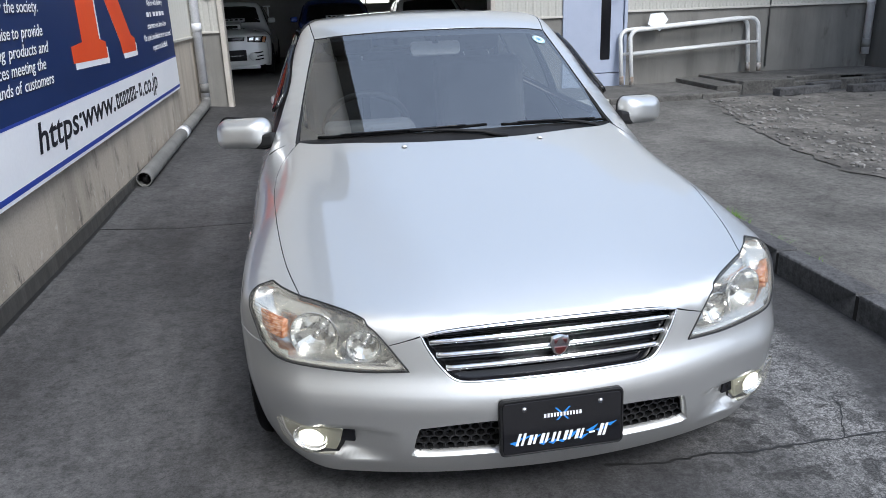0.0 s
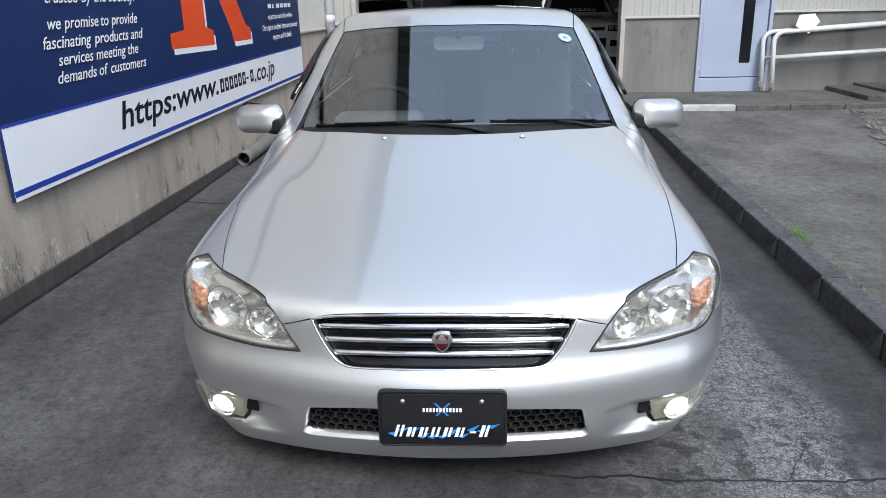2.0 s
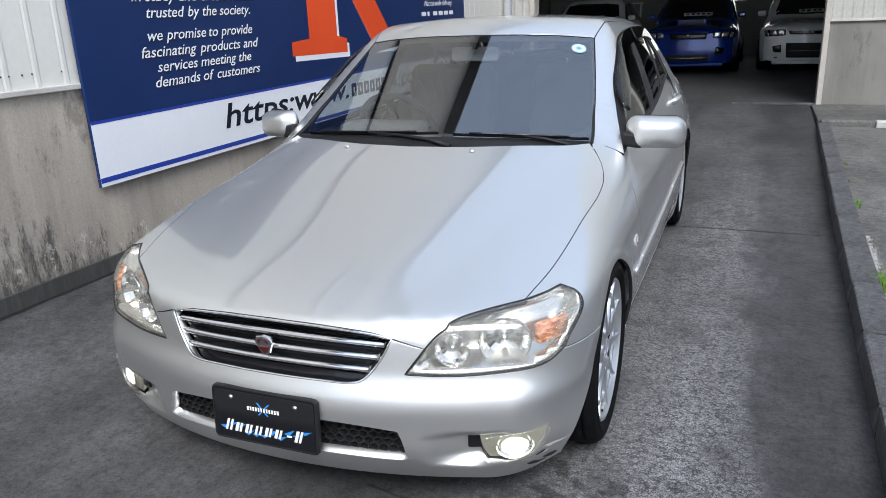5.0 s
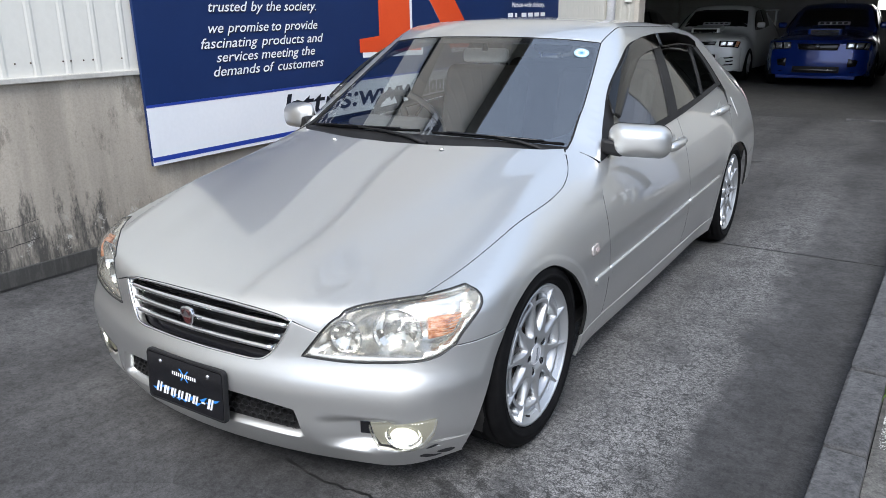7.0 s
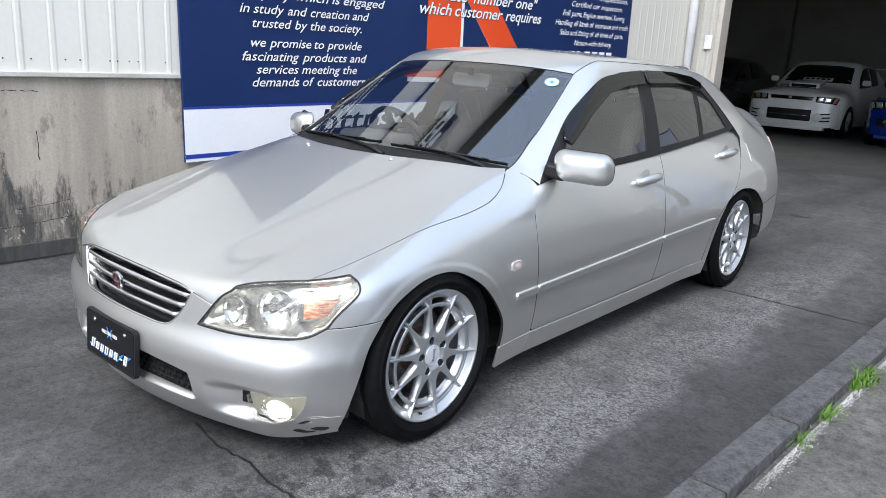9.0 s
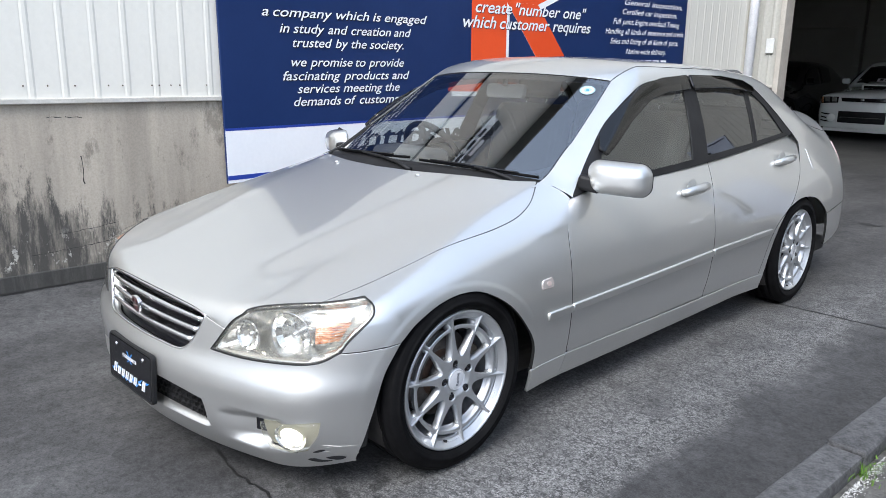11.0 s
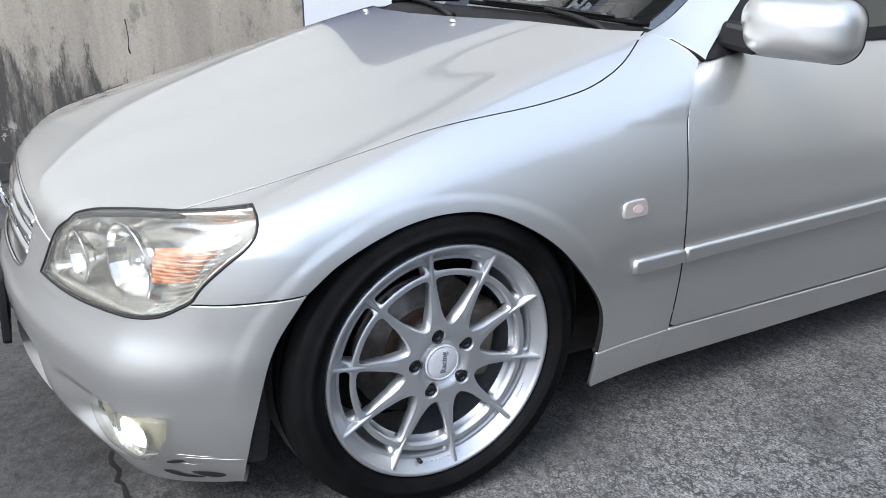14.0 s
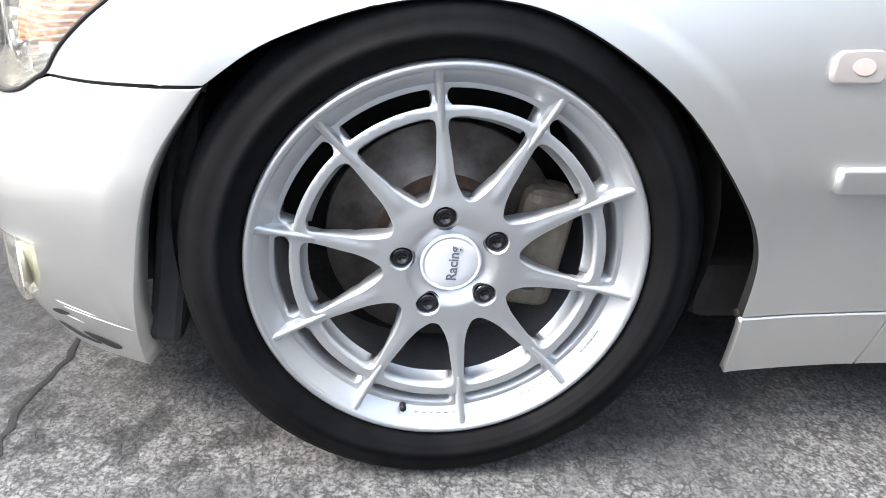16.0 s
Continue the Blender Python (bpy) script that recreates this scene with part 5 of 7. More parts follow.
def concrete(name, dark, pale, scale, lane=False, speck=140, bump=0.35):
    """Worn concrete: blotches, fine grain, pits, and (lane) a strip along the drive where the stones show."""
    ma = material(name, dark, 0.85)
    nt = ma.node_tree
    blotch = noise_of(ma, scale, 8, 0.62, (1, 0.7, 1))
    grain, pits = noise_of(ma, speck, 4, 0.7), noise_of(ma, speck * 0.35, 5, 0.75)
    base = ramp_of(ma, blotch, [(0.34, dark), (0.66, pale)])
    base = mix_of(ma, base, ramp_of(ma, grain, [(0.32, 0.5), (0.62, 1.08)]), 0.8, "MULTIPLY")
    base = mix_of(ma, base, ramp_of(ma, pits, [(0.36, 0.5), (0.5, 1.0), (0.66, 1.2)]), 0.9, "MULTIPLY")
    base = mix_of(ma, base, ramp_of(ma, noise_of(ma, speck * 0.11, 7, 0.72), [(0.36, 0.62), (0.5, 1.0), (0.64, 1.25)]), 0.85, "MULTIPLY")
    height = mix_of(ma, grain, pits, 0.5)
    if lane:
        tc, sep = nt.nodes.new("ShaderNodeTexCoord"), nt.nodes.new("ShaderNodeSeparateXYZ")
        nt.links.new(tc.outputs["Object"], sep.inputs[0])
        edge = noise_of(ma, 2.2, 7, 0.7)
        add = nt.nodes.new("ShaderNodeMath")
        add.operation = "MULTIPLY_ADD"
        add.inputs[1].default_value = 0.5
        nt.links.new(edge, add.inputs[0])
        nt.links.new(sep.outputs["X"], add.inputs[2])
        half = nt.nodes.new("ShaderNodeMath")
        half.operation = "MULTIPLY"
        half.inputs[1].default_value = 0.5
        nt.links.new(add.outputs[0], half.inputs[0])
        strip = ramp_of(ma, half.outputs[0], [(0.30, 0.0), (0.48, 0.65), (0.62, 1.0), (0.72, 1.0), (0.76, 0.0)])
        along = nt.nodes.new("ShaderNodeMapRange")
        along.inputs["From Min"].default_value, along.inputs["From Max"].default_value = -0.7, 0.3
        nt.links.new(sep.outputs["Y"], along.inputs["Value"])
        strip = mix_of(ma, strip, along.outputs[0], 1.0, "MULTIPLY")
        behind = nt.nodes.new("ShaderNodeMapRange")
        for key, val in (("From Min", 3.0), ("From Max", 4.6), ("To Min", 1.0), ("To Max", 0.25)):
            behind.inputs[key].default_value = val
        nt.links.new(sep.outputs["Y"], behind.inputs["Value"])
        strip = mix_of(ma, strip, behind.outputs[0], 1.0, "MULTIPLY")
        strip = mix_of(ma, strip, ramp_of(ma, noise_of(ma, 3.2, 6, 0.65), [(0.34, 0.25), (0.52, 1.0)]), 1.0, "MULTIPLY")
        # crescent pits between the stones, in patches
        cells, where = voronoi_of(ma, 46, 0.04), noise_of(ma, 24, 4, 0.7)
        crescent = mix_of(ma, ramp_of(ma, cells, [(0.05, 1.0), (0.12, 0.0)]), ramp_of(ma, where, [(0.46, 0.0), (0.53, 1.0)]), 1.0, "MULTIPLY")
        stones = mix_of(ma, (0.165, 0.163, 0.160), ramp_of(ma, noise_of(ma, 175, 2, 0.6), [(0.38, 0.35), (0.5, 0.9), (0.62, 1.35)]), 1.0, "MULTIPLY")
        stones = mix_of(ma, stones, ramp_of(ma, noise_of(ma, 62, 3, 0.6), [(0.38, 0.55), (0.5, 1.0), (0.62, 1.3)]), 1.0, "MULTIPLY")
        base = mix_of(ma, base, stones, strip)
        base = mix_of(ma, base, (0.022, 0.022, 0.022), mix_of(ma, crescent, ramp_of(ma, half.outputs[0], [(0.30, 0.2), (0.5, 0.6), (0.66, 0.85), (0.72, 0.85), (0.78, 0.25)]), 1.0, "MULTIPLY"))
        smear = noise_of(ma, 1.0, 5, 0.6, (1.6, 0.35, 1))
        base = mix_of(ma, base, ramp_of(ma, smear, [(0.34, 0.58), (0.5, 1.0), (0.64, 1.38)]), 0.9, "MULTIPLY")
        base = mix_of(ma, base, ramp_of(ma, noise_of(ma, 6.5, 5, 0.65), [(0.33, 0.6), (0.45, 1.0)]), 0.7, "MULTIPLY")
        base = mix_of(ma, base, ramp_of(ma, half.outputs[0], [(0.0, 1.0), (0.25, 0.99), (0.5, 1.0), (0.74, 1.0), (0.80, 0.74)]), 1.0, "MULTIPLY")
        # The colour darkens gradually along the drive towards the gate.
        dulled = nt.nodes.new("ShaderNodeMapRange")
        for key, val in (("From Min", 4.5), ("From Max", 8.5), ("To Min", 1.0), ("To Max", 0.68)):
            dulled.inputs[key].default_value = val
        nt.links.new(sep.outputs["Y"], dulled.inputs["Value"])
        base = mix_of(ma, base, dulled.outputs[0], 1.0, "MULTIPLY")
        spill = nt.nodes.new("ShaderNodeVectorMath")
        spill.operation = "DISTANCE"
        spill.inputs[1].default_value = (0.92, 0.26, 0.0)
        nt.links.new(tc.outputs["Object"], spill.inputs[0])
        spots = mix_of(ma, ramp_of(ma, noise_of(ma, 13, 2, 0.4), [(0.54, 0.0), (0.62, 1.0)]), ramp_of(ma, spill.outputs["Value"], [(0.30, 1.0), (0.62, 0.0)]), 1.0, "MULTIPLY")
        base = mix_of(ma, base, mix_of(ma, base, (0.42, 0.42, 0.42), 1.0, "MULTIPLY"), spots)
        height = mix_of(ma, height, crescent, 0.35, "SUBTRACT")
    into(ma, base, "Base Color")
    into(ma, ramp_of(ma, blotch, [(0.3, 0.92), (0.7, 0.74)]), "Roughness")
    bump_of(ma, height, bump, 0.004)
    return ma


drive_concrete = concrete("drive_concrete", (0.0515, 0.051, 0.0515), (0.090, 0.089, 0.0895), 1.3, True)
path_concrete = concrete("footway_concrete", (0.077, 0.074, 0.068), (0.165, 0.159, 0.146), 1.6)
rubble_ground = concrete("broken_asphalt", (0.068, 0.064, 0.058), (0.19, 0.178, 0.16), 2.2, False, 60, 0.9)
kerb_concrete = concrete("kerb_concrete", (0.060, 0.060, 0.062), (0.110, 0.110, 0.112), 4.5, False, 90, 0.4)
dark_earth = mottled("joint_dirt", (0.012, 0.012, 0.012), (0.03, 0.028, 0.026), 3, 0.9)
tar = mottled("tar_joint", (0.008, 0.008, 0.008), (0.02, 0.02, 0.02), 12, 0.6)


def sheet(name, xs, ys, z_of, ma, thick=0.0):
    v = [(x(y) if callable(x) else x, y, z_of(x(y) if callable(x) else x, y)) for y in ys for x in xs]
    n = len(xs)
    f = [(j * n + i, j * n + i + 1, (j + 1) * n + i + 1, (j + 1) * n + i) for j in range(len(ys) - 1) for i in range(n - 1)]
    if thick:
        k = len(v)
        v += [(a, b, c - thick) for a, b, c in v]
        rim = [j * n for j in range(len(ys))], [j * n + n - 1 for j in range(len(ys))]
        f += [(rim[0][j + 1], rim[0][j], rim[0][j] + k, rim[0][j + 1] + k)[::-1] for j in range(len(ys) - 1)]
        f += [(rim[1][j], rim[1][j + 1], rim[1][j + 1] + k, rim[1][j] + k)[::-1] for j in range(len(ys) - 1)]
        f += [(i + 1, i, i + k, i + 1 + k)[::-1] for i in range(n - 1)]
        e = (len(ys) - 1) * n
        f += [(e + i, e + i + 1, e + i + 1 + k, e + i + k)[::-1] for i in range(n - 1)]
    return mesh_of(name, v, f, ma, False)


ground = solo("ground", sheet("ground", [-300, -40, -8, -2, 2, 8, 40, 300], [-300, -40, -8, 0, 3.4, GATE_Y, 22, 60, 300], lambda x, y: ground_z(y) - 0.035, concrete("far_ground", (0.06, 0.06, 0.06), (0.10, 0.10, 0.10), 0.3)), "grey concrete and asphalt ground", "ground", kind="structure")
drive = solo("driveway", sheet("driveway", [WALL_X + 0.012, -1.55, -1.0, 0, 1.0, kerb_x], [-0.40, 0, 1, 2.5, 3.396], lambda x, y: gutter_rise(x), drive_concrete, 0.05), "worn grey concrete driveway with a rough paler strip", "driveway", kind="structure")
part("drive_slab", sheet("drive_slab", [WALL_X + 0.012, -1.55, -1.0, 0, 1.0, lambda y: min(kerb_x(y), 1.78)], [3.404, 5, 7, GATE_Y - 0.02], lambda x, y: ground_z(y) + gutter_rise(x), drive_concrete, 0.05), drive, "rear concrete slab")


# Never in view: a pale sheet added as a reflector to brighten the bumper.
apron = solo("apron", sheet("apron", [WALL_X + 0.04, 1.6, 7.6], [-14.0, -6, -0.455], lambda x, y: -0.002, concrete("bounce_concrete", (0.19, 0.185, 0.175), (0.26, 0.25, 0.235), 0.8), 0.04), "unseen pale ground sheet added to bounce light onto the car", "pavement", kind="structure")


def jagged(points, step_len, wobble, seed):
    """A wandering line between points."""
    rnd = random.Random(seed)
    out = []
    for a, b in zip(points, points[1:]):
        a, b = Vector(a), Vector(b)
        n = max(2, int((b - a).length / step_len))
        out += [a.lerp(b, i / n) + Vector((rnd.uniform(-wobble, wobble), rnd.uniform(-wobble, wobble), 0)) * (0 < i) for i in range(n)]
    return out + [Vector(points[-1])]


def crack(points, width, seed, parent):
    """A crack: a dark thread of uneven width sunk in the surface."""
    line = jagged([(x, y, 0.0) for x, y in points], 0.025, 0.007, seed)
    rnd = random.Random(seed + 5)
    v, f = [], []
    for i, p in enumerate(line):
        d = (line[min(i + 1, len(line) - 1)] - line[max(i - 1, 0)]).normalized()
        s = Vector((-d.y, d.x, 0)) * width * rnd.uniform(0.35, 1.2)
        v += [p - s + Vector((0, 0, 0.0012)), p + s + Vector((0, 0, 0.0012))]
    f = [(2 * i, 2 * i + 1, 2 * i + 3, 2 * i + 2) for i in range(len(line) - 1)]
    part("crack", mesh_of("crack", v, f, tar, False), parent, "thin dark crack")


crack([(0.20, 0.28), (0.28, 0.265), (0.40, 0.25), (0.54, 0.268), (0.65, 0.246), (0.86, 0.25), (1.10, 0.255), (1.3, 0.27)], 0.0055, 1, drive)
crack([(1.12, 0.50), (1.10, 0.42), (1.03, 0.32), (0.99, 0.25)], 0.0028, 2, drive)
crack([(1.05, 2.28), (1.15, 2.22), (1.2, 2.1), (1.3, 2.08)], 0.003, 4, drive)
joint = mesh_of("slab_joint", [(p.x, p.y, p.z) for q in jagged([(WALL_X + 0.03, 3.4, 0.0355), (-1.55, 3.4, 0.0015), (1.68, 3.4, 0.0015)], 0.05, 0.002, 9) for p in (q - Vector((0, 0.006, 0)), q + Vector((0, 0.006, 0)))], [(2 * i, 2 * i + 1, 2 * i + 3, 2 * i + 2) for i in range(70)], tar, False)
part("slab_joint", joint, drive, "dark joint between the slabs")
stain_dark = mottled("oil_stain", (0.016, 0.016, 0.016), (0.03, 0.03, 0.03), 30, 0.8)
blot = jagged([(1.52, 5.36, 0), (1.60, 5.40, 0), (1.66, 5.33, 0), (1.73, 5.38, 0), (1.70, 5.30, 0), (1.62, 5.27, 0), (1.56, 5.30, 0), (1.52, 5.36, 0)], 0.02, 0.006, 4)[:-1]
part("oil_stain", mesh_of("oil_stain", [(p.x - 1.20, p.y + 0.61, ground_z(p.y + 0.61) + 0.003) for p in blot], [tuple(range(len(blot)))], stain_dark, False), drive, "dark oil blot")

# kerb of separate blocks
kerb = thing("kerb", "row of dark grey concrete kerb blocks", "kerb", kind="structure")
rnd = random.Random(11)
y = -0.75
while y < 6.9:
    y1 = y + 0.6
    t = kerb_z(y + 0.3)
    slope_deg = math.degrees(math.atan(0.024))
    bm = box(0, 0.118, 0.008, 0.592, -0.20, 0.0, 0.010, 2)
    for v in bm.verts:
        v.co.x += rnd.uniform(-0.0015, 0.0015)
        v.co.z += rnd.uniform(-0.0015, 0.0015)
    part("kerb_block", bm, kerb, "", pose(kerb_x(y), y, t + rnd.uniform(-0.004, 0.004), math.degrees(math.atan(0.012)) if y > 3.4 else 0, 0, -slope_deg + rnd.uniform(-0.3, 0.3)), kerb_concrete)
    y = y1
part("kerb_joint", sheet("kerb_joint", [lambda y: kerb_x(y) + 0.004, lambda y: kerb_x(y) + 0.113], [-0.40, 0, 3.4, 6.9], lambda x, y: kerb_z(y) - 0.014, dark_earth, 0.12), kerb, "dirt in the joints")
footway = solo("footway", sheet("footway", [lambda y: kerb_x(y) + 0.121, 2.2, 3.0, 4.2, 7.6], [-0.40, 0, 2, 3.4, 5, 7.06], lambda x, y: kerb_z(y) - 0.046 + 0.004 * math.sin(3 * x + 2 * y), path_concrete, 0.12), "pale grey concrete footway beyond the kerb", "pavement", kind="structure")
part("gutter_gap", sheet("gutter_gap", [lambda y: kerb_x(y) + 0.105, lambda y: kerb_x(y) + 0.15], [-0.40, 0, 3.4, 7.0], lambda x, y: kerb_z(y) - 0.066, dark_earth), footway, "dirt-filled gap")
# broken asphalt in the far corner
rnd = random.Random(21)
edge = [(4.12, 7.02), (3.9, 6.3), (3.72, 5.65), (3.45, 4.6), (3.4, 4.2), (3.2, 3.3), (3.5, 2.7), (4.4, 2.45), (5.6, 2.5), (7.5, 2.3)]
v, f = [], []
for p in jagged([(a, b, 0) for a, b in edge], 0.12, 0.05, 5):
    x, yy = p.x, p.y
    for q in np.linspace(0, 1, 14):
        xx = x + (7.6 - x) * q
        v.append((xx, yy, kerb_z(yy) - 0.046 + 0.012 + (0.014 * noise.noise((xx * 3, yy * 3, 0)) if q > 0 else -0.004)))
f = [(i * 14 + k, (i + 1) * 14 + k, (i + 1) * 14 + k + 1, i * 14 + k + 1) for i in range(len(v) // 14 - 1) for k in range(13)]
part("broken_asphalt", mesh_of("broken_asphalt", v, f, rubble_ground, True), footway, "broken dark asphalt")
crumbs = bmesh.new()
for _ in range(520):
    yy = rnd.uniform(2.5, 6.9)
    x = float(np.interp(yy, [q[1] for q in edge[::-1]], [q[0] for q in edge[::-1]])) + abs(rnd.gauss(0, 0.7)) + 0.02
    if x > 7.5:
        continue
    r = rnd.uniform(0.006, 0.03) * (1 if rnd.random() < 0.93 else 1.8)
    bmesh.ops.create_icosphere(crumbs, subdivisions=1, radius=r, matrix=Matrix.Translation((x, yy, kerb_z(yy) - 0.030)) @ Matrix.Rotation(rnd.uniform(0, 6), 4, "Z") @ Matrix.Diagonal((1, rnd.uniform(0.6, 1.1), rnd.uniform(0.35, 0.7), 1)))
solo("loose_stones", crumbs, "loose grey stones and asphalt crumbs", "gravel", kind="stuff", material=concrete("stone_grey", (0.12, 0.118, 0.11), (0.30, 0.29, 0.27), 6))

# grass tufts and white grit along the kerb
grass_green = mottled("grass_blade", (0.075, 0.165, 0.016), (0.13, 0.25, 0.03), 30, 0.6, 90, 0.1, 0.001)


def tuft(x, y, n, high, seed):
    rnd = random.Random(seed)
    v, f = [], []
    for _ in range(n):
        a, lean, h = rnd.uniform(0, 6.28), rnd.uniform(0.2, 1.1), high * rnd.uniform(0.35, 0.85)
        bx, by, w = rnd.gauss(0, 0.022), rnd.gauss(0, 0.035), rnd.uniform(0.003, 0.006)
        for k in range(4):
            t = k / 3
            px, py, pz = bx + math.cos(a) * lean * h * t * t, by + math.sin(a) * lean * h * t * t, h * t * (1 - 0.35 * lean * t)
            ww = w * (1 - t * 0.92)
            v += [(px - math.sin(a) * ww, py + math.cos(a) * ww, pz), (px + math.sin(a) * ww, py - math.cos(a) * ww, pz)]
        b = len(v) - 8
        f += [(b + 2 * k, b + 2 * k + 1, b + 2 * k + 3, b + 2 * k + 2) for k in range(3)]
    solo("grass_tuft", mesh_of("grass_tuft", v, f, grass_green, False), "small bright green grass tuft in the kerb gap", "grass", pose(x, y, kerb_z(y) - 0.06), "grass tufts along the kerb", "stuff")


for k, (y, n, high) in enumerate(((1.60, 46, 0.075), (1.72, 22, 0.05), (1.86, 50, 0.085), (1.96, 40, 0.08), (2.28, 90, 0.12), (2.36, 80, 0.12), (2.44, 40, 0.09), (3.05, 16, 0.05), (3.9, 40, 0.09), (4.6, 20, 0.06), (5.2, 22, 0.07))):
    tuft(kerb_x(y) + 0.132, y, n, high, 40 + k)
rnd = random.Random(8)
gv, gf = [], []
for _ in range(3200):
    y = rnd.uniform(1.1, 3.2)
    w = abs(rnd.gauss(0, 0.016)) + 0.136
    if abs(math.sin(y * 2.3 + 0.6)) < 0.2 or rnd.random() > 0.35 + 0.65 * abs(math.sin(y * 5.1)):
        continue
    r = rnd.uniform(0.0008, 0.0027)
    x0, z0, b = kerb_x(y) + w, kerb_z(y) - 0.046 + 0.4 * r, len(gv)
    gv += [(x0 + r, y, z0), (x0, y + r, z0), (x0 - r, y, z0), (x0, y - r, z0), (x0, y, z0 + 0.7 * r), (x0, y, z0 - 0.7 * r)]
    gf += [(b + i, b + (i + 1) % 4, b + 4) for i in range(4)] + [(b + (i + 1) % 4, b + i, b + 5) for i in range(4)]
solo("white_grit", mesh_of("white_grit", gv, gf, material("white_grit", (0.55, 0.55, 0.53), 0.8), False), "white grit spilled beside the kerb", "gravel", kind="stuff")

# ---- long wall: concrete base, steel cladding above, printed banner ----
def stained_wall(name, dark, pale, tint, mould=False, grime=0.0):
    """Cast concrete with vertical run marks, patches and small holes."""
    ma = material(name, pale, 0.85)
    runs = noise_of(ma, 2.6, 7, 0.65, (1.0, 1.0, 0.09))
    patch, fine, moss = noise_of(ma, 1.3, 6, 0.6), noise_of(ma, 90, 4, 0.6), noise_of(ma, 5.5, 8, 0.72, (1, 1, 0.45))
    base = ramp_of(ma, patch, [(0.3, pale), (0.7, tint)])
    base = mix_of(ma, base, ramp_of(ma, runs, [(0.36, 0.50), (0.55, 1.0)]), 0.55, "MULTIPLY")
    base = mix_of(ma, base, ramp_of(ma, moss, [(0.34, dark), (0.42, (1.0, 1.0, 1.0))]), 0.5, "MULTIPLY")
    base = mix_of(ma, base, ramp_of(ma, fine, [(0.3, 0.78), (0.6, 1.0)]), 0.7, "MULTIPLY")
    if mould:
        nt = ma.node_tree
        tc, sep = nt.nodes.new("ShaderNodeTexCoord"), nt.nodes.new("ShaderNodeSeparateXYZ")
        nt.links.new(tc.outputs["Object"], sep.inputs[0])
        rise, reach = nt.nodes.new("ShaderNodeMapRange"), nt.nodes.new("ShaderNodeMapRange")
        for node, key, lo, hi, a, b in ((rise, "Z", 0.05, 0.75, 0.32, -0.06), (reach, "Y", 0.1, 1.8, 0.15 + grime, grime - 0.20)):
            for k, val in (("From Min", lo), ("From Max", hi), ("To Min", a), ("To Max", b)):
                node.inputs[k].default_value = val
            nt.links.new(sep.outputs[key], node.inputs["Value"])
        total = mix_of(ma, mix_of(ma, noise_of(ma, 9.0, 12, 0.80, (1, 1, 0.28)), rise.outputs[0], 1.0, "ADD"), reach.outputs[0], 1.0, "ADD")
        streak = ramp_of(ma, noise_of(ma, 16, 8, 0.75, (1, 1, 0.16)), [(0.36, 0.30 + 1.6 * grime), (0.54, 1.0)])
        base = mix_of(ma, base, (0.042 - 0.04 * grime, 0.042 - 0.04 * grime, 0.040 - 0.04 * grime), mix_of(ma, ramp_of(ma, total, [(0.60, 0.0), (0.70, 0.9)]), streak, 1.0, "MULTIPLY"))
        peel = mix_of(ma, ramp_of(ma, noise_of(ma, 14, 9, 0.75, (1, 1, 0.7)), [(0.575, 0.0), (0.60, 0.85)]), ramp_of(ma, sep.outputs["Z"], [(0.14, 0.0), (0.17, 1.0), (0.26, 0.8), (0.36, 0.0)]), 1.0, "MULTIPLY")
        base = mix_of(ma, base, (0.60, 0.58, 0.52), peel)
        lower = ramp_of(ma, sep.outputs["Z"], [(0.25, (0.92, 0.925, 0.93)), (0.85, (1.0, 1.0, 1.0))])
        base = mix_of(ma, base, lower, 1.0, "MULTIPLY")
    into(ma, base, "Base Color")
    bump_of(ma, mix_of(ma, fine, moss, 0.4), 0.35, 0.004)
    return ma


wall_concrete = stained_wall("wall_concrete", (0.16, 0.16, 0.15), (0.54, 0.485, 0.40), (0.45, 0.40, 0.33), True)
footing_concrete = stained_wall("footing_concrete", (0.12, 0.12, 0.115), (0.36, 0.345, 0.31), (0.27, 0.258, 0.235), True, 0.34)
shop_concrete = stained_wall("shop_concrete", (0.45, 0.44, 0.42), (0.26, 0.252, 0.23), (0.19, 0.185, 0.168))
cladding = mottled("cream_cladding", (0.68, 0.665, 0.60), (0.76, 0.745, 0.68), 1.6, 0.45, 30, 0.05, 0.002, 0.0, (1, 1, 0.25), dusk=0.92)
ledge_paint = mottled("ledge_paint", (0.50, 0.48, 0.43), (0.60, 0.58, 0.53), 3, 0.6)


def ribbed(u0, u1, z0, z1, pitch, depth):
    """Steel cladding in the plane (u, z) with narrow standing ribs; it faces +w."""
    prof = []
    u = u0
    while u < u1 - 1e-6:
        e = min(u + pitch, u1)
        prof += [(u, 0.0), (u + 0.012, depth), (u + 0.030, depth), (u + 0.042, 0.0)] if e - u > 0.06 else [(u, 0.0)]
        u = e
    prof.append((u1, 0.0))
    v = [(a, w, z) for a, w in prof for z in (z0, z1)]
    f = [(2 * i, 2 * i + 2, 2 * i + 3, 2 * i + 1) for i in range(len(prof) - 1)]
    return v, f


def clad_panels(parent, places, width, z0, z1, depth, ma):
    """Single cladding panels, each with one rib, lapped side by side."""
    v, f = ribbed(0.0, width - 0.002, z0, z1, width, depth)
    me = mesh_of("cladding_panel", [(u, -w, z) for u, w, z in v], [t[::-1] for t in f], ma, False)
    for m in places:
        part("cladding_panel", me, parent, "", m)


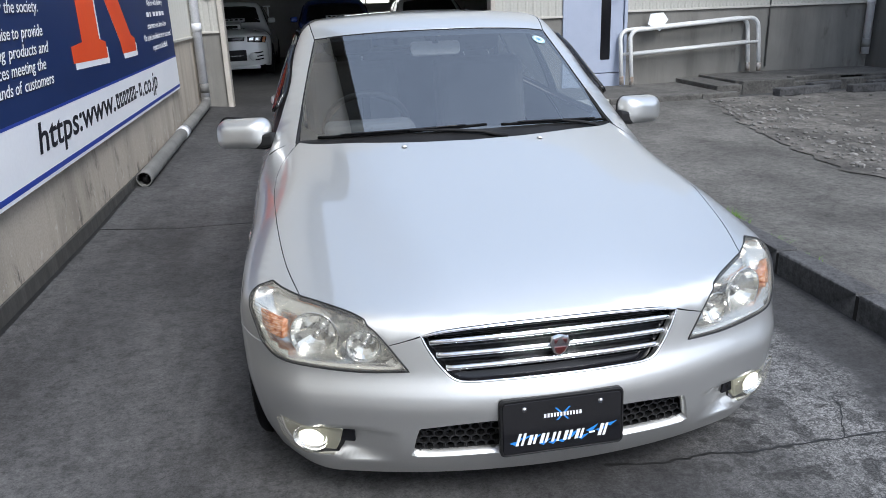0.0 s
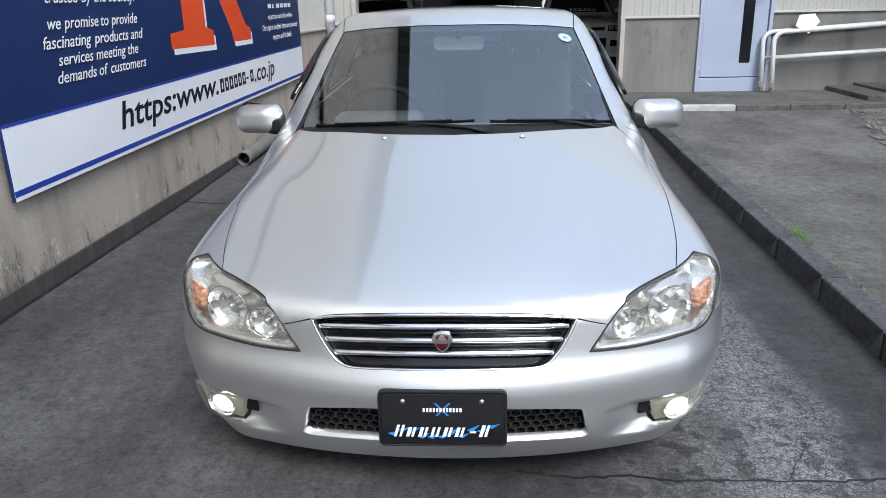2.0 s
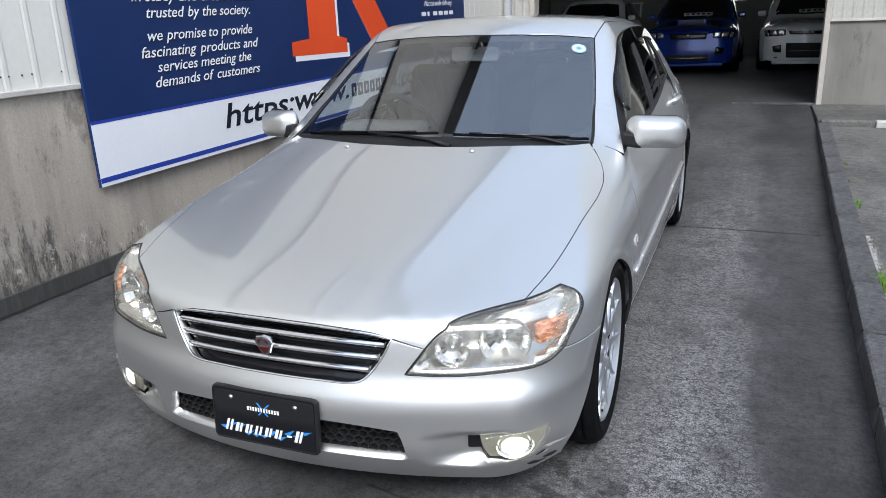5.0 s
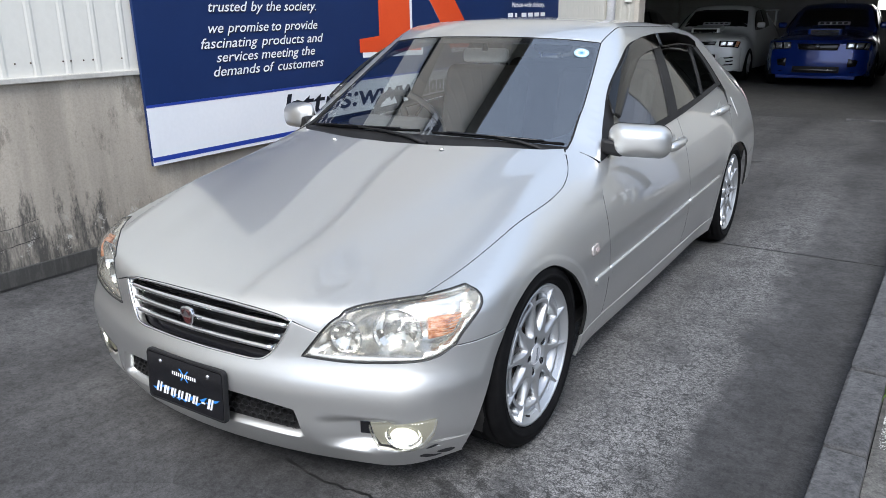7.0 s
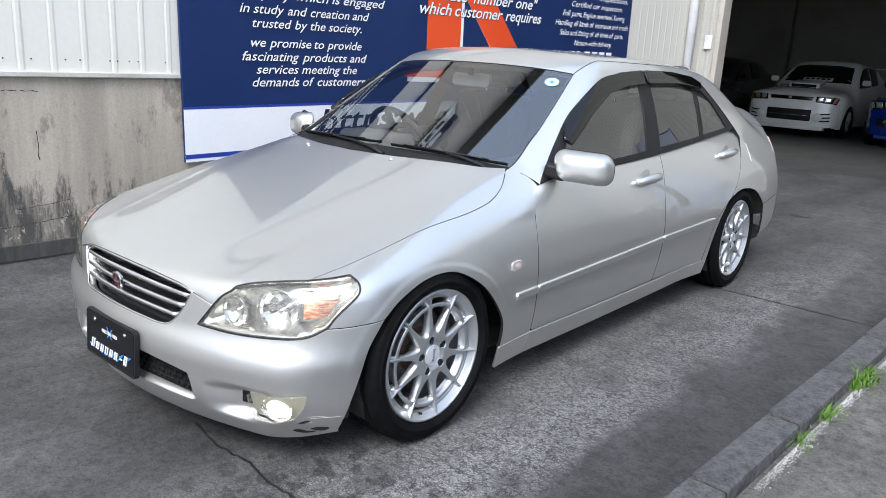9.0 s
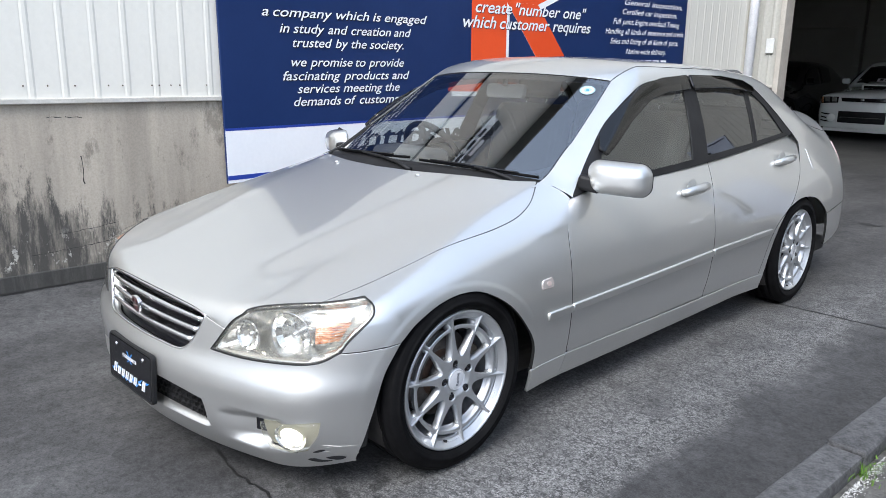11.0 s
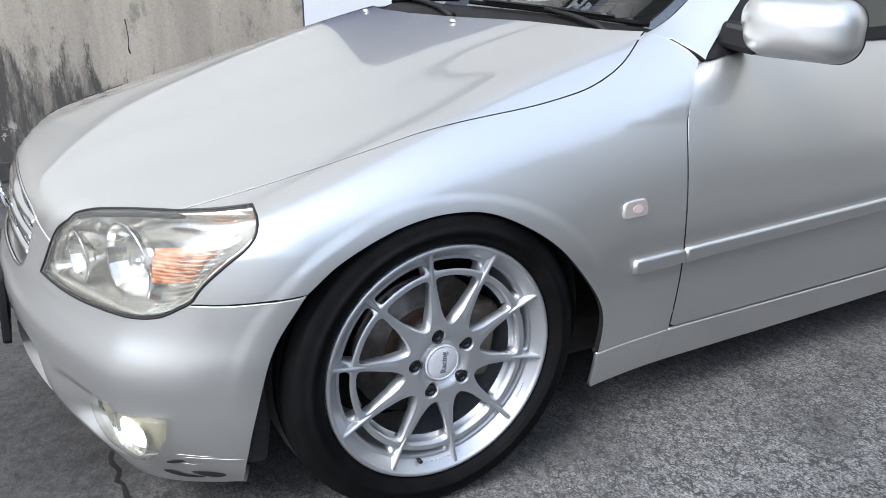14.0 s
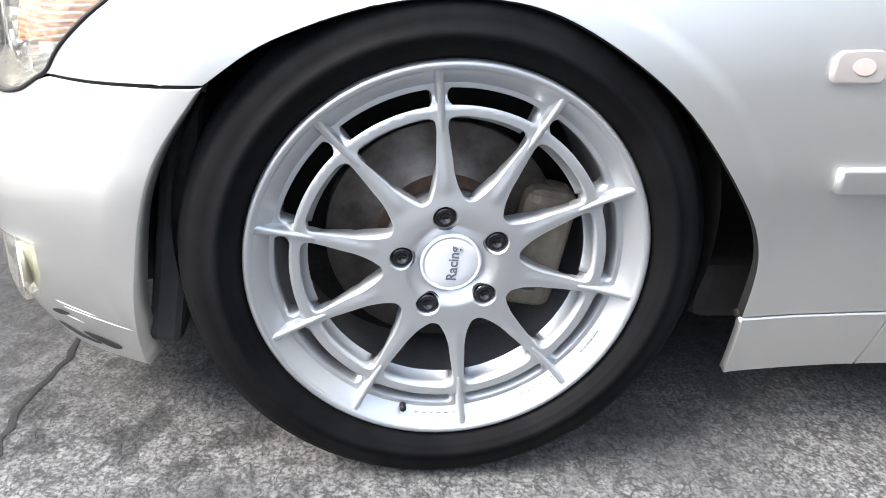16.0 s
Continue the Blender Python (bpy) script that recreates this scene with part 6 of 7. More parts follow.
wall = solo("wall_west", box(WALL_X - 0.25, WALL_X, -9.0, GATE_Y + 0.25, -0.3, 1.04), "tall stained concrete wall base with streaks", "wall", kind="structure", material=wall_concrete)
part("wall_footing", box(WALL_X, WALL_X + 0.014, -9.0, 8.55, -0.2, 0.125, 0.006), wall, "projecting concrete footing", None, footing_concrete)
part("tar_joint", mesh_of("tar_joint", [(p.x, p.y, ground_z(p.y) + gutter_rise(p.x) + 0.003) for q in jagged([(WALL_X + 0.010, -9, 0), (WALL_X + 0.010, 8.5, 0)], 0.05, 0.0, 1) for p in (q, q + Vector((0.028 + 0.012 * noise.noise((0, q.y * 6, 0)), 0, 0)))], [(2 * i, 2 * i + 1, 2 * i + 3, 2 * i + 2) for i in range(350) if 2 * i + 3 < 2 * (int(17.5 / 0.05) + 1)], tar, False), wall, "black tar joint")
part("wall_ledge", box(WALL_X - 0.02, WALL_X + 0.028, -9.0, 8.78, 1.04, 1.068, 0.004), wall, "thin cream drip ledge", None, ledge_paint)
clad = part("wall_cladding", box(WALL_X - 0.002, WALL_X + 0.003, -9.0, 8.75, 1.068, 2.95), wall, "cream ribbed steel cladding", None, cladding)
tan_sheet = mottled("tan_sheet", (0.62, 0.565, 0.47), (0.70, 0.645, 0.55), 1.2, 0.55, 30, 0.05, 0.002, 0.0, (1, 1, 0.2), dusk=0.9)
v, f = ribbed(-9.0, 8.75, 3.0, 7.0, 0.17, 0.005)
part("upper_cladding", mesh_of("upper_cladding", [(WALL_X + 0.006 + w, u, z) for u, w, z in v], f, tan_sheet, False), wall, "weathered tan ribbed sheets above the flashing")
part("flashing", box(WALL_X, WALL_X + 0.05, -9.0, 8.75, 2.965, 3.0, 0.004), wall, "dark steel flashing", None, gasket_black)
clad_panels(clad, [Matrix.Translation((WALL_X + 0.005, -9.044 + 0.169 * k, 0)) @ Matrix.Rotation(radians(90), 4, "Z") for k in range(105)], 0.169, 1.068, 2.95, 0.003, cladding)
part("wall_core", box(WALL_X - 0.25, WALL_X - 0.002, -9.0, GATE_Y + 0.25, 1.04, 7.0), wall, "", None, cladding)
part("eave", box(WALL_X - 0.4, WALL_X + 0.36, -9.0, GATE_Y + 0.4, 7.0, 7.15, 0.02), wall, "dark roof eave", None, mottled("eave_grey", (0.05, 0.045, 0.04), (0.09, 0.08, 0.07), 2))
screw_dark = material("screw_rust", (0.10, 0.07, 0.05), 0.6, 0.5)
screw_mesh = mesh_of("cladding_screw", *turned([(0.0, 0.0048), (0.003, 0.004), (0.004, 0.0)], 10), screw_dark)
for y in (-0.42, -0.24, -0.10, 0.08, 0.21, 0.40, 0.52, 0.659, 0.838, 0.917, 1.087, 1.13, 1.201, 1.256, 1.428):
    part("cladding_screw", screw_mesh, clad, "", pose(WALL_X + 0.008, y, 1.135))

# second sign, high on the wall
high_sign = solo("wall_sign", box(0, 0.03, 0.3, 2.58, 0, 0.95, 0.004), "grey and black printed sign high on the wall", "sign", pose(WALL_X + 0.03, 0, 4.3), material=mottled("sign_grey", (0.30, 0.30, 0.31), (0.36, 0.36, 0.37), 2, 0.4))
part("sign_band", box(0.0305, 0.032, 0.3, 2.58, 0.0, 0.34), high_sign, "white band", None, banner_white)
part("sign_band", box(0.0305, 0.032, 0.3, 2.58, 0.36, 0.68), high_sign, "black band", None, banner_dark)
for k in range(9):
    part("sign_bar", box(0.032, 0.034, 2.30 - 0.17 * k, 2.42 - 0.17 * k, 0.10, 0.24), high_sign, "", None, banner_dark)
for k in range(4):
    part("sign_bar", box(0.032, 0.034, 2.10 - 0.30 * k, 2.32 - 0.30 * k, 0.42, 0.62), high_sign, "", None, banner_text)


def wall_crack(points, width, seed):
    """A dark thread of uneven width in the face of the wall."""
    line = jagged([(y, z, 0.0) for y, z in points], 0.02, 0.004, seed)
    rnd = random.Random(seed + 5)
    v = []
    for i, p in enumerate(line):
        d = (line[min(i + 1, len(line) - 1)] - line[max(i - 1, 0)]).normalized()
        e = Vector((-d.y, d.x, 0)) * width * rnd.uniform(0.3, 1.2)
        v += [(WALL_X + 0.0012, p.x - e.x, p.y - e.y), (WALL_X + 0.0012, p.x + e.x, p.y + e.y)]
    part("crack", mesh_of("crack", v, [(2 * i, 2 * i + 1, 2 * i + 3, 2 * i + 2) for i in range(len(line) - 1)], tar, False), wall, "thin dark crack")


wall_crack([(0.656, 0.749), (0.661, 0.693), (0.659, 0.637), (0.664, 0.590)], 0.0032, 21)
wall_crack([(0.50, 0.322), (0.668, 0.330), (0.745, 0.341), (0.831, 0.351)], 0.0016, 22)
wall_crack([(0.35, 0.222), (0.552, 0.230), (0.691, 0.242), (0.818, 0.255)], 0.002, 23)
wall_crack([(0.50, 0.966), (0.574, 0.966)], 0.0022, 24)
wall_crack([(0.594, 0.968), (0.682, 0.960)], 0.003, 25)

# banner
banner = solo("banner", box(0, 0.02, 0, 5.56, 0, 1.80, 0.004), "large navy printed banner with white words and a red letter", "banner", Matrix.Translation((WALL_X + 0.022, 1.52, 0.515)) @ Matrix.Rotation(radians(0.6), 4, "X"), material=banner_blue)
B = Matrix.Translation((0.0205, 0, 0)) @ Matrix(((0, 0, 1), (1, 0, 0), (0, 1, 0))).to_4x4()


def strip(name, y0, y1, z0, z1, ma, lift, label=""):
    return part(name, box(0, 0.001, y0, y1, z0, z1), banner, label, pose(0.0195 + lift, 0, 0), ma)


strip("banner_band", 0.002, 5.558, 0.002, 0.342, banner_white, 0.0012, "white lower band")
strip("banner_stripe", 0.002, 5.558, 0.022, 0.050, banner_line, 0.0022, "blue stripe")
strip("banner_stripe", 0.002, 5.558, 0.336, 0.352, banner_line, 0.0022, "blue stripe")


def words(text, left, right, base, size, ma=None, lift=0.003, shear=0.28, outline=True, bold=0.0004):
    """A line of words on the banner between two places along it; each word is a part."""
    def row(nudge, l, m, fat):
        made, at = [], 0.0
        for w in text.split():
            ob = lettering("banner_word", w, size, m, banner, None, 0.0004, shear, 1.0, "LEFT", fat)
            xs = [v.co.x for v in ob.data.vertices]
            made.append((ob, at - min(xs)))
            at += max(xs) - min(xs) + size * 0.26
        k = (right - left) / (at - size * 0.26)
        for ob, dx in made:
            ob.matrix_basis = B @ Matrix.Translation((left + dx * k + nudge, base - nudge, l)) @ Matrix.Diagonal((k, 1, 1, 1))
    if outline:
        row(0.003, lift - 0.0012, banner_dark, bold + 0.0018)
    row(0.0, lift, ma or banner_text, bold)


words("a company which is engaged", 0.30, 1.715, 1.050, 0.086)
words("in study and creation and", 0.425, 1.555, 0.950, 0.086)
words("trusted by the society.", 0.52, 1.48, 0.860, 0.086)
words("we promise to provide", 0.505, 1.483, 0.735, 0.086)
words("fascinating products and", 0.435, 1.537, 0.645, 0.086)
words("services meeting the", 0.545, 1.44, 0.560, 0.086)
words("demands of customers", 0.512, 1.525, 0.475, 0.086)
for text, l, r, z in (("General inspection,", 4.35, 5.45, 1.335), ("Certified car inspection.", 4.32, 5.35, 1.245), ("Full paint, Engine overhaul, Tuning", 4.17, 5.42, 1.150), ("Handling all kinds of insurance and credit", 4.05, 5.52, 1.055), ("Sales and fitting of all kinds of parts,", 4.14, 5.42, 0.962), ("Nation-wide delivery.", 4.42, 5.18, 0.865), ("experience and know-how", 4.32, 5.24, 0.665), ("Our style is modeled from our customers'", 4.10, 5.45, 0.565), ("requests and feedback.", 4.42, 5.16, 0.470)):
    words(text, l, r, z, 0.078, outline=False, bold=0.0)
for k in range(6):
    strip("banner_bar", 4.34 + 0.15 * k, 4.34 + 0.15 * k + (0.11 if k != 1 else 0.05), 0.768, 0.808, banner_text, 0.003, "")
words("https:www.", 1.085, 2.735, 0.150, 0.225, banner_dark, 0.003, 0.2, False, 0.003)
words(".co.jp", 3.70, 4.37, 0.140, 0.225, banner_dark, 0.003, 0.2, False, 0.003)
for k in range(8):
    y = 2.79 + 0.113 * k
    strip("banner_bar", y, y + (0.088 if k != 6 else 0.055), 0.150 if k != 6 else 0.185, (0.255 if k not in (0, 4) else 0.258) if k != 6 else 0.205, banner_dark, 0.003, "")
    if k != 6:
        strip("banner_bar_gap", y + 0.032, y + 0.056, 0.178, 0.226, banner_white, 0.0038, "")


def banner_shape(name, pts, ma, lift, label=""):
    bm = bmesh.new()
    f = bm.faces.new([bm.verts.new((0, y, z)) for y, z in pts])
    out = bmesh.ops.extrude_face_region(bm, geom=[f])
    bmesh.ops.translate(bm, verts=[v for v in out["geom"] if isinstance(v, bmesh.types.BMVert)], vec=(0.001, 0, 0))
    bmesh.ops.recalc_face_normals(bm, faces=bm.faces[:])
    part(name, bm, banner, label, pose(0.0195 + lift, 0, 0), ma)


LOGO = ([(2.20, 0.66), (2.62, 0.66), (2.62, 1.72), (2.20, 1.72)], [(1.95, 0.545), (2.775, 0.525), (2.775, 0.635), (2.62, 0.661), (2.20, 0.661), (1.95, 0.645)],
        [(3.24, 0.52), (3.72, 0.515), (3.72, 0.615), (3.60, 0.645), (3.02, 1.26), (2.62, 1.26), (3.20, 0.62)], [(2.62, 1.26), (3.02, 1.261), (3.28, 1.36), (3.38, 1.50), (3.28, 1.65), (3.05, 1.72), (2.62, 1.72)])
for pts in LOGO:
    banner_shape("logo_shadow", [(y + 0.035, z - 0.04) for y, z in pts], banner_text, 0.0012, "white drop shadow")
    banner_shape("logo_shape", pts, banner_red, 0.0022, "red block strokes")
words("create \"number one\"", 2.24, 3.72, 1.165, 0.135, bold=0.0012, lift=0.0055)
words("which customer requires", 2.10, 3.80, 1.045, 0.135, bold=0.0012, lift=0.0055)


# ---- garage front ----
GZ = ground_z(GATE_Y)
DOOR_L, DOOR_R = 2.87, 3.81
north = thing("wall_north", "workshop wall with a concrete base and cream cladding", "wall", kind="structure")
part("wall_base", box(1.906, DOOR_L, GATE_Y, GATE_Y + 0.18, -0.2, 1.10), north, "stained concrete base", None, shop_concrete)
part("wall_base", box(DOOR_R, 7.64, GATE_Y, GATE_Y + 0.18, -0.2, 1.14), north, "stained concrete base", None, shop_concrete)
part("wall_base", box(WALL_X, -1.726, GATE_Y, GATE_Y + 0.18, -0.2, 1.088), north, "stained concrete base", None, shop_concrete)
# The cream cladding copied darker to bring this wall's brightness down.
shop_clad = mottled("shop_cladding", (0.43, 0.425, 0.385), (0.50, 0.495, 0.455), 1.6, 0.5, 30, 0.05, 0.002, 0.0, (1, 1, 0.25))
# Added out of view: the tall top blocks sky from the car's door reflections.
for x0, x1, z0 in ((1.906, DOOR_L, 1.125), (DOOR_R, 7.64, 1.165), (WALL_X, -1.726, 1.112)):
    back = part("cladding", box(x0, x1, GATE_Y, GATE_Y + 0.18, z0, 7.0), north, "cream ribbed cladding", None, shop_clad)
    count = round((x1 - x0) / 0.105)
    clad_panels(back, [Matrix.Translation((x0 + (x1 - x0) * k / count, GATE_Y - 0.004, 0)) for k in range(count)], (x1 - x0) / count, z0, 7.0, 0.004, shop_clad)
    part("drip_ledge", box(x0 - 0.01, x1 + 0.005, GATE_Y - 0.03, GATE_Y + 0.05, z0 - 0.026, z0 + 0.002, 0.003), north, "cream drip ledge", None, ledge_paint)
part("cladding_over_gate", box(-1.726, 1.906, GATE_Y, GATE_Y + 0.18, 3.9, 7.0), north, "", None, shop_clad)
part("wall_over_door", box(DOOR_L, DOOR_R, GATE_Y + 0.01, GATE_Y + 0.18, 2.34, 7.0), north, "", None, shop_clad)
jamb_paint = mottled("jamb_paint", (0.42, 0.39, 0.34), (0.52, 0.49, 0.44), 4, 0.45)
for x0, x1 in ((-1.726, -1.66), (1.845, 1.906)):
    part("gate_jamb", box(x0, x1, GATE_Y - 0.05, GATE_Y + 0.18, GZ - 0.05, 3.9, 0.006), north, "beige steel gate post", None, jamb_paint)
    part("gate_track", box(x0 + 0.02, x0 + 0.045, GATE_Y + 0.18, GATE_Y + 0.22, GZ - 0.05, 3.9), north, "", None, dull_chrome)
part("gate_sill", box(0.9, 1.84, GATE_Y - 0.03, GATE_Y + 0.03, GZ - 0.02, GZ + 0.02, 0.006), north, "worn threshold", None, kerb_concrete)

# side door
door_blue = mottled("pale_blue_door", (0.36, 0.405, 0.51), (0.40, 0.445, 0.55), 2, 0.4, 40, 0.03, 0.001, dusk=0.95)
door = thing("door_1", "closed pale blue steel door with a dark glazed slot", "door", kind="structure")
part("door_leaf", box(2.93, 3.757, GATE_Y - 0.005, GATE_Y + 0.035, 0.33, 2.28, 0.004), door, "", None, door_blue)
for x0, x1, z0, z1 in ((DOOR_L, 2.922, 0.12, 2.34), (3.765, DOOR_R, 0.12, 2.34), (2.922, 3.765, 2.285, 2.34)):
    part("door_frame", box(x0, x1, GATE_Y - 0.035, GATE_Y + 0.10, z0, z1, 0.004), door, "pale blue door frame", None, door_blue)
part("door_threshold", box(2.922, 3.765, GATE_Y - 0.03, GATE_Y + 0.10, 0.12, 0.318, 0.006), door, "", None, door_blue)
part("door_slot", box(3.43, 3.572, GATE_Y - 0.009, GATE_Y, 0.51, 2.1, 0.002), door, "dark narrow glazing", None, gloss_black)
part("door_knob", mesh_of("door_knob", *tube([(3.665, GATE_Y - 0.01, 1.335), (3.665, GATE_Y - 0.06, 1.335), (3.60, GATE_Y - 0.065, 1.335)], [0.012, 0.010, 0.009], 10), dull_chrome), door, "steel lever handle")
part("door_hinge", mesh_of("door_hinge", *tube([(2.926, GATE_Y - 0.012, 0.36), (2.926, GATE_Y - 0.012, 0.48)], 0.008, 8), dull_chrome), door)

# raised walk along the workshop
walk_slab = solo("walkway", box(1.80, 4.6, 7.22, GATE_Y, -0.1, 0.142, 0.01), "cracked concrete walkway in front of the workshop", "pavement", kind="structure", material=path_concrete)
part("walk_slab", box(4.6, 7.6, 7.62, GATE_Y, -0.1, 0.20, 0.01), walk_slab, "", None, path_concrete)
white_worn = mottled("worn_white", (0.36, 0.36, 0.34), (0.55, 0.55, 0.52), 6, 0.7)
x = 1.80
for k, (w, ma) in enumerate(((0.50, path_concrete), (0.62, white_worn), (0.6, path_concrete), (0.6, path_concrete), (0.5, path_concrete))):
    part("edge_block", box(x + 0.003, x + w - 0.003, 7.10, 7.215, -0.1, 0.178, 0.012), walk_slab, "worn edging block", None, ma)
    x += w
for k, (x0, x1, y0, z1) in enumerate(((4.95, 5.7, 7.60, 0.245), (5.72, 6.45, 7.72, 0.26), (6.5, 6.85, 7.80, 0.245))):
    part("edge_block", box(x0, x1, y0, y0 + 0.12, 0.0, z1, 0.014), walk_slab, "raised edging block", None, path_concrete)
part("walk_slab", box(4.95, 7.6, 7.80, GATE_Y, 0.0, 0.235, 0.01), walk_slab, "", None, path_concrete)
for x0, y0, w, turn in ((5.35, 6.95, 0.75, 8), (6.25, 6.85, 0.6, -4), (6.7, 7.15, 0.55, 3), (5.9, 7.3, 0.5, 12)):
    solo("loose_kerb_block", box(-w / 2, w / 2, -0.07, 0.07, 0, 0.10, 0.016), "loose dark kerb block lying on broken asphalt", "kerb block", pose(x0, y0, kerb_z(7) - 0.040, 0, 0, turn), "loose kerb blocks", material=kerb_concrete)

# two white tube barriers leaning on the wall
worn_foot = mottled("worn_foot", (0.20, 0.15, 0.11), (0.45, 0.44, 0.42), 14, 0.7, 90, 0.3, 0.001)


def barrier(dx, dy, dz, sway):
    pts = [(0, 0, 0), (0.0, 0.03, 0.55)] + [(0.13 - 0.13 * math.cos(a), 0.04, 0.62 + 0.13 * math.sin(a)) for a in np.linspace(0.2, math.pi / 2, 6)]
    right = [(1.93 - x, y, z + 0.10) for x, y, z in pts[::-1]]
    rail = solo("tube_barrier", mesh_of("tube_barrier", *tube(pts + right, 0.029, 12), white_steel), "white steel tube barrier leaning on the wall", "barrier", pose(3.80 + dx, 8.52 + dy, 0.162 + dz, sway), "tube barriers")
    part("cross_tube", mesh_of("cross_tube", *tube([(0.01, 0.02, 0.42), (1.92, 0.02, 0.52)], 0.021, 10), white_steel), rail, "thin cross tube")
    for x, z in ((0.0, 0.02), (1.93, 0.12)):
        part("rusty_foot", mesh_of("rusty_foot", *tube([(x, 0, z - 0.018), (x, 0.004, z + 0.10)], 0.0305, 12), worn_foot), rail, "rusted foot")


barrier(0.0, 0.0, 0.0, -6)
barrier(-0.10, 0.11, 0.0, -6)
solo("white_card", slab([(-0.10, -0.02), (0.02, -0.10), (0.11, 0.02), (0.06, 0.10), (-0.07, 0.09)], 0.004), "white card hung over the barrier", "card", pose(4.20, 8.64, 1.00, -8) @ Matrix.Diagonal((1.45, 1, 1.25, 1)), material=banner_white)
pipe_white = mottled("white_pipe", (0.62, 0.63, 0.66), (0.72, 0.73, 0.75), 4, 0.4)
pipe_grey = mottled("grey_pipe", (0.13, 0.13, 0.125), (0.22, 0.22, 0.21), 3, 0.55)


def downpipe(x, y, z0, z1, r, label):
    ob = solo("downpipe", mesh_of("downpipe", *tube([(x, y, z0), (x, y, z1)], r, 18), pipe_white), label, "pipe")
    part("pipe_collar", mesh_of("pipe_collar", *tube([(x, y, z0 + 0.10), (x, y, z0 + 0.22)], r * 1.06, 18), pipe_grey), ob, "grey pipe collar")
    part("pipe_socket", mesh_of("pipe_socket", *tube([(x, y, 1.12), (x, y, 1.22)], r * 1.12, 18), pipe_white), ob)
    return ob


downpipe(WALL_X + 0.085, 8.60, 0.26, 4.2, 0.055, "white downpipe in the wall corner")
lying = [(WALL_X + 0.085, 8.60, 0.30), (WALL_X + 0.085, 8.58, 0.24), (WALL_X + 0.088, 8.50, ground_z(8.5) + 0.101), (WALL_X + 0.092, 8.3, ground_z(8.3) + 0.092), (WALL_X + 0.10, 4.52, ground_z(4.5) + 0.088)]
pipe = solo("drain_pipe", mesh_of("drain_pipe", *tube(lying, 0.06, 20, False), pipe_grey), "grey drain pipe lying along the wall", "pipe")
# A black plug stands in for the shade in the pipe's hollow.
part("pipe_inside", mesh_of("pipe_inside", *tube([(WALL_X + 0.10, 4.60, ground_z(4.6) + 0.088), (WALL_X + 0.10, 5.3, ground_z(5.3) + 0.088)], 0.052, 20, True), gloss_black), pipe)
part("pipe_lip", mesh_of("pipe_lip", *turned([(0, 0.0505), (-0.004, 0.056), (0, 0.0605)], 24, True), pipe_grey), pipe, "", Matrix.Translation(lying[-1]) @ Matrix.Rotation(radians(90), 4, "Z"))
part("pipe_joint", mesh_of("pipe_joint", *tube([(WALL_X + 0.096, 6.45, ground_z(6.45) + 0.088), (WALL_X + 0.096, 6.65, ground_z(6.65) + 0.088)], 0.065, 20), pipe_white), pipe, "pale pipe joint")
downpipe(7.52, 8.68, 0.42, 4.2, 0.055, "white downpipe by the far wall corner")
solo("conduit", mesh_of("conduit", *tube([(5.98, GATE_Y - 0.02, 0.3), (5.98, GATE_Y - 0.02, 4.2)], 0.012, 8), pipe_grey), "thin grey conduit on the workshop wall", "conduit")
solo("switch_box", box(-0.05, 0.05, -0.02, 0.0, -0.09, 0.09, 0.008), "small white switch box on the gate post wall", "switch box", pose(-1.82, GATE_Y - 0.016, 1.59), material=white_steel)

# east wall and the open side: mostly unseen, sized and toned for car reflections
east = solo("wall_east", box(7.64, 7.85, -16.0, GATE_Y + 0.2, -0.3, 1.35), "mostly unseen wall base across the yard, darkened for reflections", "wall", kind="structure", material=stained_wall("east_concrete", (0.15, 0.15, 0.14), (0.13, 0.128, 0.12), (0.10, 0.098, 0.092)))
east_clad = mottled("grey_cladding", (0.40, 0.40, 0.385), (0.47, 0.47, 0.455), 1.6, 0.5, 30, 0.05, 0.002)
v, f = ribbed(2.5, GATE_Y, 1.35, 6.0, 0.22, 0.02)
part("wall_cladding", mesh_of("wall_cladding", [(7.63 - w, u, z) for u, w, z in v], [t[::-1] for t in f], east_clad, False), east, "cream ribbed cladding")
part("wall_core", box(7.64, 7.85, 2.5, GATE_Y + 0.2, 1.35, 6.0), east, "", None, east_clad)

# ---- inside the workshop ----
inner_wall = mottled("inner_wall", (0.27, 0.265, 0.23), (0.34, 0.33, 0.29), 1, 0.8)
room = thing("workshop_room", "dim workshop hall behind the open gate", "room", kind="structure")
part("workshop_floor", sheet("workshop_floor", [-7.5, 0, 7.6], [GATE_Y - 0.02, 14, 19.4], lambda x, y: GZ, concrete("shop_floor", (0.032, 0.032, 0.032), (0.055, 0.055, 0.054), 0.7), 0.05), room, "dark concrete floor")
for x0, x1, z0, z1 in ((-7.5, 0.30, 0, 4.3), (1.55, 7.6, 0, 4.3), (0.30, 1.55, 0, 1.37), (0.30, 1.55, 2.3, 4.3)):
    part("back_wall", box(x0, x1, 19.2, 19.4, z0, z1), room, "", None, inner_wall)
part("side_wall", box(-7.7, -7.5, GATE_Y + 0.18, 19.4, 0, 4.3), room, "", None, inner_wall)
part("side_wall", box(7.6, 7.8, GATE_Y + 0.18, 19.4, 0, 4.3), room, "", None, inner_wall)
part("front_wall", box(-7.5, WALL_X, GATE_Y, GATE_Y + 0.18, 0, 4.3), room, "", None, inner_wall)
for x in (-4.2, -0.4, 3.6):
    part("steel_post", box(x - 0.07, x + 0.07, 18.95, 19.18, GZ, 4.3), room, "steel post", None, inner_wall)
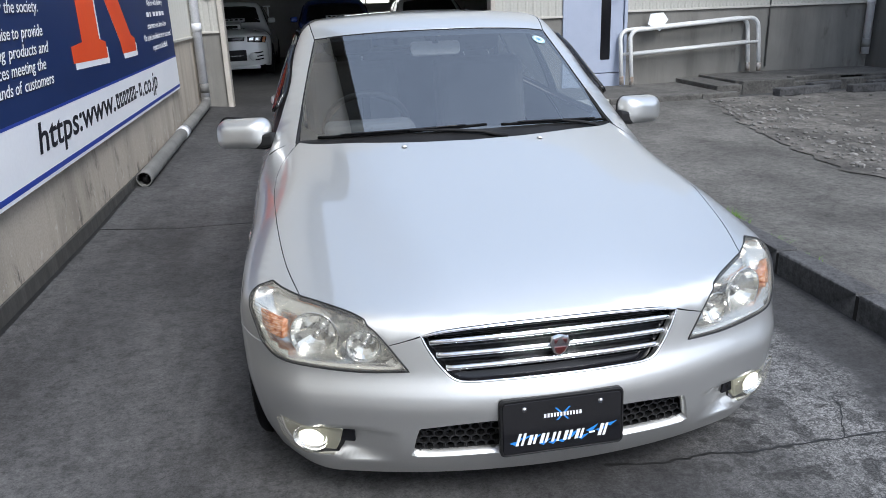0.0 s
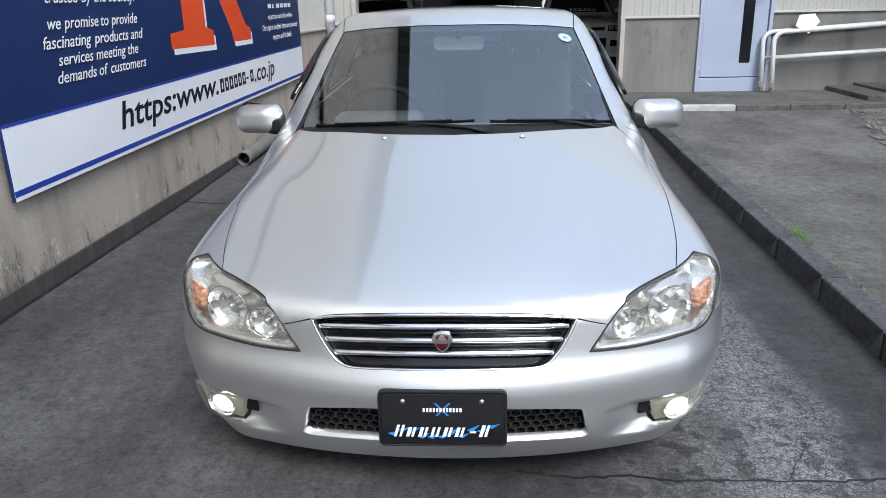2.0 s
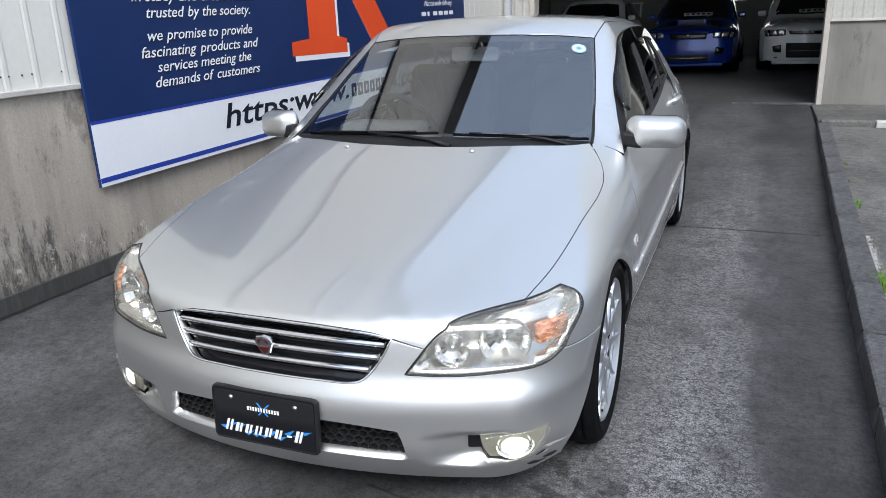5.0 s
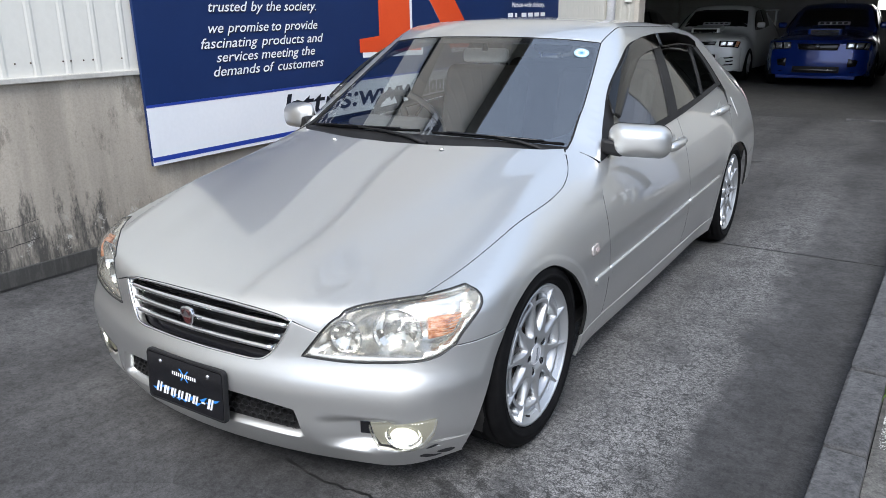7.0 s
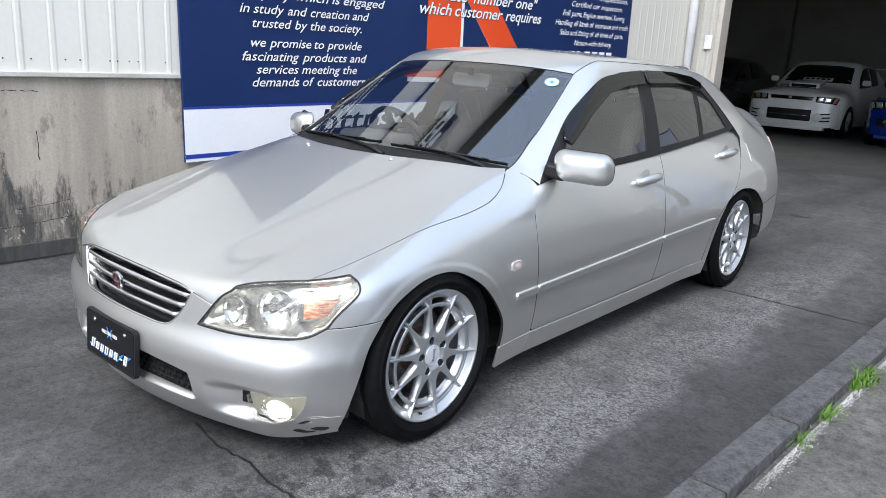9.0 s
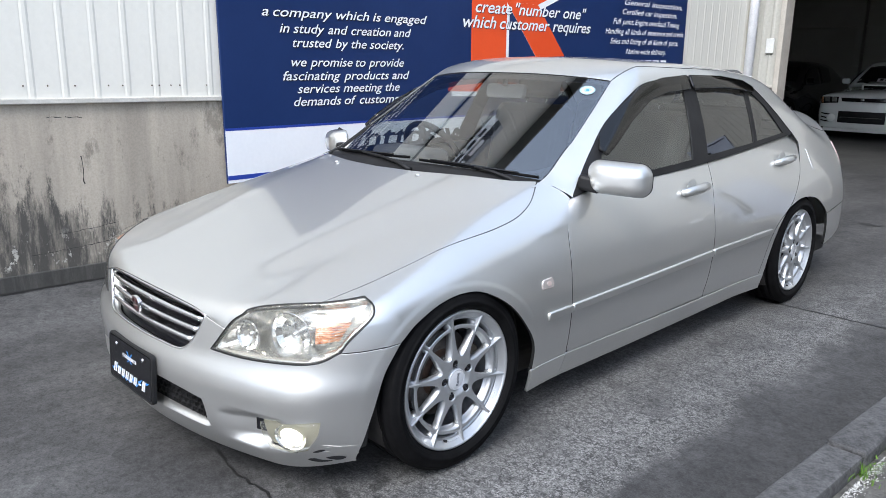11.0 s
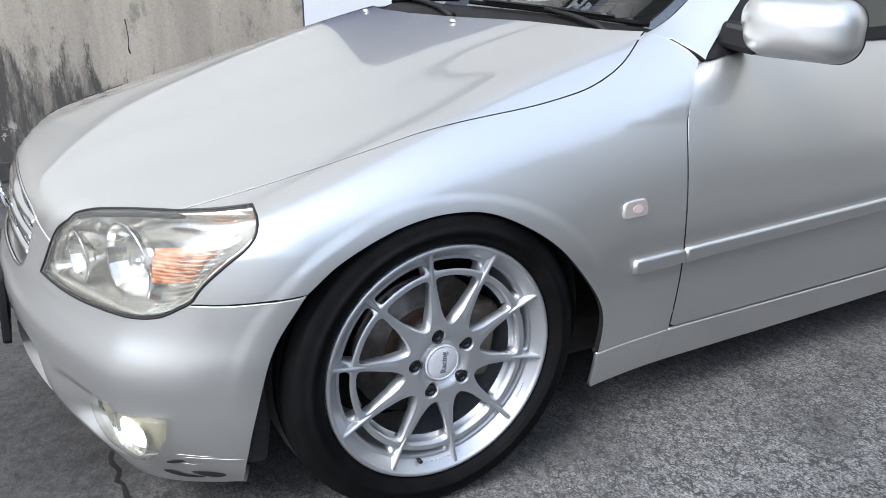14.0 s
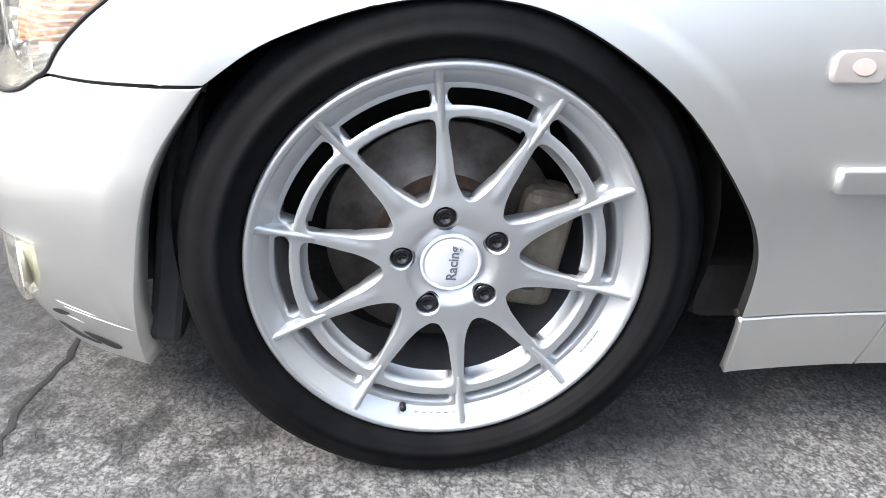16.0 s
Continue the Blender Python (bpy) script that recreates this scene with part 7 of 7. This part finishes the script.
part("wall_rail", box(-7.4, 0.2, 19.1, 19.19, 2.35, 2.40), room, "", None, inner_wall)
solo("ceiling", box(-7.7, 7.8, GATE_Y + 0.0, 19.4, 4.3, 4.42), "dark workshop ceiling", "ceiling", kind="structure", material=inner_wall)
backdrop_glow = material("bright_outdoors", (0.9, 0.88, 0.82), 1.0, 0.0, Emission_Color=(1.0, 0.96, 0.88, 1), Emission_Strength=1.2)
solo("backdrop", box(0.1, 1.8, 19.9, 19.95, 1.0, 2.6), "bright daylight beyond the back window", "backdrop", kind="structure", material=backdrop_glow)
win = thing("window_1", "small bright back window of the workshop", "window", kind="structure")
part("window_frame", box(0.30, 1.55, 19.22, 19.30, 1.37, 1.41), win, "", None, inner_wall)
part("window_frame", box(0.90, 0.94, 19.22, 19.30, 1.41, 2.3), win, "", None, inner_wall)


# ---- cars parked in the workshop ----
def shell_mesh(ma):
    ys = np.concatenate([[0.13, 0.16, 0.2, 0.26, 0.34], np.linspace(0.45, 4.1, 44), [4.2, 4.3, 4.38]])
    an = np.concatenate([np.linspace(-112, -60, 10), np.linspace(-55, 55, 27), np.linspace(60, 112, 10)]) * math.pi / 180
    n = len(an)
    s = np.array([(0, y, 0.48) for y in ys for _ in an])
    w = np.array([(math.sin(a), 0, math.cos(a)) for _ in ys for a in an])
    p = cast(whole_skin, s, w)
    p[:, 2] = np.maximum(p[:, 2], 0.17)
    f = [(j * n + i, (j + 1) * n + i, (j + 1) * n + i + 1, j * n + i + 1) for j in range(len(ys) - 1) for i in range(n - 1)]
    f.append(tuple(range(n))[::-1])
    f.append(tuple(range((len(ys) - 1) * n, len(ys) * n)))
    return mesh_of("shell", p, f, ma)


def patch(chart, pts, ma, lift, soft=False, gap=0.04):
    v, f, n = skin_panel(chart, [chart.up(smooth_line(pts, 0.04, True, soft))], gap, 0.0, 0.01, lift, 0.002)
    return v, f, n


SCREEN = [(-0.62, 0.90), (0.62, 0.90), (0.52, 1.20), (0.3, 1.23), (-0.3, 1.23), (-0.52, 1.20)]
small_tyre = mesh_of("parked_tyre", *turned([(-0.02, 0.19), (0.0, 0.2), (0.008, 0.25), (-0.01, 0.29), (-0.03, 0.30), (-0.18, 0.30), (-0.2, 0.28), (-0.2, 0.19)], 40), rubber)
small_rim = mesh_of("parked_rim", *turned([(0.0, 0.205), (-0.012, 0.20), (-0.014, 0.185), (-0.05, 0.18), (-0.06, 0.05), (-0.02, 0.045), (-0.016, 0.0)], 40), mottled("parked_rim_dark", (0.05, 0.05, 0.052), (0.09, 0.09, 0.09), 10, 0.5))
small_spoke = mesh_of("parked_spoke", [(-0.016, -0.018, 0.03), (-0.016, 0.018, 0.03), (-0.006, 0.013, 0.196), (-0.006, -0.013, 0.196), (-0.04, -0.018, 0.03), (-0.04, 0.018, 0.03), (-0.04, 0.013, 0.196), (-0.04, -0.013, 0.196)], [(0, 1, 2, 3), (0, 4, 5, 1), (1, 5, 6, 2), (2, 6, 7, 3), (3, 7, 4, 0)], alloy, False)
lamp_silver = material("parked_lamp", (0.70, 0.71, 0.70), 0.14, 0.8, Coat_Weight=1.0)


def upright(v):
    """These saloons stand taller than the sedan, with a steep, high nose."""
    v = np.array([tuple(p) for p in v], float)
    g = 0.15 * (1 - step(v[:, 1], 0.2, 1.3)) * step(v[:, 2], 0.2, 0.55)
    v[:, 2] = (v[:, 2] + g) * 1.05
    v[:, 1] = v[:, 1] - 0.05 * (1 - step(v[:, 1], 0.15, 0.7)) * step(np.abs(v[:, 0]), 0.3, 0.7)
    return v


def car_patch(name, chart, pts, ma, lift, parent, label="", flip=None, soft=False, gap=0.04):
    v, f, n = patch(chart, pts, ma, lift, soft, gap)
    v = upright(v)
    if flip is not None and flip[0] < 0:
        v, f = v * flip, [t[::-1] for t in f]
    return part(name, mesh_of(name, v, f, ma), parent, label)


def parked_car(label, x, y, turn, ma, scoop, grille, lamps, intake, louvres, wing):
    c = thing("parked_car", label, "car", pose(x, y, GZ, 0, 0, turn), "cars parked in the workshop")
    me = shell_mesh(ma)
    for v, p in zip(me.vertices, upright([v.co for v in me.vertices])):
        v.co = p
    part("body", me, c)
    car_patch("front_bumper", front_l, [(-0.79, 0.20), (-0.4, 0.185), (0.4, 0.185), (0.79, 0.20), (0.79, 0.46), (0.60, 0.515), (0.40, 0.550), (0.0, 0.558), (-0.40, 0.550), (-0.60, 0.515), (-0.79, 0.46)], ma, 0.002, c, "painted front bumper", gap=0.05)
    car_patch("windscreen", front_c, SCREEN, gloss_black, 0.006, c, "dark windscreen")
    for s in (1, -1):
        flip = np.array([s, 1, 1])
        for pane in PANES[:2]:
            car_patch("side_window", side_c, pane, gloss_black, 0.016, c, "dark side window", flip)
        corners = [Vector(p) for p in lamps]
        lamp = car_patch("head_lamp", ball_l, ball_l.flat(np.array(lamps)), gloss_black, 0.006, c, "clear rectangular head lamp", flip, gap=0.03)
        for q0, q1, mm in ((0.05, 0.33, lamp_silver), (0.38, 0.72, lamp_silver), (0.77, 0.96, amber if louvres else lamp_silver)):
            quad = [corners[0].lerp(corners[1], q0), corners[0].lerp(corners[1], q1), corners[3].lerp(corners[2], q1), corners[3].lerp(corners[2], q0)]
            mid = sum(quad, Vector()) / 4
            car_patch("lamp_cell", ball_l, ball_l.flat(np.array([tuple(mid.lerp(p, 0.84)) for p in quad])), mm, 0.010, lamp, "", flip, gap=0.02)
        part("door_mirror", box(-0.075, 0.075, -0.04, 0.04, -0.052, 0.052, 0.035, 3), c, "door mirror", pose(s * 0.84, 1.66, 1.0), ma)
        fog = upright([front_l.up([(0.50, 0.315)])[0]])[0]
        if louvres:
            for k in range(3):
                slot = upright(front_l.up([(0.50, 0.275 + 0.038 * k), (0.60, 0.277 + 0.038 * k), (0.69, 0.285 + 0.038 * k)]))
                part("bumper_louvre", mesh_of("bumper_louvre", *tube([Vector((s * p[0], p[1] - 0.006, p[2])) for p in slot], 0.011, 8), gloss_black), c, "dark bumper louvre")
            part("fog_cover", mesh_of("fog_cover", *turned([(-0.02, 0.0), (-0.018, 0.062), (0.0, 0.075), (0.03, 0.075)], 28, axis="z"), ma), c, "round fog lamp cover", pose(s * fog[0], fog[1] - 0.01, fog[2], -90))
        else:
            car_patch("side_intake", front_l, [(0.47, 0.30), (0.60, 0.31), (0.62, 0.36), (0.48, 0.375)], gloss_black, 0.008, c, "dark side intake", flip)
            car_patch("brake_duct", front_l, [(0.52, 0.235), (0.58, 0.24), (0.59, 0.262), (0.53, 0.262)], gloss_black, 0.008, c, "", flip, gap=0.02)
        for yy in (AXLE_F, AXLE_R):
            m = pose(0.86, yy, 0.30) if s == 1 else pose(-0.86, yy, 0.30, 0, 0, 180)
            wh = part("wheel", small_rim, c, "", m)
            part("tyre", small_tyre, wh)
            for k in range(5):
                part("spoke", small_spoke, wh, "", Matrix.Rotation(2 * math.pi * k / 5, 4, "X"))
    car_patch("grille", front_l, grille, gloss_black, 0.006, c, "dark slim grille")
    car_patch("intake", front_l, intake, black_plastic, 0.008, c, "dark wide intake")
    low, high = min(z for _, z in intake), max(z for _, z in intake)
    bar_line = upright(front_l.up([(x0, (low + high) / 2) for x0 in np.linspace(-0.34, 0.34, 9)]))
    part("intake_bar", mesh_of("intake_bar", *tube([Vector((p[0], p[1] - 0.012, p[2])) for p in bar_line], 0.008, 8), dull_chrome), c, "grey intake bar")
    rim_line = upright(front_l.up(smooth_line(grille, 0.05, True, False)))
    part("grille_frame", mesh_of("grille_frame", *tube([Vector((p[0], p[1] - 0.008, p[2])) for p in np.concatenate([rim_line, rim_line[:1]])], 0.006, 6, False), ma), c, "painted grille frame")
    part("grille_badge", mesh_of("grille_badge", *turned([(-0.012, 0.0), (-0.008, 0.03), (0.0, 0.034)], 20, axis="z"), chrome), c, "small round badge", pose(0, float(bar_line[4][1]) - 0.0, float(rim_line[:, 2].mean()), -90))
    if scoop:
        sc = part("bonnet_scoop", box(-0.27, 0.27, -0.18, 0.22, -0.05, 0.06, 0.03, 3), c, "bonnet air scoop", pose(0, 0.95, 0.918, 8), ma)
        part("scoop_mouth", box(-0.22, 0.22, -0.19, -0.17, -0.01, 0.04), sc, "", None, gloss_black)
    else:
        for s in (1, -1):
            part("bonnet_vent", box(-0.13, 0.13, -0.05, 0.05, -0.01, 0.012, 0.006), c, "black bonnet vent", pose(s * 0.16, 0.84, 0.879, 9), black_plastic)
    if wing:
        sp = part("rear_wing", box(-0.72, 0.72, 4.10, 4.34, 1.27, 1.30, 0.012), c, "rear wing on two uprights", None, ma)
        for s in (1, -1):
            part("wing_upright", box(s * 0.66 - 0.02, s * 0.66 + 0.02, 4.12, 4.32, 0.95, 1.27, 0.008), sp, "", None, ma)
    card = part("price_card", box(-0.26, 0.26, -0.006, 0.006, -0.05, 0.05), c, "white windscreen card", pose(0.06, 1.36, 1.03, -60), card_white)
    for k in range(5):
        part("card_bar", box(-0.03, 0.03, -0.002, 0.002, -0.025, 0.025), card, "", pose(-0.19 + 0.095 * k, -0.007, 0), gloss_black)
    lip_y = float(front_l.up([(0, 0.2)])[0, 1])
    part("chin_spoiler", box(-0.62, 0.62, lip_y + 0.03, lip_y + 0.16, 0.14, 0.205, 0.02), c, "chin spoiler", None, ma)
    return c


card_white = material("card_white", (0.42, 0.42, 0.42), 0.6)
white_body = material("white_body", (0.78, 0.80, 0.77), 0.25, 0.0, Coat_Weight=1.0)
blue_body = material("blue_body", (0.004, 0.030, 0.22), 0.25, 0.3, Coat_Weight=1.0)
dark_body = material("dark_body", (0.02, 0.02, 0.025), 0.25, 0.2, Coat_Weight=1.0)
wide_lamp = [(0.42, 0.19, 0.475), (0.74, 0.33, 0.462), (0.77, 0.38, 0.545), (0.43, 0.20, 0.552)]
slit_grille = [(-0.36, 0.487), (0.36, 0.487), (0.38, 0.545), (-0.38, 0.545)]
parked_car("white sports saloon with a bonnet scoop inside the workshop", -2.20, 13.45, 0, white_body, True, slit_grille, wide_lamp, [(-0.38, 0.27), (0.38, 0.27), (0.38, 0.385), (-0.38, 0.385)], True, True)
parked_car("dark blue sports saloon inside the workshop", -0.05, 13.0, 0, blue_body, True, [(-0.30, 0.46), (0.30, 0.46), (0.33, 0.54), (-0.33, 0.54)], wide_lamp, [(-0.36, 0.23), (0.36, 0.23), (0.36, 0.30), (-0.36, 0.30)], False, False)
parked_car("white sports saloon with bonnet vents inside the workshop", 1.98, 13.4, 0, white_body, False, [(-0.36, 0.480), (0.36, 0.480), (0.38, 0.53), (-0.38, 0.53)], wide_lamp, [(-0.38, 0.24), (0.38, 0.24), (0.40, 0.39), (-0.40, 0.39)], False, False)
parked_car("black saloon in the dim back of the workshop", -4.6, 13.6, 0, dark_body, False, slit_grille, wide_lamp, [(-0.36, 0.23), (0.36, 0.23), (0.36, 0.30), (-0.36, 0.30)], False, False)
